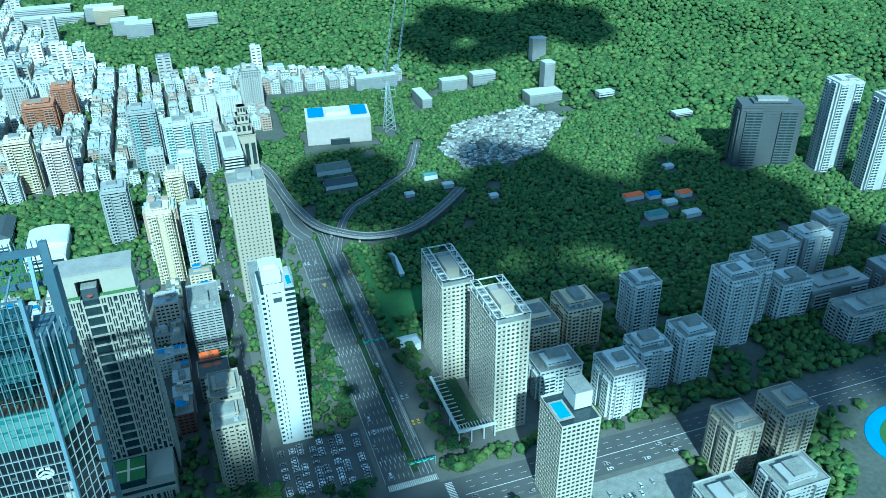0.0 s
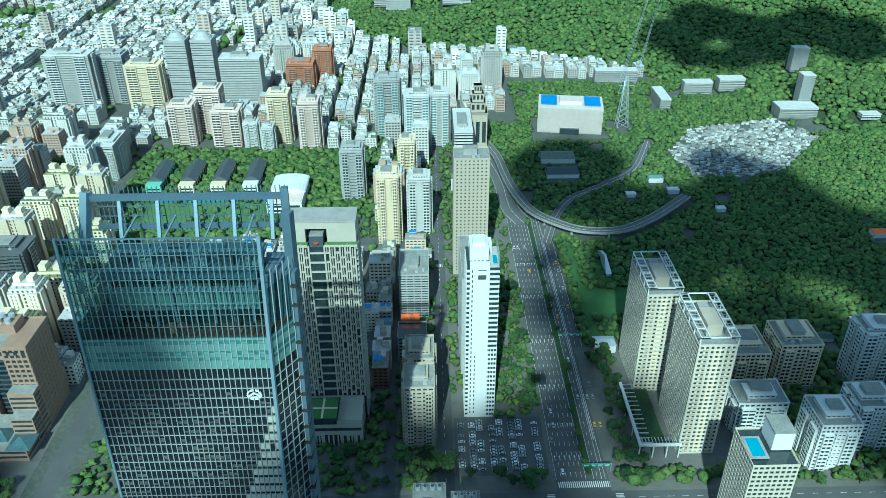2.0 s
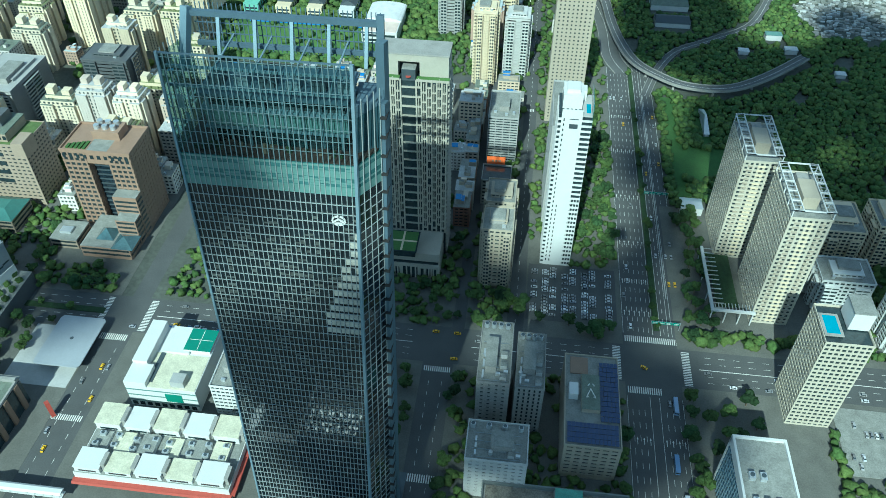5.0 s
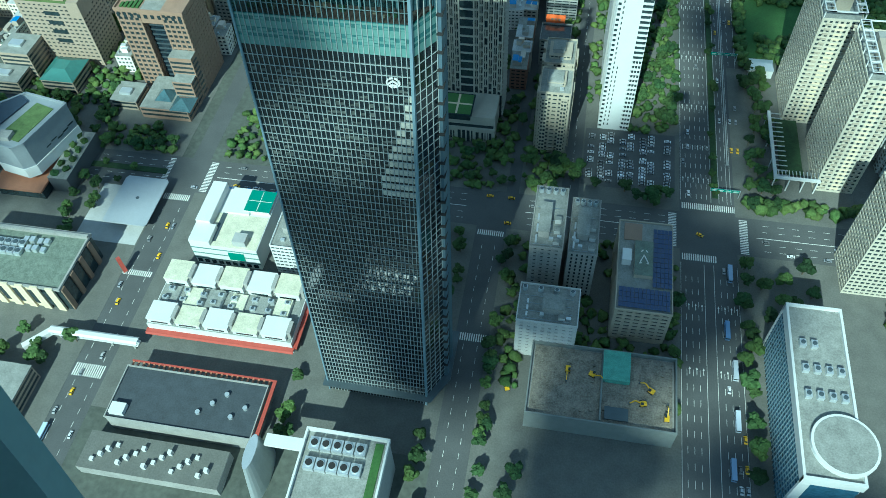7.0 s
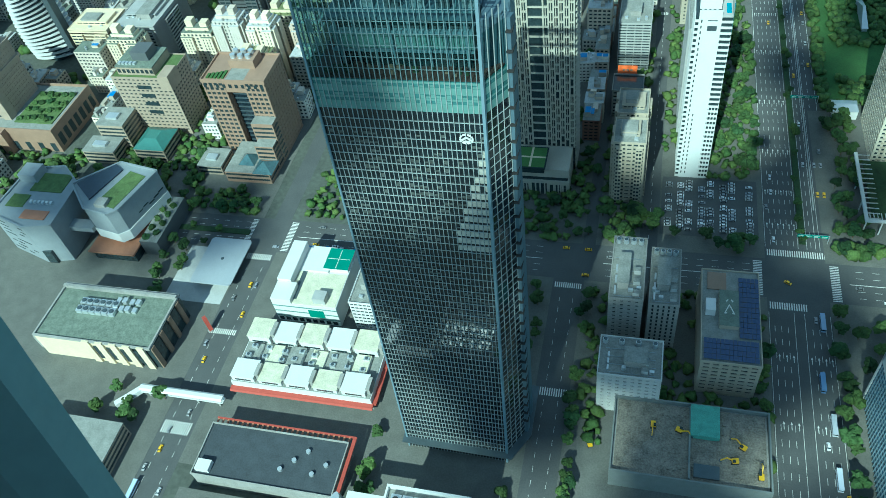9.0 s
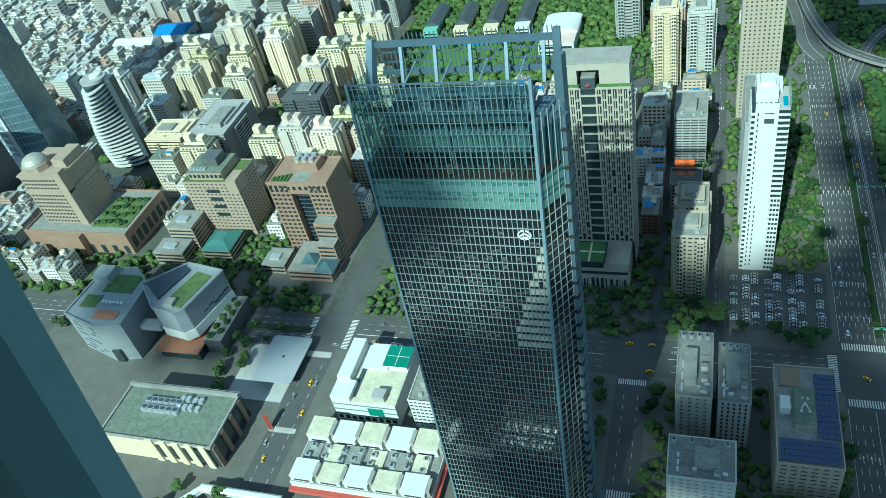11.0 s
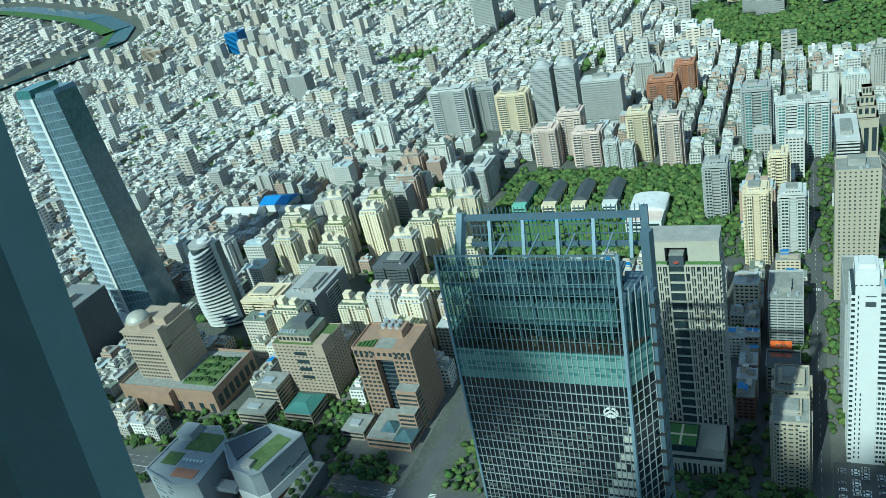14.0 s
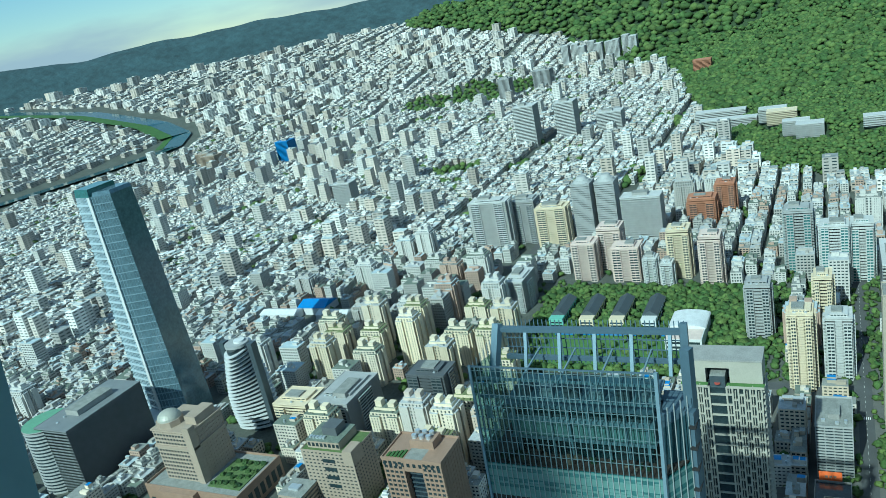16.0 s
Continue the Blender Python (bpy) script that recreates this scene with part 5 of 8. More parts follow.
def spiral_tower():
    """White terraces that turn from floor to floor."""
    x, y = -540, 520
    taken.append((x - 30, x + 30, y - 30, y + 35))
    r = thing("spiral_apartment_tower", "white twisting apartment tower with planted terraces", "building", x, y)
    part("core", MB().tube(0, 0, 9, 0, 90, n=16), GLASS, r)
    n = 21
    pts = [(23 * math.cos(2 * math.pi * k / 28) * (1 if k % 14 else 1.02), 11 * math.sin(2 * math.pi * k / 28)) for k in range(28)]
    terr = MB().prism(pts, pts, 0, 1.25, 0, 1).mesh("terrace", [WHITE, ROOFW0])
    inner = [(p[0] * 0.78, p[1] * 0.72) for p in pts]
    gl = MB().prism(inner, inner, 1.4, 4.4).mesh("floor_glazing", GLASS)
    for i in range(n):
        t = part("terrace", terr, WHITE, r, "white curved terrace" if i == 0 else "", at=(0, 0, 4 + i * 4.3), rot=20 + 4.3 * i)
        part("floor_glazing", gl, GLASS, t)
    part("roof_ring", MB().tube(0, 0, 12, 94, 97, n=24), GREY, r)
    part("roof_disc", MB().tube(2, 2, 5.5, 97, 99, n=20), WHITE, r)
    for k in range(2):
        part("side_core", MB().box(-21 + k * 36, -15 + k * 36, -3, 5, 0, 97), STEELD, r)


spiral_tower()


def tall_skyscraper():
    fu, fv, H = -672, 512, 258
    taken.append((-720, -610, 500, 570))
    r = thing("glass_skyscraper", "tall pale blue glass skyscraper with a slim bright folded edge", "building", fu, fv)
    lo, hi = [(-30, 4), (6, -4), (34, 8), (34, 44), (-30, 44)], [(-21, 6), (4, 2), (26, 10), (26, 38), (-21, 38)]
    part("glazing", MB().prism(lo, hi, 0, H), GLASSB2, r, "pale reflecting glass")
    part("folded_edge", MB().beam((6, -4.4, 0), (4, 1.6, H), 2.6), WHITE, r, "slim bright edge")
    for i in range(31):
        z = 4 + i * 8.2
        t = z / H
        q = [lerp2(a, b, t) for a, b in zip(lo, hi)]
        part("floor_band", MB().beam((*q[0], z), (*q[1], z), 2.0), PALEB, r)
        # right face: its shade is put into darker band colour
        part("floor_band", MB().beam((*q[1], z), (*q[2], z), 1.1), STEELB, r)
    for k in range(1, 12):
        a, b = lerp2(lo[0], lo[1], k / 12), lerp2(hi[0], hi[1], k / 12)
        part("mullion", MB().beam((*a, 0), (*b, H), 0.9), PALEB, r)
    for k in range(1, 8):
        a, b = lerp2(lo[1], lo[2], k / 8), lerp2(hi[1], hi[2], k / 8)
        # darker mullions carry the right face's shade too
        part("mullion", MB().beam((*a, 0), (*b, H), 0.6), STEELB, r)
    part("crown", MB().prism([(-21, 6), (4, 2), (4, 38), (-21, 38)], [(-20, 7), (3.6, 3), (3.6, 37), (-20, 37)], H, H + 8), GLASST, r)
    part("crown", MB().prism([(6, 4), (26, 10), (26, 38), (6, 38)], [(7, 5), (25, 11), (25, 37), (7, 37)], H, H + 4), GLASSB2, r)
    part("podium", MB().box(-50, 60, -30, 0, 0, 16, 0, 1), [WHITE, ROOFW0], r, "white podium")


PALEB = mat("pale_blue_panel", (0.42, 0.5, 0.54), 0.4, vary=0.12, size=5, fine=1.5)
GLASSB2 = mat("pale_blue_glass", (0.1, 0.155, 0.185), 0.15, 0.1, vary=0.35, size=7, fine=2.4, bump=0.02, spec=0.8)
tall_skyscraper()


DARKH = mat("grey_granite_cladding", (0.19, 0.205, 0.21), 0.5, vary=0.15, size=8, fine=0.7)


def round_hotel():
    taken.append((-745, -638, 375, 490))
    r = block("hotel_building", "dark gridded office slab with a rounded end", -668, 388, 46, 92, 70, DARKH, bay=3.2, sp=1.7, pw=1.5)
    part("round_end", MB().tube(-26, 16, 22, 0, 66, n=32), GLASS, r)
    bandm = MB().tube(-26, 16, 22.6, 0, 1.6, n=32).mesh("round_band", GREY)
    for i in range(19):
        part("round_band", bandm, GREY, r, at=(0, 0, i * 3.6))
    part("round_roof", MB().tube(-26, 16, 22.8, 68, 69, n=32, mt=1).tube(-26, 16, 12, 69, 70, 1, n=28), [GREY, LAWN2], r, "round roof with a green centre")


LAWN2 = mat("roof_green", (0.15, 0.3, 0.2), 0.9, vary=0.2)
round_hotel()


def blue_office():
    taken.append((121, 152, 150, 248))
    r = thing("glass_office_block", "blue-grey glass office block with white frame and curved front", "building", 136, 152)
    part("glazing", MB().box(-13, 13, 0.5, 92, 0, 40), GLASSB, r, "blue reflecting glass")
    part("white_frame", MB().box(-13.6, -12.4, -0.3, 93, 36, 42).box(-13.6, 13.6, -0.5, 1, 36, 42.02).box(-13.6, 13.6, 92, 93.4, 0, 42.01).box(12.4, 13.6, 1, 92, 30, 42.03), WHITE, r)
    part("white_pier", MB().box(-13.8, -9, -0.6, 0.8, 0, 36), WHITE, r)
    part("roof_deck", MB().box(-12.4, 12.4, 1, 92, 40, 40.5), ROOF, r)
    bar = MB().box(-13.5, -12.9, 0, 0.25, 0, 38).mesh("glazing_bar", STEELB)
    for y in np.arange(4, 92, 2.6):
        part("glazing_bar", bar, STEELB, r, at=(0, y, 0))
    sp = MB().box(-13.4, -12.95, 0.6, 92, 0, 0.5).mesh("floor_line", STEELB)
    for z in np.arange(3.5, 38, 3.6):
        part("floor_line", sp, STEELB, r, at=(0, 0, z))
    for k in range(10):
        x, y = -9 + (k % 4) * 5.5, 40 + (k // 4) * 14
        part("roof_unit", MB().box(x, x + 3, y, y + 4, 40.4, 43).tube(x + 1.5, y + 2, 1.1, 43, 43.6, 1, n=10), [ALU, STEELD], r)
    part("curved_wall", MB().tube(6, 18, 15, 40.4, 43, n=28).tube(6, 18, 13.8, 43, 43.1, 1, n=28), [WHITE, ROOF], r, "white curved roof wall")


blue_office()


def solar_office():
    fu, fv = 53, 236
    r = block("office_block", "beige office block with blue solar panels on its roof", fu, fv, 30, 62, 30, BEIGE, bay=5, sp=1.9, pw=1.6, gear=False)
    part("roof_deck", MB().box(-14.5, 14.5, 0.5, 61.5, 29.5, 30), ROOF, r)
    pm = MB().prism([(-0.95, -1.5), (0.95, -1.5), (0.95, 1.5), (-0.95, 1.5)], [(-0.95, -1.5), (0.95, -1.5), (0.95, 1.5), (-0.95, 1.5)], 0, 0.12).mesh("solar_panel", SOLAR)
    for i in range(13):
        for j in range(4):
            part("solar_panel", pm, SOLAR, r, at=(-12.6 + i * 2.1, 3.2 + j * 3.3, 31))
    for i in range(5):
        for j in range(12):
            part("solar_panel", pm, SOLAR, r, at=(5.2 + i * 2.1, 18 + j * 3.4, 31))
    part("raised_roof", MB().box(-6, 4, 22, 46, 30, 33, 0, 1), [BEIGE, ROOFG], r)
    mk = MB()
    for a, b in (((-3.4, 30), (-1, 36)), ((-1, 36), (1.6, 30)), ((-3.4, 30), (-2.2, 30.5)), ((0.4, 30.5), (1.6, 30)), ((-2.6, 38), (-1.6, 39.4)), ((0, 39.4), (1, 38))):
        mk.beam((*a, 33.15), (*b, 33.15), 0.5)
    part("roof_mark", mk, PAINT, r, "white roof mark")
    part("stair_house", MB().box(-13, -8, 30, 38, 30, 35), WHITE, r)
    part("red_deck", MB().box(-12, -2, 48, 60, 30, 30.6), BROWN, r)


solar_office()


def demolition_site():
    taken.append((-6, 76, 168, 222))
    r = thing("demolition_site", "walled flat roof under demolition with rubble and netting", "building", 35, 176)
    part("hall", MB().box(-37, 37, 0, 42, 0, 14), CONC, r)
    part("screen_wall", ring(76, 43, 0, 17, 0.8), STEELP, r, at=(0, -0.5, 0))
    part("rubble", MB().box(-36, 36, 1, 41, 14, 14.5), RUBBLE, r, "broken concrete rubble")
    part("net", MB().box(0, 14, 24, 41.5, 14.5, 18), NETM, r, "green dust netting")
    part("inner_wall", MB().box(-0.6, 0.2, 1, 41, 14.5, 17), STEELP, r)
    part("pit", MB().box(2, 14, 3, 10, 14.4, 15.6), STEELD, r)
    g = np.random.default_rng(6)
    heap = MB()
    for k in range(160):
        x, y, s = g.uniform(-35, 35), g.uniform(2, 40), g.uniform(0.4, 1.6)
        heap.box(x, x + s, y, y + s * g.uniform(0.5, 1.2), 14.4, 14.5 + s * 0.5)
    part("debris", heap, RUBBLE, r)["kind"] = "stuff"


STEELP = mat("steel_hoarding", (0.2, 0.22, 0.21), 0.6, 0.1, vary=0.15, size=4, fine=0.5)
RUBBLE = mat("rubble", (0.221, 0.202, 0.163), 0.95, vary=0.55, size=5, fine=0.9, bump=0.8)
NETM = mat("green_net", (0.16, 0.36, 0.28), 0.9, vary=0.3, size=3, fine=0.5)
demolition_site()


def excavator(x, y, z, rot):
    r = thing("excavator", "yellow tracked excavator among the rubble", "excavator", x, y, z, rot, "excavators")
    for s in (-1.3, 0.7):
        part("track", MB().box(s, s + 0.6, -1.8, 1.8, 0, 0.8), RUBBER, r)
    part("cab", MB().box(-1.2, 1.2, -1.9, 1.2, 0.9, 2.0).box(-1.2, -0.1, -0.2, 1.2, 2.0, 3.0, 1), [TAXI, GLASS], r)
    part("boom", MB().beam((0.4, 1.0, 1.6), (0.4, 4.2, 4.2), 0.5).beam((0.4, 4.2, 4.2), (0.4, 6.6, 1.6), 0.4), TAXI, r)
    part("bucket", MB().box(-0.2, 1.0, 6.2, 7.2, 0.8, 1.7), STEELD, r)


for x, y, a in ((17, 204, 180), (30, 203, 250), (60, 198, 60), (56, 190, 100), (68, 184, 0)):
    excavator(x, y, 14.5, a)
excavator(-14, 196, 0.15, 20)


def dark_hall():
    taken.append((-222, -134, 132, 176))
    r = thing("exhibition_hall", "low hall with dark flat roof and red trellis edge", "building", -178, 140)
    part("hall", MB().box(-40, 40, 0, 30, 0, 13, 0, 1), [CONC, ROOFD], r)
    part("parapet", ring(80.5, 31, 12.8, 14, 0.6), CONC, r, at=(0, -0.3, 0))
    red = MB().box(-0.5, 0.5, 0, 3, 0, 0.6).mesh("trellis_bar", ORANGE)
    for k in range(27):
        part("trellis_bar", red, ORANGE, r, at=(-39 + k * 3, 31.4, 11))
    part("trellis_edge", MB().box(-40, 42, 34.4, 35.2, 10.8, 11.8).box(41, 43, 0, 35, 10.9, 11.9), REDP, r)
    for k in range(5):
        part("roof_unit", MB().tube(8 + k * 6, 10 + (k % 3) * 6, 1.3, 13, 14.6, n=10), ALU, r)
    part("stair_house", MB().box(-38, -30, 2, 8, 13, 16), WHITE, r)
    part("low_wing", MB().box(-46, 30, -26, -6, 0, 8, 0, 1), [CONC, PAVING], r)
    for k in range(18):
        part("roof_clutter", MB().box(-40 + k * 3.6, -38 + k * 3.6, -22 + (k % 4) * 3, -20 + (k % 4) * 3, 8, 9.5 + (k % 3)), WHITE, r)


ROOFD = mat("dark_bitumen_roof", (0.05, 0.06, 0.07), 0.8, vary=0.3, size=6, fine=0.8)
dark_hall()


def fan_building():
    taken.append((-106, -60, 100, 146))
    r = thing("plant_building", "grey service building with rows of roof cooling fans", "building", -84, 104)
    part("hall", MB().box(-20, 20, 0, 38, 0, 33), GREY, r)
    part("parapet", ring(41, 39, 32.6, 36, 1.0), WHITE, r, at=(0, -0.5, 0))
    part("roof_deck", MB().box(-19, 19, 1, 37, 33, 33.3), ROOF, r)
    for j in range(2):
        for k in range(5):
            x, y = -17 + k * 5.6, 28 - j * 10
            u = part("cooling_unit", MB().box(x, x + 5, y, y + 6, 33.2, 36.4), ALU, r, "white cooling unit")
            part("fan", MB().tube(x + 2.5, y + 3, 2.0, 36.4, 37.0, n=14).tube(x + 2.5, y + 3, 1.7, 37.0, 37.05, 1, n=14), [ALU, RUBBER], u)
    part("green_strip", MB().box(14, 18, 4, 36, 33.3, 34), GRASS, r)
    fin = [(-46 + 4.5 * math.cos(a), 24 + 15 * math.sin(a)) for a in np.linspace(0, 2 * math.pi, 25)[:-1]]
    part("curved_shell", MB().prism(fin, [(-46 + (p[0] + 46) * 0.6, 24 + (p[1] - 24) * 0.6) for p in fin], 0, 30), ALU, r, "pale curved shell")
    part("link_roof", MB().box(-42, -20, 30, 36, 24, 26), WHITE, r)


fan_building()


def flat_pavilion():
    taken.append((-285, -251, 266, 312))
    r = thing("glass_pavilion", "low pavilion with thin pale grey flat roof", "pavilion", -268, 289)
    pts = [(-15, -18), (-13.5, -20), (13.5, -20), (15, -18), (15, 18), (13.5, 20), (-13.5, 20), (-15, 18)]
    part("roof", MB().prism(pts, pts, 6, 6.6), ALUF, r, "smooth pale grey roof")
    part("glazing", MB().box(-11, 11, -15, 15, 0.1, 6), GLASS, r)
    part("roof_mark", MB().tube(0, 2, 1.2, 6.6, 6.66, n=16), STEELD, r)


ALUF = mat("smooth_grey_roof", (0.4, 0.43, 0.46), 0.45, 0.2, vary=0.06, size=8, fine=1)
flat_pavilion()


def footbridge():
    r = thing("footbridge", "white covered footbridge over the street", "footbridge", -250, 188)
    part("deck", MB().box(-26, 28, -2, 2, 5.4, 6.2), WHITE, r)
    part("roof", MB().prism([(-26, -2.4), (28, -2.4), (28, 2.4), (-26, 2.4)], [(-26, -1.2), (28, -1.2), (28, 1.2), (-26, 1.2)], 8.6, 9.4), WHITE, r)
    for x in np.linspace(-24, 27, 12):
        for y in (-1.9, 1.9):
            part("post", MB().box(x - 0.1, x + 0.1, y - 0.1, y + 0.1, 6.2, 8.6), WHITE, r)
    for x in (-22, 10, 24):
        part("pillar", MB().box(x - 0.6, x + 0.6, -0.8, 0.8, 0, 5.4), CONC, r)
    part("ramp", MB().beam((-26, 0, 6), (-38, -12, 5), 3.4), WHITE, r)


footbridge()
rp = thing("advertising_column", "leaning red advertising column at the street corner", "sign", -255, 238)
part("column", MB().beam((0, 0, 0.5), (-1.2, 1.0, 12), 2.4), REDP, rp)
part("base", MB().box(-1.6, 1.6, -1.6, 1.6, 0, 0.8), CONC, rp)


def gantry(x0, x1, y):
    r = thing("sign_gantry", "green direction sign gantry over the avenue", "road sign", (x0 + x1) / 2, y, 0, 0, "sign gantries")
    w = x1 - x0
    part("post", MB().tube(w / 2 + 0.4, 0, 0.25, 0, 7.2, n=8), ALU, r)
    part("arm", MB().beam((-w / 2, 0, 7.0), (w / 2 + 0.4, 0, 7.0), 0.35), ALU, r)
    for k in range(4):
        a = -w / 2 + k * w / 4 + 0.2
        s = part("sign_board", MB().box(a, a + w / 4 - 0.5, -0.45, -0.25, 5.2, 7.4), SIGN, r, "green sign board")
        part("text_bar", MB().box(a + 0.5, a + w / 4 - 1.0, -0.5, -0.46, 6.3, 6.7), PAINT, s)
        part("text_bar", MB().box(a + 0.5, a + w / 4 - 1.6, -0.5, -0.46, 5.6, 5.9), PAINT, s)


gantry(100, 118.4, 488)
gantry(96, 114, 352)


def viaduct(pts, z, w, label):
    r = thing("viaduct", label, "elevated road", pts[0][0], pts[0][1], 0, kind="structure")
    dense = []
    for i in range(len(pts) - 1):
        p0, p1, p2, p3 = pts[max(i - 1, 0)], pts[i], pts[i + 1], pts[min(i + 2, len(pts) - 1)]
        for k in range(6):
            t = k / 6
            dense.append(tuple(0.5 * (2 * p1[j] + (p2[j] - p0[j]) * t + (2 * p0[j] - 5 * p1[j] + 4 * p2[j] - p3[j]) * t * t + (3 * p1[j] - p0[j] - 3 * p2[j] + p3[j]) * t ** 3) for j in (0, 1)))
    dense.append(pts[-1])
    D = np.array(dense)
    T = np.gradient(D, axis=0)
    T /= np.hypot(T[:, 0], T[:, 1])[:, None]
    N = np.c_[-T[:, 1], T[:, 0]]
    D0 = D - D[0]

    def strip(a, b, z0, z1, m):
        mb = MB()
        for i in range(len(D0) - 1):
            q = [D0[i] + N[i] * a, D0[i] + N[i] * b, D0[i + 1] + N[i + 1] * b, D0[i + 1] + N[i + 1] * a]
            k = len(mb.v)
            mb.v += [(*p, z0) for p in q] + [(*p, z1) for p in q]
            mb.f += [(k + 4, k + 5, k + 6, k + 7), (k + 3, k + 2, k + 1, k), (k, k + 1, k + 5, k + 4), (k + 1, k + 2, k + 6, k + 5), (k + 2, k + 3, k + 7, k + 6), (k + 3, k, k + 4, k + 7)]
            mb.m += [m] * 6
        return mb
    part("deck", strip(-w / 2, w / 2, z - 1.4, z, 0), ASPHALTL, r, "grey road deck")
    part("parapet", strip(-w / 2 - 0.4, -w / 2, z - 1.6, z + 1, 0), CONC, r)
    part("parapet", strip(w / 2, w / 2 + 0.4, z - 1.6, z + 1, 0), CONC, r)
    part("centre_line", strip(-0.12, 0.12, z, z + 0.03, 0), PAINT, r)
    if z > 3:
        for i in range(4, len(D0), 6):
            part("pier", MB().box(D0[i][0] - 1, D0[i][0] + 1, D0[i][1] - 1, D0[i][1] + 1, -3, z - 1.4), CONC, r)


ASPHALTL = mat("pale_asphalt", (0.11, 0.115, 0.115), 0.85, vary=0.15, size=12, fine=0.8)
VIA = [(40, 960), (66, 873), (79, 826), (85, 770), (93, 725), (104, 691), (122, 669), (149, 651), (187, 651), (225, 676), (270, 720)]
viaduct(VIA, 8, 9, "curving grey elevated road beside the wooded park")
viaduct([(95, 680), (84, 711), (81, 767), (74, 813), (58, 870), (28, 960)], 0.25, 18, "asphalt avenue bending under the elevated road")
viaduct([(112, 640), (128, 690), (150, 730), (190, 760), (235, 800), (270, 880)], 0.25, 8, "narrow park road through the trees")
LANES = [(60, 100, 690, 960), (100, 200, 640, 700), (115, 140, 640, 715)]


def pylon():
    r = thing("electricity_pylon", "tall grey lattice electricity pylon among trees", "pylon", 248, 930)
    H, b = 66, 7.0
    for sx in (-1, 1):
        for sy in (-1, 1):
            part("leg", MB().beam((sx * b, sy * b, 0), (sx * 1.2, sy * 1.2, H), 0.7), ALU, r)
    for k in range(9):
        z0, z1 = k * H / 9, (k + 1) * H / 9
        a0, a1 = b + (1.2 - b) * z0 / H, b + (1.2 - b) * z1 / H
        mb = MB()
        for sx, sy, tx, ty in ((-1, -1, 1, -1), (1, -1, 1, 1), (1, 1, -1, 1), (-1, 1, -1, -1)):
            mb.beam((sx * a0, sy * a0, z0), (tx * a1, ty * a1, z1), 0.4).beam((tx * a0, ty * a0, z0), (sx * a1, sy * a1, z1), 0.4)
        part("bracing", mb, ALU, r)
    for z in (44, 54, 63):
        part("cross_arm", MB().beam((-9, 0, z), (9, 0, z), 0.6), ALU, r)
    for k in range(6):
        x, z = (-9 if k % 2 else 9), (44, 54, 63)[k // 2]
        part("cable", MB().beam((x, 0, z - 1), (x + 150, 420, ground_z(398, 1350) + 55 + k), 0.3), ALU, r)


pylon()


def spire_tower():
    r = thing("spired_tower", "beige tower with stepped open belfry top", "building", 58, 846)
    taken.append((44, 72, 840, 875))
    z, w = 0, 22
    for h, s in ((52, 22), (12, 17), (10, 13), (9, 9)):
        t = part("tier", MB().box(-s / 2, s / 2, 11 - s / 2, 11 + s / 2, z, z + h), BEIGE, r)
        for k in range(3):
            x = -s / 2 + s * (k + 0.5) / 3
            part("opening", MB().box(x - s * 0.1, x + s * 0.1, 11 - s / 2 - 0.1, 11 - s / 2 + 0.2, z + h * 0.3, z + h * 0.8), GLASS, t)
            part("opening", MB().box(s / 2 - 0.2, s / 2 + 0.1, 11 - s / 2 + s * (k + 0.5) / 3 - s * 0.1, 11 - s / 2 + s * (k + 0.5) / 3 + s * 0.1, z + h * 0.3, z + h * 0.8), GLASS, t)
        part("cornice", MB().box(-s / 2 - 0.7, s / 2 + 0.7, 11 - s / 2 - 0.7, 11 + s / 2 + 0.7, z + h - 1, z + h), BEIGE, t)
        z += h


spire_tower()


# ---- the school and its park
for k, (x0, x1) in enumerate(((-303, -287), (-268, -252), (-234, -218), (-199, -184))):
    r = thing("school_building", "school wing with long dark ridged roof", "building", (x0 + x1) / 2, 752, 0, 0, "school wings")
    part("wall", MB().box(-8, 8, 0, 58, 0, 11), (GREENW, CREAM, CREAM, WHITE)[k], r)
    part("roof", MB().prism([(-8.6, 10), (8.6, 10), (8.6, 59), (-8.6, 59)], [(-1, 10.5), (1, 10.5), (1, 58.5), (-1, 58.5)], 11, 16), SLATE, r, "dark ridged roof")
    for z in (2, 5.5):
        part("ribbon_window", MB().box(-7, 7, -0.15, 0.05, z, z + 1.8), GLASS, r)
    for j in range(8):
        part("side_window", MB().box(7.95, 8.15, 4 + j * 7, 8 + j * 7, 2, 9), GLASS, r)
    taken.append((x0 - 2, x1 + 2, 745, 815))
r = thing("gymnasium", "white gymnasium with curved white roof", "building", -148, 706)
part("wall", MB().box(-18, 18, 0, 60, 0, 12), WHITE, r)
arch = MB()
vault = [(-19 * math.cos(math.pi * k / 10), 12 + 4 * math.sin(math.pi * k / 10)) for k in range(11)]
for (xa, za), (xb, zb) in zip(vault, vault[1:]):
    arch.face([(xa, 24, za), (xb, 24, zb), (xb, 62, zb), (xa, 62, za)])
arch.face([(x, 24, z) for x, z in reversed(vault)])
arch.face([(x, 62, z) for x, z in vault])
part("roof", arch, ROOFW0, r, "white vaulted roof")
part("terrace", MB().box(-17, 17, 1, 23, 12, 12.3), PINK, r)
for z in (2, 7):
    part("ribbon_window", MB().box(-16, 16, -0.15, 0.05, z, z + 2.4), GLASS, r)
taken.append((-170, -126, 700, 772))
solid("lawn", MB().box(-330, -70, 655, 862, -0.1, 0.12), GRASS, "green park ground round the school", "lawn", kind="structure")
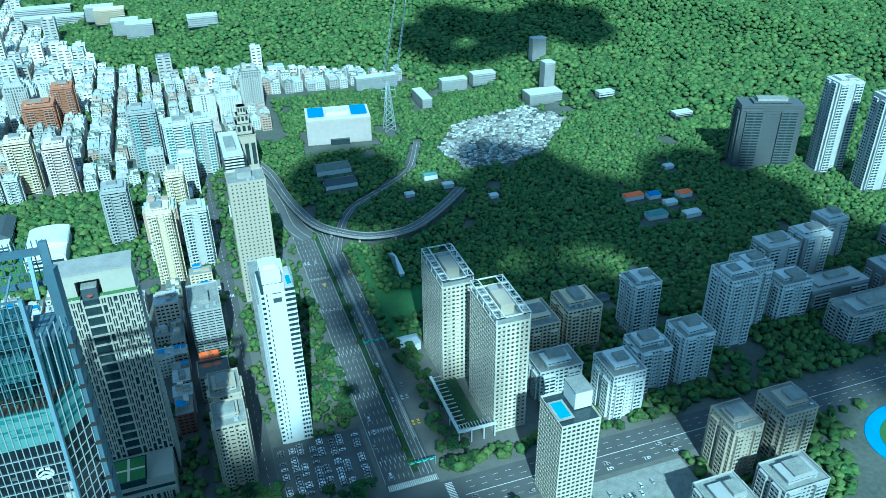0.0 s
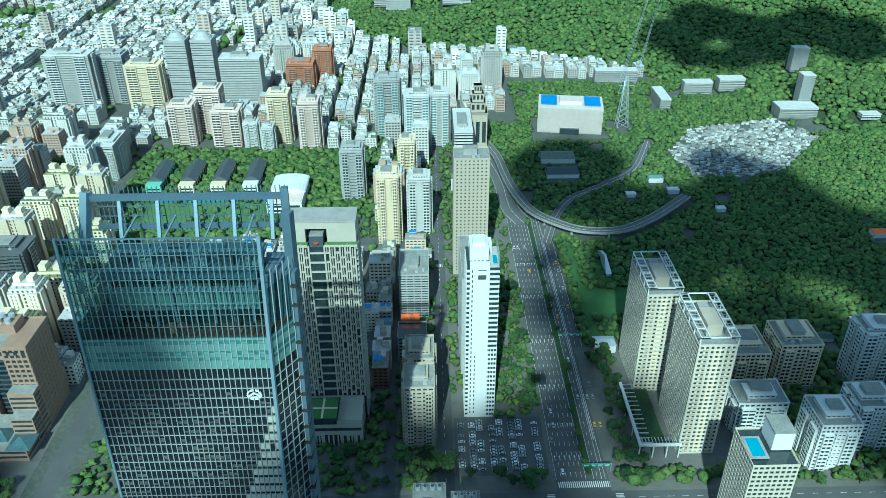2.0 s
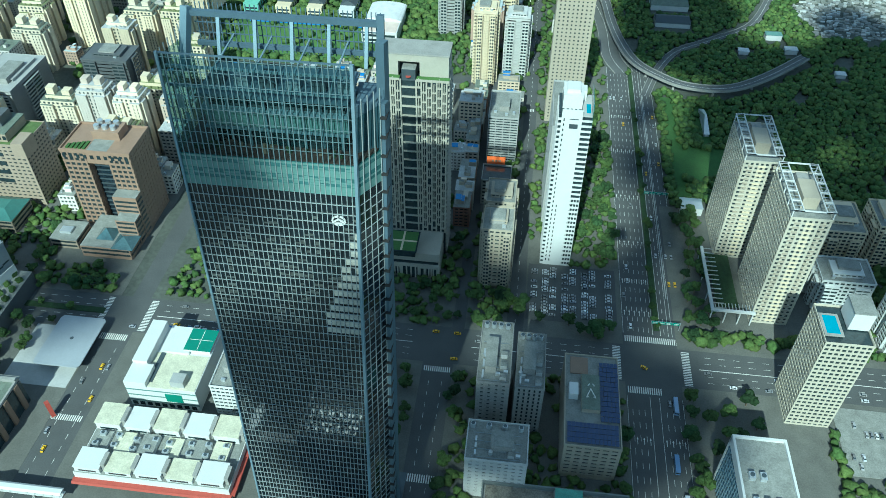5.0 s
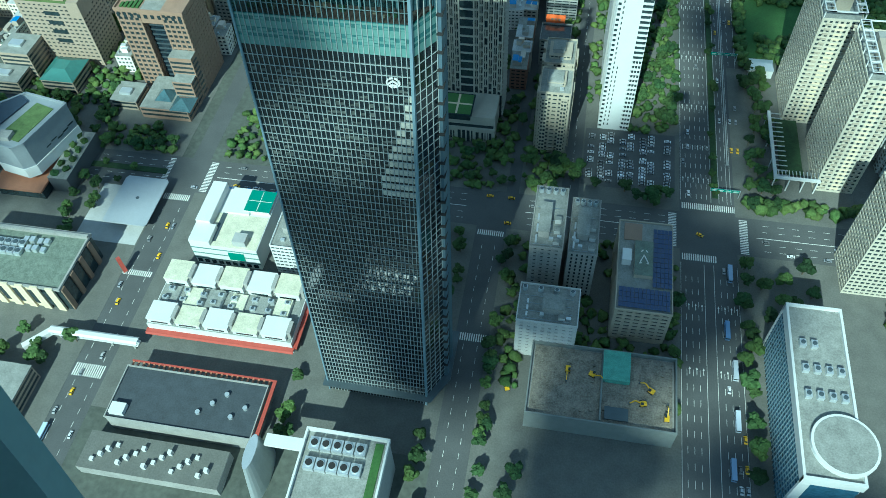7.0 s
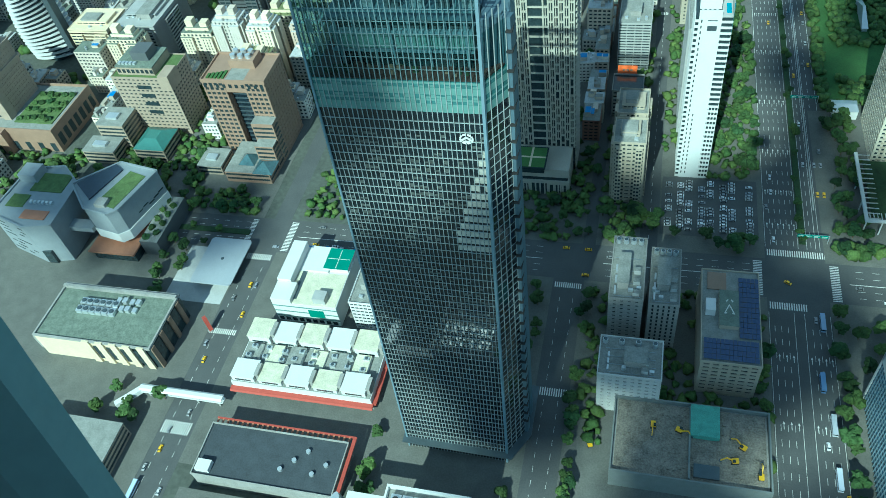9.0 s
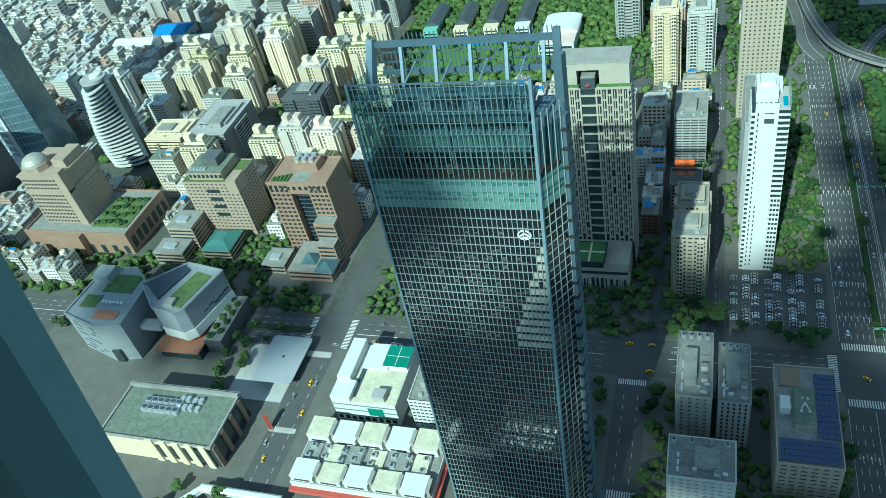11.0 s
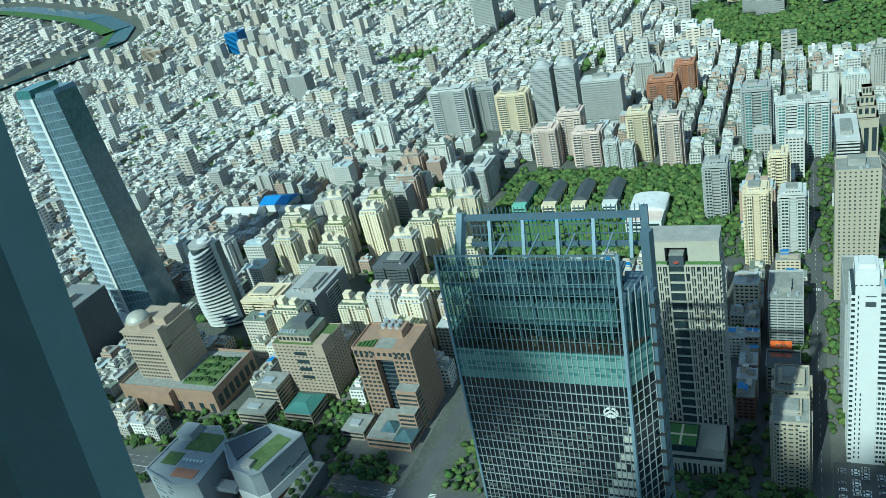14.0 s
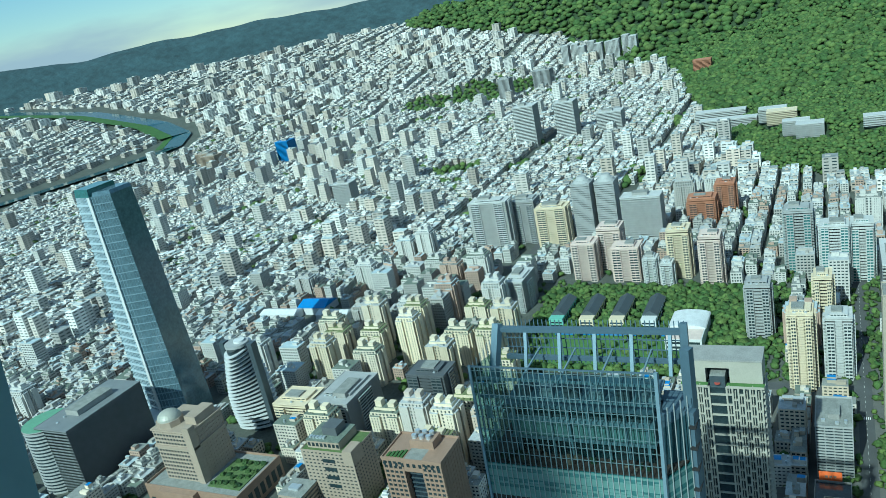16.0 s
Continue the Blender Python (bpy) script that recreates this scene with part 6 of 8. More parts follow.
solid("sports_field", MB().box(-290, -172, 664, 735, -0.1, 0.3), LAWN, "bright green school sports field", "field", kind="structure")
solid("running_track", MB().box(-292, -170, 735.2, 744, -0.1, 0.28), BLUEP, "blue running track beside the field", "track", kind="structure")

# ---- right of the avenue: stadium, car deck, shed roofs in the wood, graves on the slope
solid("running_track", MB().tube(440, 278, 1.0, -0.1, 0.3, n=4).prism([(440 + 46 * math.cos(a), 262 + 34 * math.sin(a)) for a in np.linspace(0, 2 * math.pi, 41)[:-1]], [(440 + 46 * math.cos(a), 262 + 34 * math.sin(a)) for a in np.linspace(0, 2 * math.pi, 41)[:-1]], -0.1, 0.3), BLUET, "bright blue oval running track", "track", kind="structure")
oval = [(440 + 36 * math.cos(a), 262 + 25 * math.sin(a)) for a in np.linspace(0, 2 * math.pi, 41)[:-1]]
solid("sports_field", MB().prism(oval, oval, -0.1, 0.36), GRASS, "green infield of the oval track", "field", kind="structure")
taken.append((390, 490, 225, 300))
slab("car_deck", "pale concrete parking deck", 198, 268, 256, 302, 0.6, ROOF, "parking deck")
taken.append((196, 270, 250, 304))


def shed(x, y, w, d, h, mat_, label, rot=0):
    r = thing("shed", label, "shed", x, y, ground_z(x, y), rot, "park buildings")
    part("wall", MB().box(-w / 2, w / 2, -d / 2, d / 2, -1, h), WHITE, r)
    part("roof", MB().prism([(-w / 2 - 0.5, -d / 2 - 0.5), (w / 2 + 0.5, -d / 2 - 0.5), (w / 2 + 0.5, d / 2 + 0.5), (-w / 2 - 0.5, d / 2 + 0.5)], [(-w / 2 + 1, -0.3), (w / 2 - 1, -0.3), (w / 2 - 1, 0.3), (-w / 2 + 1, 0.3)], h, h + d * 0.18), mat_, r)
    CLEAR0.append((x - w / 2 - 2, x + w / 2 + 2, y - d / 2 - 12, y + d / 2 + 2))


CLEAR0 = []
for x, y, w, d, h, m, l in ((440, 645, 22, 10, 5, ORNG, "long shed with red roof in the wood"), (462, 640, 14, 10, 5, BLUEP, "shed with blue roof in the wood"), (495, 632, 16, 10, 5, ORNG, "shed with red roof in the wood"), (470, 620, 14, 9, 4, ROOFW0, "shed with white roof in the wood"),
                         (440, 600, 22, 12, 5, TEALP, "pale teal pavilion roof in the wood"), (476, 590, 18, 10, 5, ROOFW0, "pale shed roof in the wood"), (250, 770, 16, 9, 6, TEALP, "small teal-roofed temple among trees"), (262, 742, 12, 8, 5, ROOFW0, "small white-roofed house among trees"),
                         (150, 830, 40, 22, 6, ROOFG, "long green-roofed depot hall"), (150, 790, 36, 20, 5, SLATE, "long dark-roofed depot hall"), (215, 735, 10, 7, 4, ROOFW0, "small white-roofed house among trees"), (300, 700, 9, 7, 4, ROOFW0, "small white-roofed house among trees"),
                         (305, 485, 26, 8, 4, SLATE, "low shed beside the wood"), (350, 505, 14, 8, 4, ROOFW0, "pale shed beside the wood"), (135, 478, 16, 12, 7, ALU, "glazed sloping park pavilion"), (160, 600, 4, 40, 3, ALU, "long narrow park pergola"), (520, 700, 12, 8, 4, ROOFW0, "pale house on the slope")):
    shed(x, y, w, d, h, m, l)
for x, y, w, d, h, l in ((275, 1098, 62, 14, 20, "white housing row at the wood edge"), (318, 1008, 14, 50, 16, "white housing row at the wood edge"), (380, 1050, 40, 14, 18, "cream housing row at the wood edge"), (425, 1046, 36, 16, 18, "cream housing row at the wood edge"),
                          (480, 955, 50, 26, 16, "large white temple hall on the slope"), (496, 975, 16, 16, 44, "white temple tower on the slope"), (520, 1060, 22, 14, 34, "white building on the wooded slope")):
    block("hillside_building", l, x, y - d / 2, w, d, h, WHITE, bay=3.6, sp=1.7, pw=1.6, z=ground_z(x, y) - 1, gear=False)
graves = MB()
g = np.random.default_rng(9)
poly = np.array([(282, 844), (297, 772), (398, 785), (485, 885), (453, 948), (331, 917)], float)
for k in range(2600):
    x, y = g.uniform(280, 490), g.uniform(768, 950)
    if inside(poly, np.array([x]), np.array([y]))[0] and waves(x, y, 9.0) > -0.45:
        z, s = ground_z(x, y), g.uniform(1.1, 2.8)
        graves.box(x - s, x + s, y - s * 0.6, y + s * 0.6, z - 2, z + g.uniform(0.6, 2.6), int(g.integers(0, 3)), bottom=False)
solid("gravestones", graves, [OFFW, CONC, ROOF], "pale stone graves crowded on the slope", "graves", kind="stuff")


# ---- low pieces round the stone offices and by the lookout tower
def low_stone(x, y, w, d, h, roof, label):
    taken.append((x - w / 2, x + w / 2, y, y + d))
    r = thing("annex_building", label, "building", x, y, 0, 0, "low annexes")
    b = part("wall", MB().box(-w / 2, w / 2, 0, d, 0, h), TAN, r)
    for z in np.arange(2, h - 1.5, 3.6):
        part("ribbon_window", MB().box(-w / 2 + 0.8, w / 2 - 0.8, -0.12, 0.05, z, z + 1.6), GLASS, b)
        part("ribbon_window", MB().box(w / 2 - 0.05, w / 2 + 0.12, 0.8, d - 0.8, z, z + 1.6), GLASS, b)
    if roof == "flat":
        part("roof", MB().box(-w / 2 - 0.3, w / 2 + 0.3, -0.3, d + 0.3, h, h + 0.7), ROOF, r)
        part("roof_unit", MB().box(-w / 4, w / 6, d * 0.3, d * 0.6, h + 0.7, h + 2.6), ALU, r)
    else:
        part("roof", MB().prism([(-w / 2 - 0.5, -0.5), (w / 2 + 0.5, -0.5), (w / 2 + 0.5, d + 0.5), (-w / 2 - 0.5, d + 0.5)], [(-w * 0.2, d * 0.3), (w * 0.2, d * 0.3), (w * 0.2, d * 0.7), (-w * 0.2, d * 0.7)], h, h + 5), GREENC, r, "patinated green hipped glass roof")


GREENC = mat("green_patina", (0.07, 0.18, 0.16), 0.4, vary=0.15, size=3, fine=0.6)
low_stone(-408, 398, 24, 22, 24, "flat", "stepped stone annex with flat roof")
low_stone(-414, 380, 28, 18, 12, "flat", "low stone annex with flat roof")
low_stone(-372, 386, 26, 26, 12, "hip", "low stone pavilion with green hipped roof")
low_stone(-316, 376, 20, 20, 8, "flat", "low stone annex with flat roof")
low_stone(-300, 118, 56, 44, 12, "flat", "long low hall with dark roof")
low_stone(-296, 60, 50, 46, 10, "flat", "long low hall with dark roof")
pt = thing("roof_pool", "small blue pool on a tower roof", "pool", 176, 296, 72.3)
part("rim", MB().box(-7, 3, -4, 12, 0, 0.7), CONC, pt)
part("water", MB().box(-5.5, 1.5, -2.5, 10.5, 0.7, 0.75), POOL, pt)
rh = thing("roof_house", "pale lift house on the tower roof", "roof house", 188, 302, 72.3)
part("wall", MB().box(-6, 5, -4, 10, 0, 12), WHITE, rh)
part("cap", MB().box(-6.3, 5.3, -4.3, 10.3, 12, 12.6), ROOF, rh)

oh = thing("hoarding", "orange hoarding screen before the louvred office", "hoarding", -15.5, 487)
part("panel", MB().box(-7, 7, -0.3, 0.3, 22.5, 29.5), ORNG, oh)
for k in range(4):
    part("post", MB().box(-6.6 + k * 4.2, -6.2 + k * 4.2, 0.32, 0.7, 0, 29), STEELD, oh)
for k in range(3):
    part("text_bar", MB().box(-3.4 + k * 2.6, -1.6 + k * 2.6, -0.4, -0.3, 25.0, 26.8), BROWN, oh)
GRAVES = poly


def line_dist(pts, x, y):
    best = np.full(np.shape(x), 1e9)
    for (x0, y0), (x1, y1) in zip(pts[:-1], pts[1:]):
        dx, dy = x1 - x0, y1 - y0
        t = np.clip(((x - x0) * dx + (y - y0) * dy) / (dx * dx + dy * dy), 0, 1)
        best = np.minimum(best, np.hypot(x - x0 - t * dx, y - y0 - t * dy))
    return best


WAYS = ((VIA, 9), ([(95, 680), (84, 711), (81, 767), (74, 813), (58, 870), (28, 960)], 13), ([(112, 640), (128, 690), (150, 730), (190, 760), (235, 800), (270, 880)], 7))

# ---- named far buildings
for x, y, w, d, h, m, l in ((-204, 1627, 110, 24, 22, WHITE, "long white school block at the hill foot"), (-100, 1552, 52, 26, 26, CREAM, "cream school block at the hill foot"), (-50, 1434, 44, 30, 24, WHITE, "white hall at the hill foot"),
                             (-649, 1687, 50, 40, 96, OFFW, "tall pale apartment tower in the far city"), (-558, 1705, 46, 40, 92, OFFW, "tall pale apartment tower in the far city"), (-467, 1736, 56, 34, 52, WHITE, "broad white office block in the far city"),
                             (-876, 2489, 60, 40, 70, GREY, "grey apartment tower in the far city"), (-959, 2358, 40, 36, 76, GREY, "grey glass tower in the far city"), (-1413, 1766, 44, 40, 70, BLUEP, "blue-netted tower in the far city"),
                             (-902, 1275, 42, 30, 58, OFFW, "pale office tower in the far city"), (-1737, 1802, 60, 40, 46, TAN, "tan apartment block in the far city"), (-1800, 1850, 60, 40, 46, TAN, "tan apartment block in the far city"),
                             (54, 1408, 50, 22, 18, WHITE, "white hall among the wooded hills"), (-73, 1469, 44, 24, 26, WHITE, "white hall among the wooded hills"), (-226, 1697, 100, 26, 24, OFFW, "pale school block at the hill foot"), (-118, 1588, 50, 26, 26, OFFW, "pale school block at the hill foot"),
                             (619, 821, 26, 12, 6, WHITE, "small white house on the wooded slope"), (559, 919, 24, 12, 8, WHITE, "small white house on the wooded slope"), (-351, 2356, 50, 30, 34, ORANGE, "red-roofed building at the hill foot")):
    block("distant_building", l, x, y - d / 2, w, d, h, m, bay=5, sp=1.6, pw=1.4, z=ground_z(x, y) - 1, gear=h > 40)
for k in range(9):
    x, y = -890 + k * 31, 2800 + (k % 2) * 22
    block("distant_building", "white apartment tower in a hillside row", x, y, 26, 30, 78 - 4 * (k % 3), OFFW, bay=6, sp=1.6, pw=1.6, z=ground_z(x, y) - 2, gear=False, group="white hillside towers")
for x, y, w, d in ((-657, 798, 46, 34), (-700, 770, 60, 20), (-610, 770, 50, 18)):
    shed(x, y, w, d, 10, BLUEP if x == -657 else ROOFW0, "school hall with long blue roof" if x == -657 else "long pale school hall")
    taken.append((x - w / 2 - 3, x + w / 2 + 3, y - d / 2 - 3, y + d / 2 + 3))
# ---------------------------------------------------------------- the rest of the city
rng = np.random.default_rng(4)
PARKS = [(-260, -24, 336, 470), (-480, -250, 336, 400), (-330, -70, 655, 862), (60, 115, 690, 980), (112, 215, 470, 900), (-90, 60, 640, 660)]
FOREST = [(112, 640, 480, 900), (190, 470, 900, 1000), (330, 640, 450, 480), (60, 112, 690, 900), (60, 135, 900, 940), (600, 1000, 480, 800), (215, 480, 1000, 1060), (118, 480, 935, 1110)]


def free(x, y, w, d):
    x0, x1, y0, y1 = x - w / 2, x + w / 2, y - d / 2, y + d / 2
    for a0, a1, b0, b1 in taken + roads + PARKS + FOREST:
        if x1 > a0 and x0 < a1 and y1 > b0 and y0 < b1:
            return False
    return not bool(inside(HILL, np.array([x]), np.array([y]))[0])


def seen(x, y):
    az = math.degrees(math.atan2(x, y))
    return -66 < az < 54


def shell(wall, glz, x0, x1, y0, y1, h, n, bh=0.85, ph=0.6, bay=3.6, t=0.4):
    """One storeyed volume: glazing set back behind floor bands and piers."""
    glz.box(x0 + t, x1 - t, y0 + t, y1 - t, -2, h - 0.3, bottom=False)
    for i in range(n + 1):
        z = i * h / n
        wall.box(x0, x1, y0, y1, max(-2, z - bh), min(z + bh, h + 0.7), 0, 1 if i == n else 0)
    nx, ny = max(1, round((x1 - x0) / bay)), max(1, round((y1 - y0) / bay))
    for i in range(nx + 1):
        x = x0 + ph + 0.1 + (x1 - x0 - 2 * ph - 0.2) * i / nx
        for y in (y0, y1 - t):
            wall.box(x - ph, x + ph, y + 0.02, y + t - 0.02, 0, h, bottom=False)
    for i in range(ny + 1):
        y = y0 + ph + 0.1 + (y1 - y0 - 2 * ph - 0.2) * i / ny
        for x in (x0, x1 - t):
            wall.box(x + 0.02, x + t - 0.02, y - ph, y + ph, 0, h, bottom=False)


def house_meshes(w, d, h, seed, fh=3.2):
    """An apartment house in four pieces: walls, glazing, roof sheds and tanks."""
    rnd = random.Random(seed)
    wall, glz, shed, tank = MB(), MB(), MB(), MB()
    n = max(2, round(h / fh))
    shell(wall, glz, -w / 2, w / 2, -d / 2, d / 2, h, n)
    for k in range(rnd.randint(2, 4)):
        a, b = rnd.uniform(2.5, w * 0.42), rnd.uniform(2.5, d * 0.42)
        x, y = rnd.uniform(-0.28, 0.28) * w, rnd.uniform(-0.28, 0.28) * d
        shed.box(x - a / 2, x + a / 2, y - b / 2, y + b / 2, h + 0.5, h + rnd.uniform(2.8, 5.0) + 0.02 * k, 0, rnd.choice((0, 1, 1)), bottom=False)
    for k in range(3):
        tank.tube(rnd.uniform(-0.4, 0.4) * w, rnd.uniform(-0.4, 0.4) * d, 0.8, h + 0.5, h + 2.4, n=7)
    roof = rnd.choice((ROOF, ROOFW, ROOFW, ROOFG))
    return (wall.mesh("wall", [WALLV, roof]), glz.mesh("glazing", GLASS), shed.mesh("roof_shed", [WALLV, rnd.choice((ROOFW, ROOF, BLUEP, ROOFW))]), tank.mesh("water_tank", ALU), w, d, h)


def tower_meshes(w, d, h, seed, skin):
    """A taller apartment tower with standing bays, tall slots between broad piers and stepped roof storeys."""
    rnd = random.Random(seed)
    wall, glz, shed, tank = MB(), MB(), MB(), MB()
    n, o = max(3, round(h / 3.3)), 2.2
    ph = rnd.choice((0.85, 1.05))
    shell(wall, glz, -w / 2 + o, w / 2 - o, -d / 2 + o, d / 2 - o, h, n, 0.6, ph, 3.9)
    drop = rnd.choice((0.0, 3.3, 6.6))
    for x0, x1 in ((-0.44, -0.12), (0.12, 0.44)):
        shell(wall, glz, x0 * w, x1 * w, -d / 2, -d / 2 + o + 1, h - drop - 0.02, n, 0.55, ph, 3.4)
        shell(wall, glz, x0 * w, x1 * w, d / 2 - o - 1, d / 2, h - drop - 0.02, n, 0.55, ph, 3.4)
    for y0, y1 in ((-0.36, -0.08), (0.1, 0.36)):
        shell(wall, glz, -w / 2, -w / 2 + o + 1, y0 * d, y1 * d, h - 3.32, n, 0.55, ph, 3.4)
        shell(wall, glz, w / 2 - o - 1, w / 2, y0 * d, y1 * d, h - 3.32, n, 0.55, ph, 3.4)
    shed.box(-w * 0.34, w * 0.34, -d * 0.22, d * 0.28, h + 0.5, h + 3.4, 0, 1, bottom=False)
    for k in (-1, 1):
        shed.box(k * w * 0.2 - w * 0.1, k * w * 0.2 + w * 0.1, -d * 0.16, d * 0.16, h + 3.4, h + rnd.uniform(6.5, 9.5), 0, 0, bottom=False)
    for k in range(4):
        x = rnd.uniform(-0.36, 0.36) * w
        shed.box(x, x + 1.6, -d * 0.36, -d * 0.3, h + 0.5, h + 2.0, 1, 1, bottom=False)
    tank.tube(-0.1 * w, d * 0.22, 1.0, h + 3.4, h + 5.8, n=8).tube(0.06 * w, d * 0.22, 1.0, h + 3.4, h + 5.8, n=8)
    roof = rnd.choice((ROOFG, ROOFM, ROOFW))
    return (wall.mesh("wall", [skin, roof]), glz.mesh("glazing", GLASS), shed.mesh("roof_shed", [skin, roof]), tank.mesh("water_tank", ALU), w, d, h)


ROOFM = mat("mossy_roof", (0.17, 0.2, 0.09), 0.9, vary=0.4, size=4, fine=0.8)
CREAMT = mat("cream_apartment_tile", (0.7, 0.61, 0.43), 0.65, vary=0.12, size=7, fine=0.8, rnd=0.22, tint=(0.62, 0.56, 0.44))
PALET = mat("pale_apartment_tile", (0.62, 0.61, 0.56), 0.65, vary=0.12, size=7, fine=0.8, rnd=0.25, tint=(0.6, 0.5, 0.4))
ROOFW = mat("pale_roof", (0.42, 0.44, 0.44), 0.8, vary=0.3, size=5, fine=0.8)
WALLJ = mat("joined_wall", (0.54, 0.53, 0.49), 0.75, vary=0.12, size=6, fine=0.8, bump=0)
WALLJ2 = mat("joined_wall_grey", (0.38, 0.37, 0.34), 0.75, vary=0.12, size=6, fine=0.8, bump=0)
WALLJ3 = mat("joined_wall_tan", (0.42, 0.31, 0.24), 0.75, vary=0.12, size=6, fine=0.8, bump=0)
LOW = [house_meshes(rng.uniform(9, 20), rng.uniform(10, 14), rng.uniform(11, 18), k) for k in range(14)]
MID = [house_meshes(rng.uniform(17, 28), rng.uniform(15, 21), rng.uniform(27, 44), 50 + k) for k in range(7)]
TALL = [tower_meshes(rng.uniform(24, 33), rng.uniform(20, 26), rng.uniform(40, 58), 80 + k, CREAMT if k % 3 else PALET) for k in range(9)]
CREAMS = [q for k, q in enumerate(TALL) if k % 3]
spots = []
for x, y, k in ((-505, 605, 0), (-458, 618, 1), (-366, 612, 2), (-478, 665, 3), (-330, 655, 4), (-520, 655, 5), (-372, 668, 1), (-432, 668, 0), (-300, 610, 3), (-330, 700, 2), (-446, 712, 4), (-372, 722, 5), (-500, 708, 2), (-552, 690, 1)):
    spots.append((0.0, x, y, CREAMS[k], 0))
    taken.append((x - 18, x + 18, y - 14, y + 14))
for gx, first in [(x + off, off == 0) for x in np.arange(-1500, 420, 33.0) for off in (0, 13.4)]:
    gy = 345.0 + random.uniform(0, 10)
    while gy < 1220:
        if int(gy / 9) % 13 == 0:
            gy += 9
            continue
        zone = 0.55 if (-640 < gx < -290 and 470 < gy < 880) else 0.3 if (gy < 900 and gx > -300) else 0.05
        pick = random.random()
        tmpl = random.choice(TALL) if pick < zone * 0.5 else random.choice(MID) if pick < zone else random.choice(LOW)
        w, d = tmpl[4], tmpl[5]
        big = d > 14.5
        x, y = gx + random.uniform(-0.5, 0.5) + (6.5 if big else 0), gy + (d if big else w) / 2
        gy += (d if big else w) + random.choice((0.3, 0.4, 0.6, 0.8, 3.0))
        if big and (not first or (-250 < x < -45 and y < 665)):
            continue
        if seen(x, y) and math.hypot(x, y) < 1200 and free(x, y, w if big else d, d if big else w) and not (gy < 640 and x > -24):
            spots.append((math.hypot(x, y), x, y, tmpl, random.uniform(-0.6, 0.6) if big else random.choice((90, 270)) + random.uniform(-3.5, 3.5)))
            if big:
                taken.append((x - w / 2, x + w / 2, y - d / 2, y + d / 2))
spots.sort(key=lambda s: s[0])
for r_, x, y, tmpl, rot in spots[:130]:
    tall = tmpl[6] > 25
    ob = thing("apartment_house", "tall cream apartment tower with stepped roof storeys" if tmpl in TALL else "tall pale apartment house with cluttered flat roof" if tall else "low pale apartment house with cluttered flat roof", "building", x, y, ground_z(x, y), rot, "city apartment houses")
    for nm, me in zip(("wall", "glazing", "roof_shed", "water_tank"), tmpl[:4]):
        q = part(nm, me, None, ob)
        if nm in ("wall", "roof_shed", "water_tank"):
            q["kind"] = "stuff"


ROOFB = mat("pale_blue_roof", (0.42, 0.5, 0.53), 0.7, vary=0.3, size=5, fine=0.8)


BRICKH = mat("old_red_brick", (0.27, 0.15, 0.11), 0.85, vary=0.25, size=4, fine=0.5)
for k, (x, y) in enumerate([(-37, 446 + 17 * i) for i in range(11)] + [(-10, 566), (-12, 586), (-8, 606), (-13, 624)]):
    tmpl = LOW[(k * 5) % len(LOW)]
    ob = thing("apartment_house", "low old house with cluttered roof beside the narrow lane", "building", x, y, 0.1, 90 if x < -30 else 0, "old lane houses")
    for nm, me in zip(("wall", "glazing", "roof_shed"), tmpl[:3]):
        q = part(nm, me.copy() if nm == "wall" and k % 3 == 0 else me, None, ob)
        if nm != "glazing":
            q["kind"] = "stuff"
        if nm == "wall" and k % 3 == 0:
            q.data.materials[0] = BRICKH


def join_rest(rest):
    V, F, M, k = [], [], [], 0
    cache = {}
    for r_, x, y, tmpl, rot in rest:
        skin = random.choices((0, 1, 2), (0.56, 0.27, 0.17))[0]
        roof, tall = random.choice((4, 4, 5, 6, 7)), random.uniform(0.72, 1.15)
        for part_i, me in enumerate(tmpl[:3]):
            if me.name not in cache:
                co = np.empty(len(me.vertices) * 3)
                me.vertices.foreach_get("co", co)
                cache[me.name] = (co.reshape(-1, 3), [tuple(p.vertices) for p in me.polygons], [p.material_index for p in me.polygons])
            co, fs, ms = cache[me.name]
            a = radians(rot)
            V.append(np.c_[co[:, 0] * math.cos(a) - co[:, 1] * math.sin(a) + x, co[:, 0] * math.sin(a) + co[:, 1] * math.cos(a) + y, co[:, 2] * tall + ground_z(x, y)])
            F += [tuple(i + k for i in f) for f in fs]
            M += [3 if part_i == 1 else (skin if m == 0 else roof) for m in ms]
            k += len(co)
    me = bpy.data.meshes.new("city_houses")
    me.from_pydata(np.concatenate(V).tolist(), [], F)
    for q in (WALLJ, WALLJ2, WALLJ3, GLASS, ROOFW, ROOF, ROOFG, ROOFB):
        me.materials.append(q)
    me.polygons.foreach_set("material_index", M)
    me.update()
    solid("city_houses", me, None, "dense pale apartment houses with cluttered flat roofs", "city houses", kind="stuff")


join_rest(spots[130:])


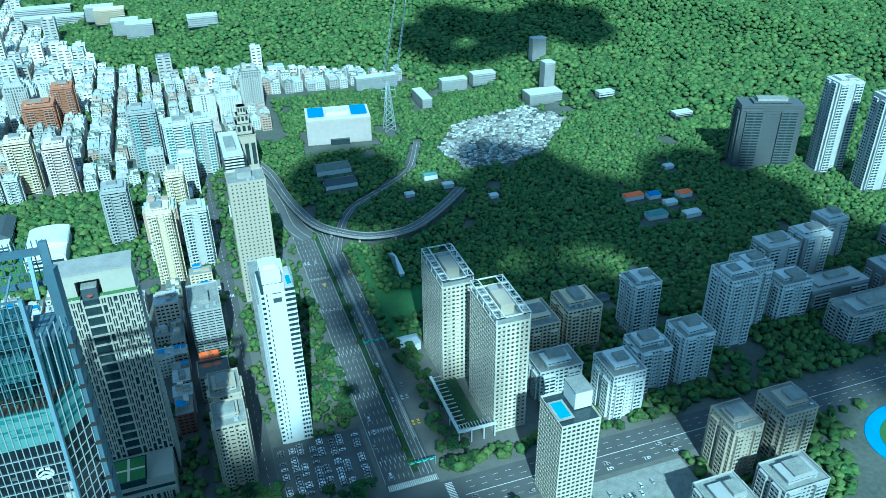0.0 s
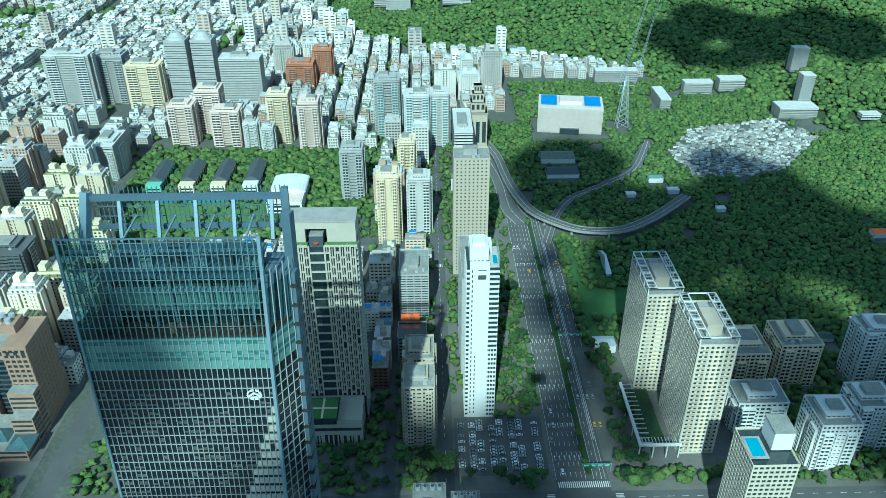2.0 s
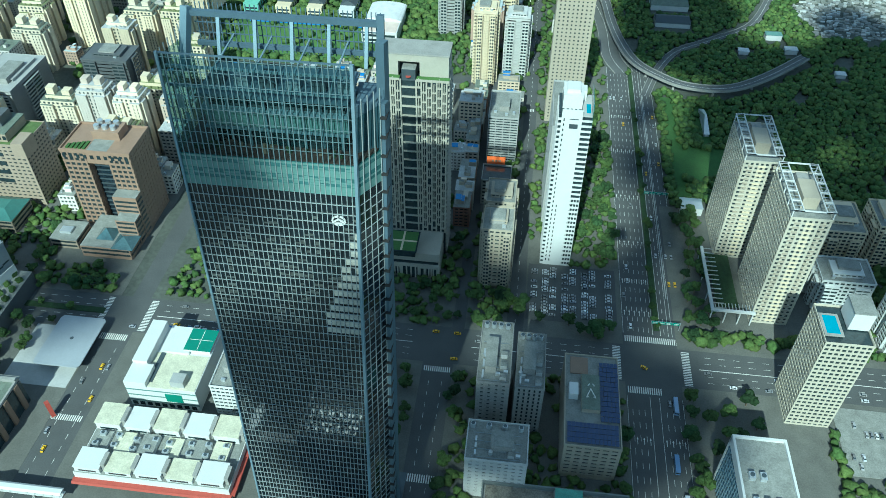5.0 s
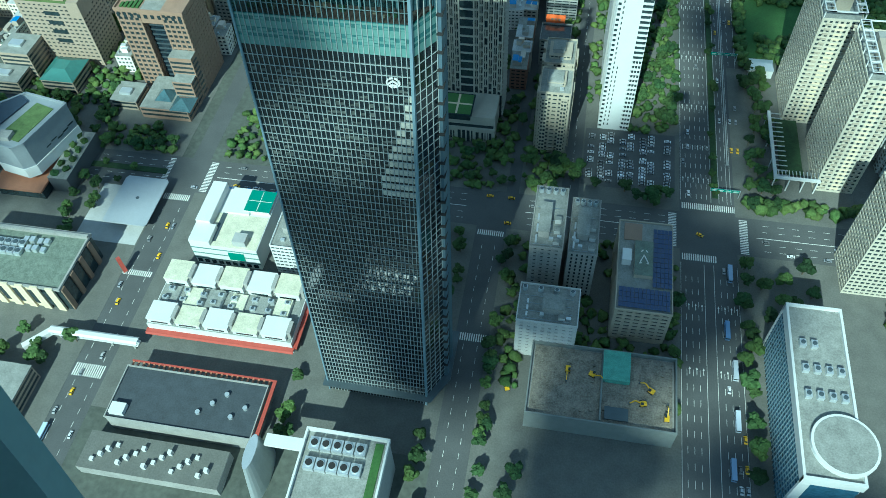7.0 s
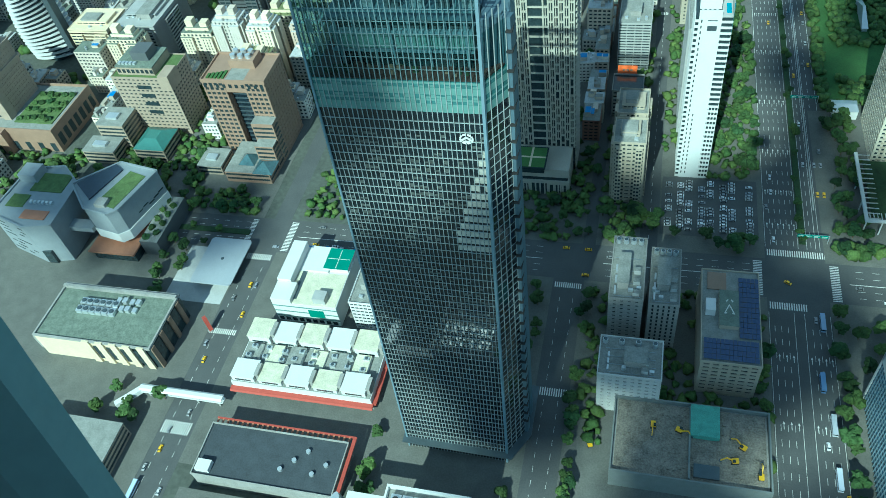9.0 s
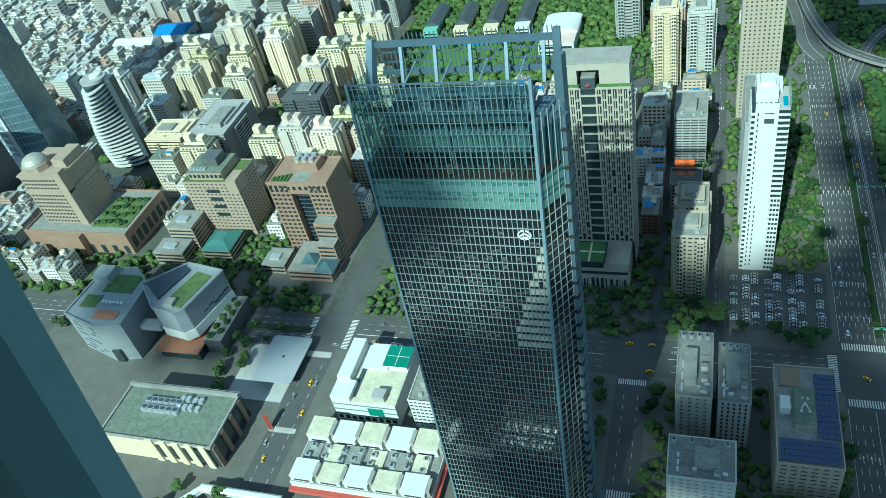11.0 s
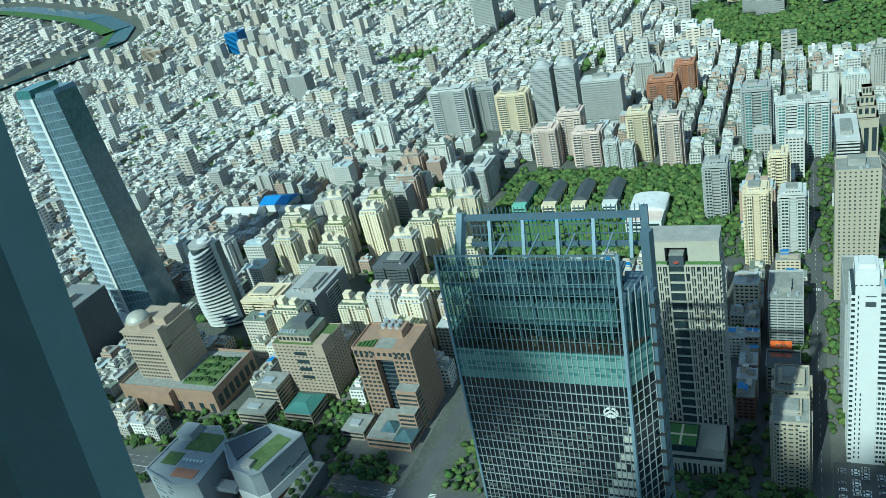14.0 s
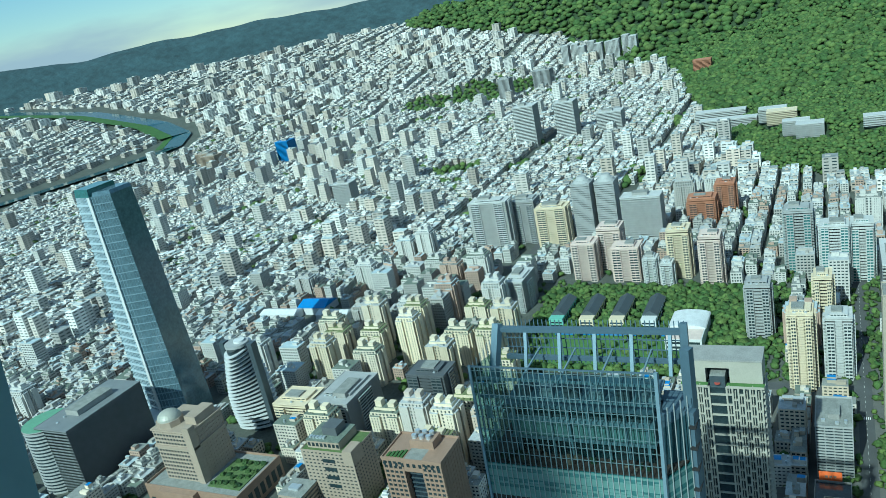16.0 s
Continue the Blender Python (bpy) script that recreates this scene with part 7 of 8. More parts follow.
def boxes_mesh(name, C, S, Z, mats, bands=True):
    """Many distant houses in one mesh: walls, roofs and recessed-looking window strips standing a little proud."""
    n = len(C)
    sg = np.array([(-1, -1, 0), (1, -1, 0), (1, 1, 0), (-1, 1, 0), (-1, -1, 1), (1, -1, 1), (1, 1, 1), (-1, 1, 1)], float)
    V = np.empty((n, 8, 3))
    V[:, :, 0] = C[:, None, 0] + sg[None, :, 0] * S[:, None, 0] / 2
    V[:, :, 1] = C[:, None, 1] + sg[None, :, 1] * S[:, None, 1] / 2
    V[:, :, 2] = Z[:, None] + sg[None, :, 2] * S[:, None, 2] - (1 - sg[None, :, 2]) * 6
    F = np.array([(0, 1, 5, 4), (1, 2, 6, 5), (2, 3, 7, 6), (3, 0, 4, 7), (4, 5, 6, 7)])
    faces = (np.arange(n)[:, None, None] * 8 + F[None]).reshape(-1, 4)
    mi = np.tile([0, 0, 0, 0, 1], n)
    V = V.reshape(-1, 3)
    if bands:
        QV, QF, k = [], [], len(V)
        for (x, y), (w, d, h), z in zip(C, S, Z):
            nf = max(1, int(h / 4.6))
            for i in range(nf):
                a, b = z + (i + 0.4) * h / nf, z + (i + 0.72) * h / nf
                for s0, s1 in ((-0.4, -0.1), (0.1, 0.4)):
                    QV += [(x + s0 * w, y - d / 2 - 0.15, a), (x + s1 * w, y - d / 2 - 0.15, a), (x + s1 * w, y - d / 2 - 0.15, b), (x + s0 * w, y - d / 2 - 0.15, b)]
                    QV += [(x + w / 2 + 0.15, y + s0 * d, a), (x + w / 2 + 0.15, y + s1 * d, a), (x + w / 2 + 0.15, y + s1 * d, b), (x + w / 2 + 0.15, y + s0 * d, b)]
        QV = np.array(QV)
        faces = np.concatenate([faces, k + np.arange(len(QV)).reshape(-1, 4)])
        mi = np.concatenate([mi, np.full(len(QV) // 4, 2)])
        V = np.concatenate([V, QV])
    me = bpy.data.meshes.new(name)
    me.from_pydata(V.tolist(), [], faces.tolist())
    for q in mats:
        me.materials.append(q)
    me.polygons.foreach_set("material_index", mi.astype(int).tolist())
    me.update()
    return me


RIVER = [(-2420, 1500), (-2330, 1700), (-2240, 1900), (-2165, 2070), (-2225, 2200), (-2420, 2290), (-2900, 2380), (-3500, 2400)]
WOODS = [(-1130, 2526, 170), (-1290, 2440, 110), (-990, 2560, 120), (-760, 1500, 55), (-560, 1180, 50)]


def river_dist(x, y):
    best = np.full(np.shape(x), 1e9)
    for (x0, y0), (x1, y1) in zip(RIVER[:-1], RIVER[1:]):
        dx, dy = x1 - x0, y1 - y0
        t = np.clip(((x - x0) * dx + (y - y0) * dy) / (dx * dx + dy * dy), 0, 1)
        best = np.minimum(best, np.hypot(x - x0 - t * dx, y - y0 - t * dy))
    return best


def in_woods(x, y):
    k = np.zeros(np.shape(x), bool)
    for a, b, q in WOODS:
        k |= np.hypot(x - a, y - b) < q * (1 + 0.3 * waves(x, y, 40))
    return k


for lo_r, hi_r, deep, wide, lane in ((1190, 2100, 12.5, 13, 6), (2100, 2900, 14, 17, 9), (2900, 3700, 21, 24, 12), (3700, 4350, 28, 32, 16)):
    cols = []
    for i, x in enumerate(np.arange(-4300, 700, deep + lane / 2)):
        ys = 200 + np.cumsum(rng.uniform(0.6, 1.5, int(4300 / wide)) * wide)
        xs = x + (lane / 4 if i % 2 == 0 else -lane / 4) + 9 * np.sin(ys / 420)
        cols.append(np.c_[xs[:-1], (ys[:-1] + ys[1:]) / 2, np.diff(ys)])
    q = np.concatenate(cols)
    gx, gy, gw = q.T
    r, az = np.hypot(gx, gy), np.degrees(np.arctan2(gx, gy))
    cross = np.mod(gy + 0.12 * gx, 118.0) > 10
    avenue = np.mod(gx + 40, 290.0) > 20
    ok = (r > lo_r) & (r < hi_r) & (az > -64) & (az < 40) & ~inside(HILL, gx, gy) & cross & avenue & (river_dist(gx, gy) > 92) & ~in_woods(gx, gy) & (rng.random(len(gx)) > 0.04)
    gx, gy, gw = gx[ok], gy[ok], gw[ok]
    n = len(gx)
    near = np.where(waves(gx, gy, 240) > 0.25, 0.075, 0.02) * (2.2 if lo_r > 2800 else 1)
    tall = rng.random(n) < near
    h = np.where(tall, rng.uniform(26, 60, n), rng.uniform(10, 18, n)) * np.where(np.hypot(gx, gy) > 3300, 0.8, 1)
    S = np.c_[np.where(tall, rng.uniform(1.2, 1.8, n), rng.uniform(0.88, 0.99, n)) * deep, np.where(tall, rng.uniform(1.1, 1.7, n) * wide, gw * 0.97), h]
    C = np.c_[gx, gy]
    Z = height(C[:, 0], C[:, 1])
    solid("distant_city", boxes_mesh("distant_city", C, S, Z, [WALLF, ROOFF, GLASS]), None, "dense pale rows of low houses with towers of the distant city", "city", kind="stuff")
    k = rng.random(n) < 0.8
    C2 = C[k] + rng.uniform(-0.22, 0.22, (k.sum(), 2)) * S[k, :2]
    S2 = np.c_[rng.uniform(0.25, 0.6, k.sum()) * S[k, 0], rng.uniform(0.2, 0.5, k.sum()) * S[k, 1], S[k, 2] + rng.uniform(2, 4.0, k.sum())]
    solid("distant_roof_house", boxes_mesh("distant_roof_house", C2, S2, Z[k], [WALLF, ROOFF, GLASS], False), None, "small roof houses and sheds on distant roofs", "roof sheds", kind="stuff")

def winding(name, material, lo, hi, lift, label, category):
    """A band along the river between two offsets from its middle line."""
    wv, wf = [], []
    for i in range(70):
        t = i / 69 * (len(RIVER) - 1)
        k = min(int(t), len(RIVER) - 2)
        a, b = Vector(RIVER[k]), Vector(RIVER[k + 1])
        p, nrm = a.lerp(b, t - k), (b - a).normalized()
        for q in (lo, hi):
            q = p + Vector((-nrm.y, nrm.x)) * q
            wv.append((q.x, q.y, ground_z(p.x, p.y) + lift))
        if i:
            wf.append((2 * i - 2, 2 * i - 1, 2 * i + 1, 2 * i))
    me = bpy.data.meshes.new(name)
    me.from_pydata(wv, [], wf)
    me.materials.append(material)
    tagged(new(name, me), label, category, kind="structure")


winding("river", WATER, -36, 36, 4, "grey-green river winding through the distant city", "river")
winding("river_bank", GRASS, 37, 90, 4.4, "green grassy river bank in the distant city", "lawn")

# ---------------------------------------------------------------- trees


def ico(sub=1):
    bm = bmesh.new()
    bmesh.ops.create_icosphere(bm, subdivisions=sub, radius=1)
    V = np.array([v.co[:] for v in bm.verts])
    F = np.array([[v.index for v in f.verts] for f in bm.faces])
    bm.free()
    return V, F


IV, IF = ico(2)
IV2, IF2 = IV, IF
IV1, IF1 = ico(1)


def crowns(name, X, Y, Z, R, label, seed=1, flat=0.8, coarse=False):
    IV, IF = (IV1, IF1) if coarse else (IV2, IF2)
    return crowns_of(IV, IF, name, X, Y, Z, R, label, seed, flat)


def crowns_of(IV, IF, name, X, Y, Z, R, label, seed, flat):
    """Many lumpy crowns in one mesh, each with its own ragged outline."""
    g = np.random.default_rng(seed)
    n = len(X)
    # a crown is ragged: each corner is pushed in or out on its own
    out = np.clip(1 + g.normal(0, 0.3 if len(IV) > 20 else 0.2, (n, len(IV))), 0.45, 1.7)
    V = IV[None] * out[:, :, None]
    a = g.uniform(0, 6.28, n)
    c, s = np.cos(a)[:, None], np.sin(a)[:, None]
    W = np.empty_like(V)
    W[:, :, 0] = (V[:, :, 0] * c - V[:, :, 1] * s) * R[:, None] + X[:, None]
    W[:, :, 1] = (V[:, :, 0] * s + V[:, :, 1] * c) * R[:, None] + Y[:, None]
    W[:, :, 2] = V[:, :, 2] * R[:, None] * flat + Z[:, None]
    F = (np.arange(n)[:, None, None] * len(IV) + IF[None]).reshape(-1, 3)
    me = bpy.data.meshes.new(name)
    me.vertices.add(n * len(IV))
    me.vertices.foreach_set("co", W.reshape(-1))
    me.loops.add(len(F) * 3)
    me.loops.foreach_set("vertex_index", F.reshape(-1))
    me.polygons.add(len(F))
    me.polygons.foreach_set("loop_start", np.arange(0, len(F) * 3, 3))
    me.polygons.foreach_set("loop_total", np.full(len(F), 3))
    me.materials.append(LEAF)
    me.polygons.foreach_set("use_smooth", np.ones(len(F), bool))
    me.update(calc_edges=True)
    return solid(name, me, None, label, "trees", kind="stuff")


def scatter(step, test, jit=0.5, lo=(-2400, 400), hi=(1500, 4300)):
    x, y = np.meshgrid(np.arange(lo[0], hi[0], step), np.arange(lo[1], hi[1], step))
    x, y = x.ravel() + rng.uniform(-jit, jit, x.size) * step, y.ravel() + rng.uniform(-jit, jit, y.size) * step
    az = np.degrees(np.arctan2(x, y))
    k = (az > -66) & (az < 56) & test(x, y)
    return x[k], y[k]


def clear(x, y, pad=1.0):
    k = np.ones(np.shape(x), bool)
    for a0, a1, b0, b1 in taken + roads + CLEAR:
        k &= ~((x > a0 - pad) & (x < a1 + pad) & (y > b0 - pad) & (y < b1 + pad))
    for pts, wd in WAYS:
        k &= line_dist(pts, x, y) > wd
    return k & ~inside(GRAVES, x, y)


CLEAR = CLEAR0 + [(135, 175, 520, 560), (128, 134, 490, 640), (130, 225, 880, 905), (228, 262, 915, 945)]


def in_rects(rs, x, y):
    k = np.zeros(np.shape(x), bool)
    for a0, a1, b0, b1 in rs:
        k |= (x > a0) & (x < a1) & (y > b0) & (y < b1)
    return k


def forest(name, step, test, rlo, rhi, label, seed, **kw):
    x, y = scatter(step, test, **kw)
    g = np.random.default_rng(seed)
    R = g.uniform(rlo, rhi, len(x))
    return crowns(name, x, y, height(x, y) + R * g.uniform(0.5, 1.0, len(x)), R, label, seed, 0.66 if name == "hill_wood" else 0.8, step > 7.9 or name == "hill_wood" or rlo == 2.1)


forest("park_wood", 4.3, lambda x, y: in_rects(FOREST, x, y) & clear(x, y) & (waves(x, y, 34) > -0.6), 2.1, 3.9, "dense dark green park trees on level ground", 2, hi=(1000, 1100))
forest("hill_wood", 5.9, lambda x, y: inside(HILL, x, y) & (np.hypot(x, y) < 1750) & clear(x, y, 4), 3.1, 6.0, "dense green wood on the near hillside", 3, lo=(-500, 500), hi=(1300, 1750))
forest("hill_wood", 11.5, lambda x, y: inside(HILL, x, y) & (np.hypot(x, y) >= 1750) & (np.hypot(x, y) < 2800), 6.0, 11.0, "dense green wood on the farther hillside", 4, lo=(-1300, 400), hi=(2400, 2800))
forest("hill_wood", 26, lambda x, y: inside(HILL, x, y) & (np.hypot(x, y) >= 2800) & (np.hypot(x, y) < 4300), 12, 19, "green wood on distant hills", 5)
forest("park_wood", 6, lambda x, y: in_rects([(-330, -70, 745, 862), (-330, -70, 655, 664), (-126, -72, 660, 790), (-330, -306, 660, 790)], x, y) & clear(x, y, 0.5), 2.6, 4.8, "bright green trees of the school park", 6, hi=(200, 1000))
forest("street_wood", 13, lambda x, y: (x < 60) & (x > -1300) & (y > 470) & (y < 1300) & (waves(x, y, 21) > np.where((x > -640) & (y < 880), -0.2, 0.3)) & ~inside(HILL, x, y) & clear(x, y), 3.0, 5.0, "small green trees between city houses", 7, hi=(100, 1300))

forest("park_wood", 5.6, lambda x, y: in_rects([(192, 620, 222, 302), (200, 640, 342, 480), (118, 190, 342, 352)], x, y) & clear(x, y, 0) & (waves(x, y, 17) > -0.35), 2.2, 4.2, "dark green garden trees between apartment towers", 9, lo=(100, 150), hi=(660, 500))
forest("street_wood", 6, lambda x, y: in_rects([(-22, 76, 196, 304), (-98, -32, 338, 470), (-24, 3, 340, 640), (14, 76, 402, 640), (-400, -262, 338, 470), (-226, -190, 340, 470), (-70, 76, 655, 900), (-640, -430, 338, 400)], x, y) & clear(x, y, -2.5) & (waves(x, y, 12) > -0.32), 1.6, 3.4, "small street trees between the office blocks", 10, lo=(-650, 150), hi=(100, 910))

forest("city_trees", 22, lambda x, y: (np.hypot(x, y) > 1300) & (np.hypot(x, y) < 3000) & ((waves(x, y, 60) > 0.3) | in_woods(x, y)) & ~inside(HILL, x, y) & (river_dist(x, y) > 92), 6, 11, "patches of green trees between distant houses", 8, lo=(-2900, 400), hi=(300, 2900))


def tree_mesh(seed):
    """Trunk with limbs, and a crown of several ragged leaf clumps."""
    g = random.Random(seed)
    tr = MB().tube(0, 0, 0.28, 0, 3.4, n=7, r1=0.17)
    cl = []
    for k in range(9):
        a, rr = g.uniform(0, 6.28), g.uniform(0.6, 2.5)
        p = (rr * math.cos(a), rr * math.sin(a), g.uniform(3.6, 6.4))
        tr.beam((0, 0, 2.8), (p[0] * 0.8, p[1] * 0.8, p[2] - 0.4), 0.14)
        cl.append((p, g.uniform(1.2, 2.1)))
    gen = np.random.default_rng(seed)
    V, F = [], []
    for p, rr in cl:
        k = len(V)
        for v in IV:
            q = v * rr * (1 + gen.normal(0, 0.2)) * (1, 1, 0.8) + p
            V.append(tuple(q))
        F += [tuple(int(i) + k for i in f) for f in IF]
    me = bpy.data.meshes.new("crown")
    me.from_pydata(V, [], F)
    me.materials.append(LEAF_T)
    return tr.mesh("trunk", BARK), me


TREES = [tree_mesh(20 + k) for k in range(4)]


def tree(x, y, s=1.0, label="leafy green street tree", group="street trees"):
    r = thing("tree", label, "tree", x, y, ground_z(x, y), random.uniform(0, 360), group)
    r.scale = (s, s, s * random.uniform(0.9, 1.15))
    t, c = random.choice(TREES)
    part("trunk", t, BARK, r)
    part("crown", c, LEAF_T, r)


def trees_in(x0, x1, y0, y1, step, s0=0.9, s1=1.4, p=1.0):
    p *= 0.61
    for x in np.arange(x0, x1 + 0.1, step):
        for y in np.arange(y0, y1 + 0.1, step):
            if random.random() < p:
                a, b = x + random.uniform(-0.3, 0.3) * step, y + random.uniform(-0.3, 0.3) * step
                if all(not (q0 - 2 < a < q1 + 2 and r0 - 2 < b < r1 + 2) for q0, q1, r0, r1 in taken):
                    tree(a, b, random.uniform(s0, s1))


trees_in(114.5, 120, 20, 296, 6, 1.0, 1.5, 0.95)
trees_in(126, 160, 250, 298, 8, 1.0, 1.5, 0.6)       # dense row along the avenue
trees_in(122, 137, 345, 480, 7.0, 1.0, 1.5, 0.85)
trees_in(100.1, 100.2, 350, 680, 9, 0.6, 0.9, 0.9)
trees_in(64, 75, 410, 600, 7, 1.0, 1.5, 0.85)
trees_in(46, 74, 436, 470, 7, 1.0, 1.4, 0.8)
trees_in(-90, -36, 341, 372, 7, 0.8, 1.3, 0.5)
trees_in(-22, 14, 341, 366, 6.5, 1.1, 1.6, 0.9)
trees_in(15, 76, 340, 348, 7, 1.0, 1.5, 0.8)
trees_in(-46, -29, 344, 420, 8, 0.8, 1.2, 0.3)
trees_in(66, 76, 200, 296, 7, 0.9, 1.4, 0.7)
trees_in(-53, -49, 90, 296, 8, 0.9, 1.3, 0.8)
trees_in(-26, -22, 100, 296, 8, 0.9, 1.3, 0.8)
trees_in(-395, -262, 341, 350, 7.5, 0.9, 1.4, 0.85)
trees_in(-258, -252, 344, 470, 7, 1.1, 1.6, 0.95)
trees_in(-330, -268, 352, 398, 8, 0.9, 1.4, 0.6)
trees_in(-470, -330, 342, 378, 12, 0.9, 1.5, 0.7)
trees_in(-232, -120, 290, 302, 8, 0.8, 1.2, 0.4)
trees_in(-312, -290, 258, 304, 8, 0.9, 1.4, 0.75)
trees_in(-480, -262, 307, 309, 8, 0.8, 1.2, 0.8)
trees_in(-300, -262, 152, 190, 9, 1.0, 1.5, 0.6)
trees_in(-116, -54, 226, 300, 12, 0.9, 1.3, 0.6)
trees_in(-24, 0, 110, 210, 9, 0.9, 1.3, 0.6)
trees_in(-395, -262, 320, 323, 8, 0.5, 0.8, 0.8)
trees_in(-128, -116, 150, 245, 7, 0.9, 1.4, 0.9)
trees_in(-190, -112, 341, 345, 8, 0.9, 1.3, 0.8)
trees_in(200, 330, 340, 346, 9, 0.9, 1.4, 0.7)
trees_in(200, 420, 300, 303, 9, 0.9, 1.4, 0.7)
trees_in(200, 330, 350, 430, 22, 0.8, 1.3, 0.5)
trees_in(-640, -430, 341, 400, 22, 0.9, 1.4, 0.5)

# ---------------------------------------------------------------- vehicles


def car_parts(kind):
    if kind == "bus":
        L, W, H = 11.5, 2.5, 3.2
        body = MB().box(-W / 2, W / 2, -L / 2, L / 2, 0.4, 1.5).box(-W / 2 + 0.02, W / 2 - 0.02, -L / 2 + 0.05, L / 2 - 0.05, 2.5, H)
        glass = MB().box(-W / 2 + 0.04, W / 2 - 0.04, -L / 2 + 0.06, L / 2 - 0.06, 1.45, 2.55)
        xs, ys, rr = (-W / 2, W / 2), (-L * 0.3, L * 0.32), 0.48
    else:
        L, W, H = 4.5, 1.8, 1.5
        lo = [(-0.86, -2.2), (0.86, -2.2), (0.9, 2.2), (-0.9, 2.2)]
        body = MB().prism(lo, [(-0.84, -2.15), (0.84, -2.15), (0.84, 2.15), (-0.84, 2.15)], 0.3, 0.88).box(-0.66, 0.66, -0.95, 0.9, 1.38, 1.46)
        glass = MB().prism([(-0.8, -1.45), (0.8, -1.45), (0.8, 1.45), (-0.8, 1.45)], [(-0.66, -0.95), (0.66, -0.95), (0.66, 0.9), (-0.66, 0.9)], 0.87, 1.4)
        xs, ys, rr = (-0.84, 0.84), (-1.35, 1.35), 0.33
    wheel = MB()
    n = 10
    for k in range(n):
        a, b = 2 * math.pi * k / n, 2 * math.pi * (k + 1) / n
        wheel.face([(-0.11, rr * math.cos(a), rr * math.sin(a)), (0.11, rr * math.cos(a), rr * math.sin(a)), (0.11, rr * math.cos(b), rr * math.sin(b)), (-0.11, rr * math.cos(b), rr * math.sin(b))])
    for s in (-0.11, 0.11):
        wheel.face([(s, rr * math.cos(2 * math.pi * k / n), rr * math.sin(2 * math.pi * k / n)) for k in range(n)])
    return body, glass, wheel, xs, ys, rr


VEH = {}
for kind, paint in (("car", CARP), ("taxi", TAXI), ("bus", BUSP)):
    b, g, w, xs, ys, rr = car_parts(kind)
    VEH[kind] = (b.mesh("body", paint), g.mesh("cabin_glass", GLASS), w.mesh("wheel", RUBBER), xs, ys, rr)


def vehicle(kind, x, y, rot=0.0, z=0.06):
    label = {"car": "parked or waiting passenger car", "taxi": "yellow taxi on the asphalt", "bus": "long city bus on the avenue"}[kind]
    b, g, w, xs, ys, rr = VEH[kind]
    r = thing(kind, label, kind, x, y, z, rot, "vehicles on the streets")
    part("body", b, None, r)
    part("cabin_glass", g, None, r)
    for a in xs:
        for c in ys:
            part("wheel", w, None, r, at=(a, c, rr))


slab("car_park", "grey asphalt car park full of cars", 15, 75, 350, 403, 0.2, ASPHALT, "car park")
for i, x in enumerate((19.5, 27, 32.5, 40.5, 46, 54, 59.5, 70)):
    for y in np.arange(355, 400, 2.75):
        if random.random() < 0.72:
            vehicle("car", x + random.uniform(-0.3, 0.3), y, random.choice((90, 270)), 0.21)
for x in (103.4, 107, 110.3):
    for y in np.arange(150, 296, 9):
        if random.random() < 0.26:
            vehicle(random.choice(("car", "car", "taxi")), x, y + random.uniform(-2, 2))
for x, y in ((106.6, 290), (103.5, 250), (106.8, 225), (103.4, 168), (106.7, 195)):
    vehicle("bus", x, y)
for x in (80.3, 83.5, 90.1, 105, 112, 116):
    for y in np.arange(352, 640, 14):
        if random.random() < 0.16:
            vehicle(random.choice(("car", "car", "taxi")), x, y)
for y in (309, 313.5, 318):
    for x in np.arange(122, 400, 7):
        if random.random() < 0.22:
            vehicle("car", x, y, 90)
for y in (310, 315, 326, 331):
    for x in np.arange(-420, 60, 14):
        if random.random() < 0.14:
            vehicle(random.choice(("car", "taxi")), x, y, 90)
for x in (-254, -250, -243, -239):
    for y in np.arange(60, 296, 12):
        if random.random() < 0.25:
            vehicle(random.choice(("car", "car", "taxi")), x, y)
vehicle("bus", -254, 130)
vehicle("taxi", 90, 318, 60)
for x in np.arange(200, 250, 2.8):
    for y in (290, 284, 268, 262):
        if random.random() < 0.3:
            vehicle("car", x, y, 0, 0.65)

# ---------------------------------------------------------------- unseen clouds added to shade parts of the city


def shade_cloud(x, y, z, sx, sy, sz, seed):
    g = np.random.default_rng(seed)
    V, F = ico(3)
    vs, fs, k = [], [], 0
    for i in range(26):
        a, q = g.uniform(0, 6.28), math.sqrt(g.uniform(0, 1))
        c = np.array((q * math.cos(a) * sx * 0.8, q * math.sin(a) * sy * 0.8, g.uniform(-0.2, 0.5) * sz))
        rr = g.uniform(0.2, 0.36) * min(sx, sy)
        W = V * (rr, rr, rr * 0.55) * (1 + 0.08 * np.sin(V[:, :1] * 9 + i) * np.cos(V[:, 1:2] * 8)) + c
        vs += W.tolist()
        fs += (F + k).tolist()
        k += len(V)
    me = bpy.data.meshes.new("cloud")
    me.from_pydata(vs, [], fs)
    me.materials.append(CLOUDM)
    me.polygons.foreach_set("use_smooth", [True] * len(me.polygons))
    ob = solid("cloud", me, None, "unseen white cloud added to shade the city", "cloud", group="clouds", at=(x, y, z))
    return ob


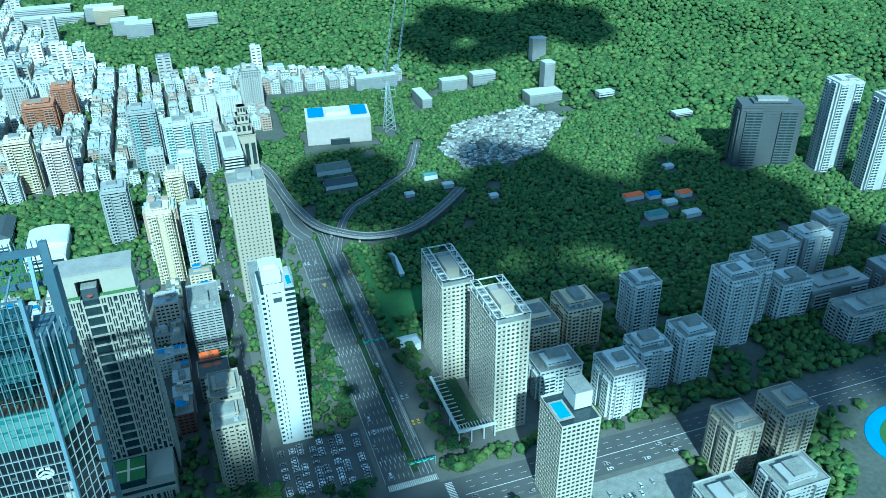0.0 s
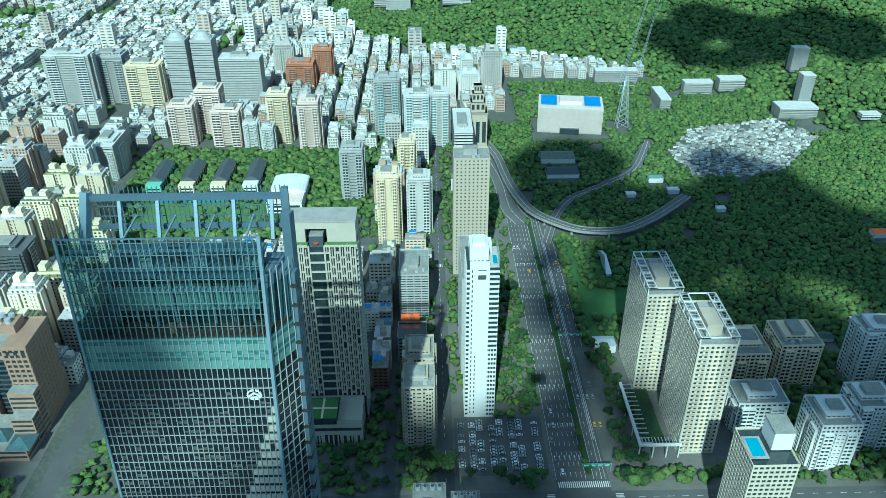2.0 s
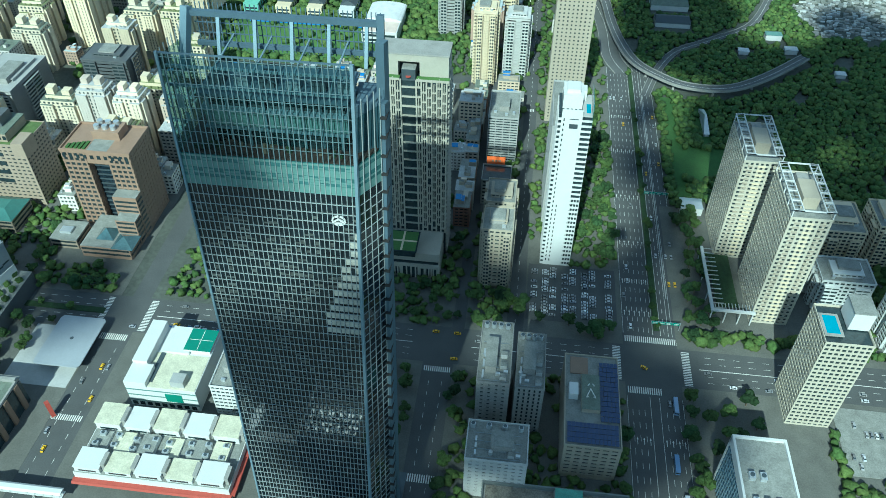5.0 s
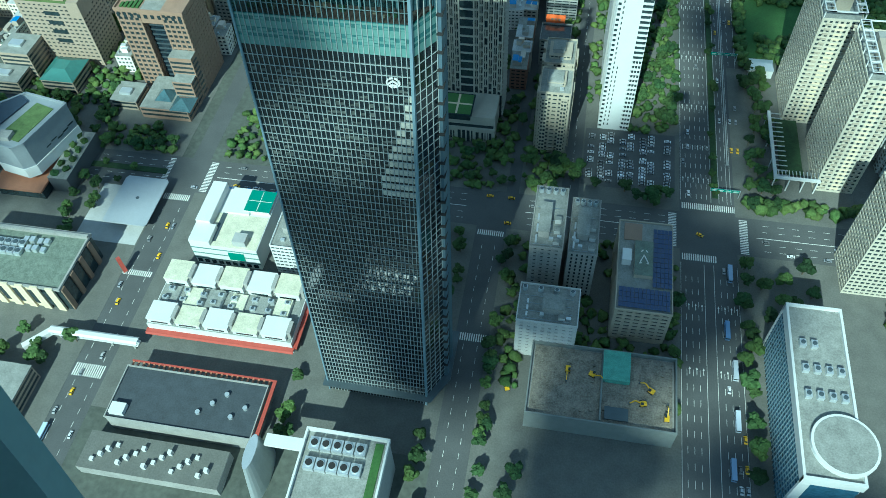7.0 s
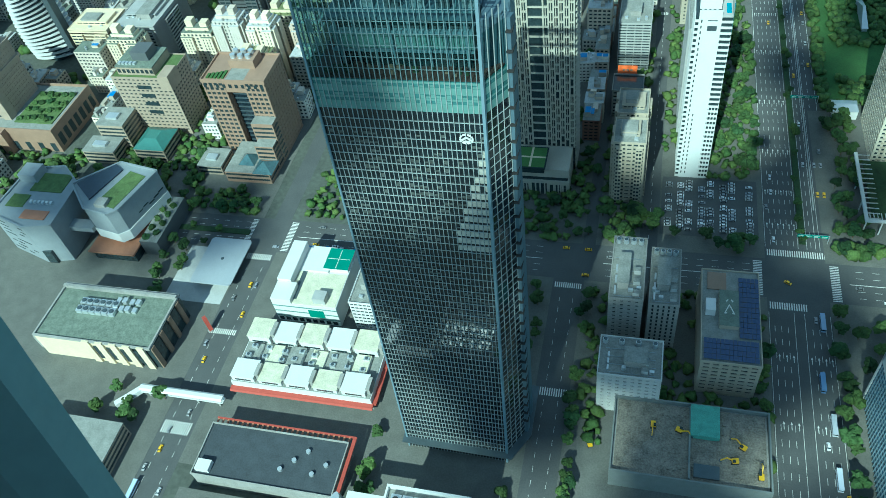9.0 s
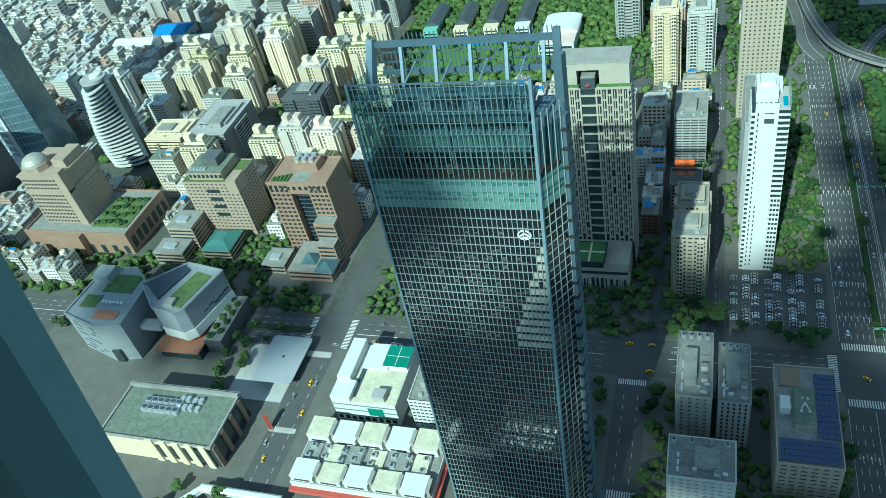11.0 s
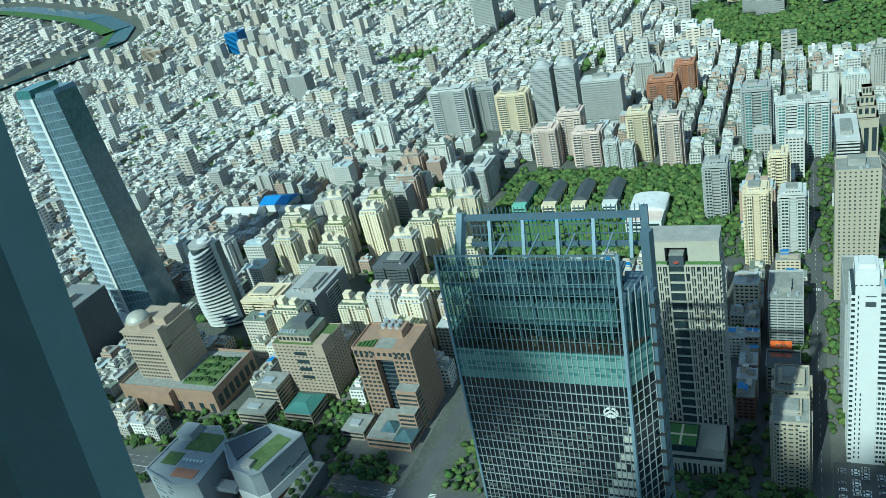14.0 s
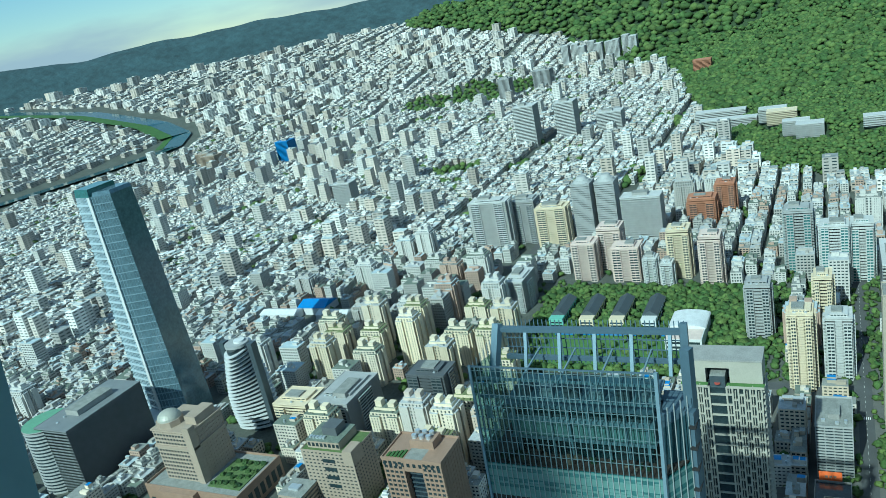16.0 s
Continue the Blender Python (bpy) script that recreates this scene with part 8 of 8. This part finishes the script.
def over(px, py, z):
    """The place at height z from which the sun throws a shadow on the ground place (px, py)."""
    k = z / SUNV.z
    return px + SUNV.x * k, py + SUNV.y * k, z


# unseen blockers set so their shadows darken chosen streets, woods and fronts
shade_cloud(*over(445, 500, 1900), 215, 240, 80, 1)
shade_cloud(*over(250, 722, 1900), 160, 172, 60, 5)
shade_cloud(*over(520, 1230, 1900), 200, 150, 70, 2)
shade_cloud(*over(10, 290, 1900), 130, 110, 70, 3)
shade_cloud(*over(118, 412, 1900), 46, 72, 30, 7)
shade_cloud(*over(116, 545, 1900), 46, 82, 30, 9)
shade_cloud(*over(-88, 458, 1900), 62, 82, 40, 8)
shade_cloud(*over(85, 120, 1900), 110, 80, 50, 6)
shade_cloud(*over(-340, 335, 1900), 100, 60, 40, 4)

# ---------------------------------------------------------------- the lookout room behind the window
slab_r = MB().box(-6, 6, -9, 0.3, EYE - 1.95, EYE - 1.62)
solid("floor", slab_r, CONC, "dark floor of the lookout room", "floor", kind="structure")
solid("ceiling", MB().box(-6, 6, -9, 0.42, EYE + 1.7, EYE + 2.0), CONC, "dark ceiling of the lookout room", "ceiling", kind="structure")
solid("wall_back", MB().box(-6, 6, -9.2, -9.0, EYE - 1.6, EYE + 1.7), CONC, "plain back wall of the lookout room", "wall", kind="structure")
MU = [(-1.62, 0.5), (-1.06, 0.5), (-1.0, 0.56), (-1.0, 0.62), (-1.62, 0.62)]
lean = 0.12     # the window leans outwards as it rises
MB_ = MB().prism([(x, y - 3.2 * lean) for x, y in MU], [(x, y + 1.7 * lean) for x, y in MU], EYE - 3.2, EYE + 1.7)
MB_.prism([(-1.62, 0.44 - 3.2 * lean), (-1.34, 0.44 - 3.2 * lean), (-1.34, 0.5 - 3.2 * lean), (-1.62, 0.5 - 3.2 * lean)], [(-1.62, 0.44 + 1.7 * lean), (-1.34, 0.44 + 1.7 * lean), (-1.34, 0.5 + 1.7 * lean), (-1.62, 0.5 + 1.7 * lean)], EYE - 3.2, EYE + 1.7)
solid("window_mullion", MB_, FRAMEM, "blue-grey painted window mullion of the lookout room", "window mullion", kind="structure")
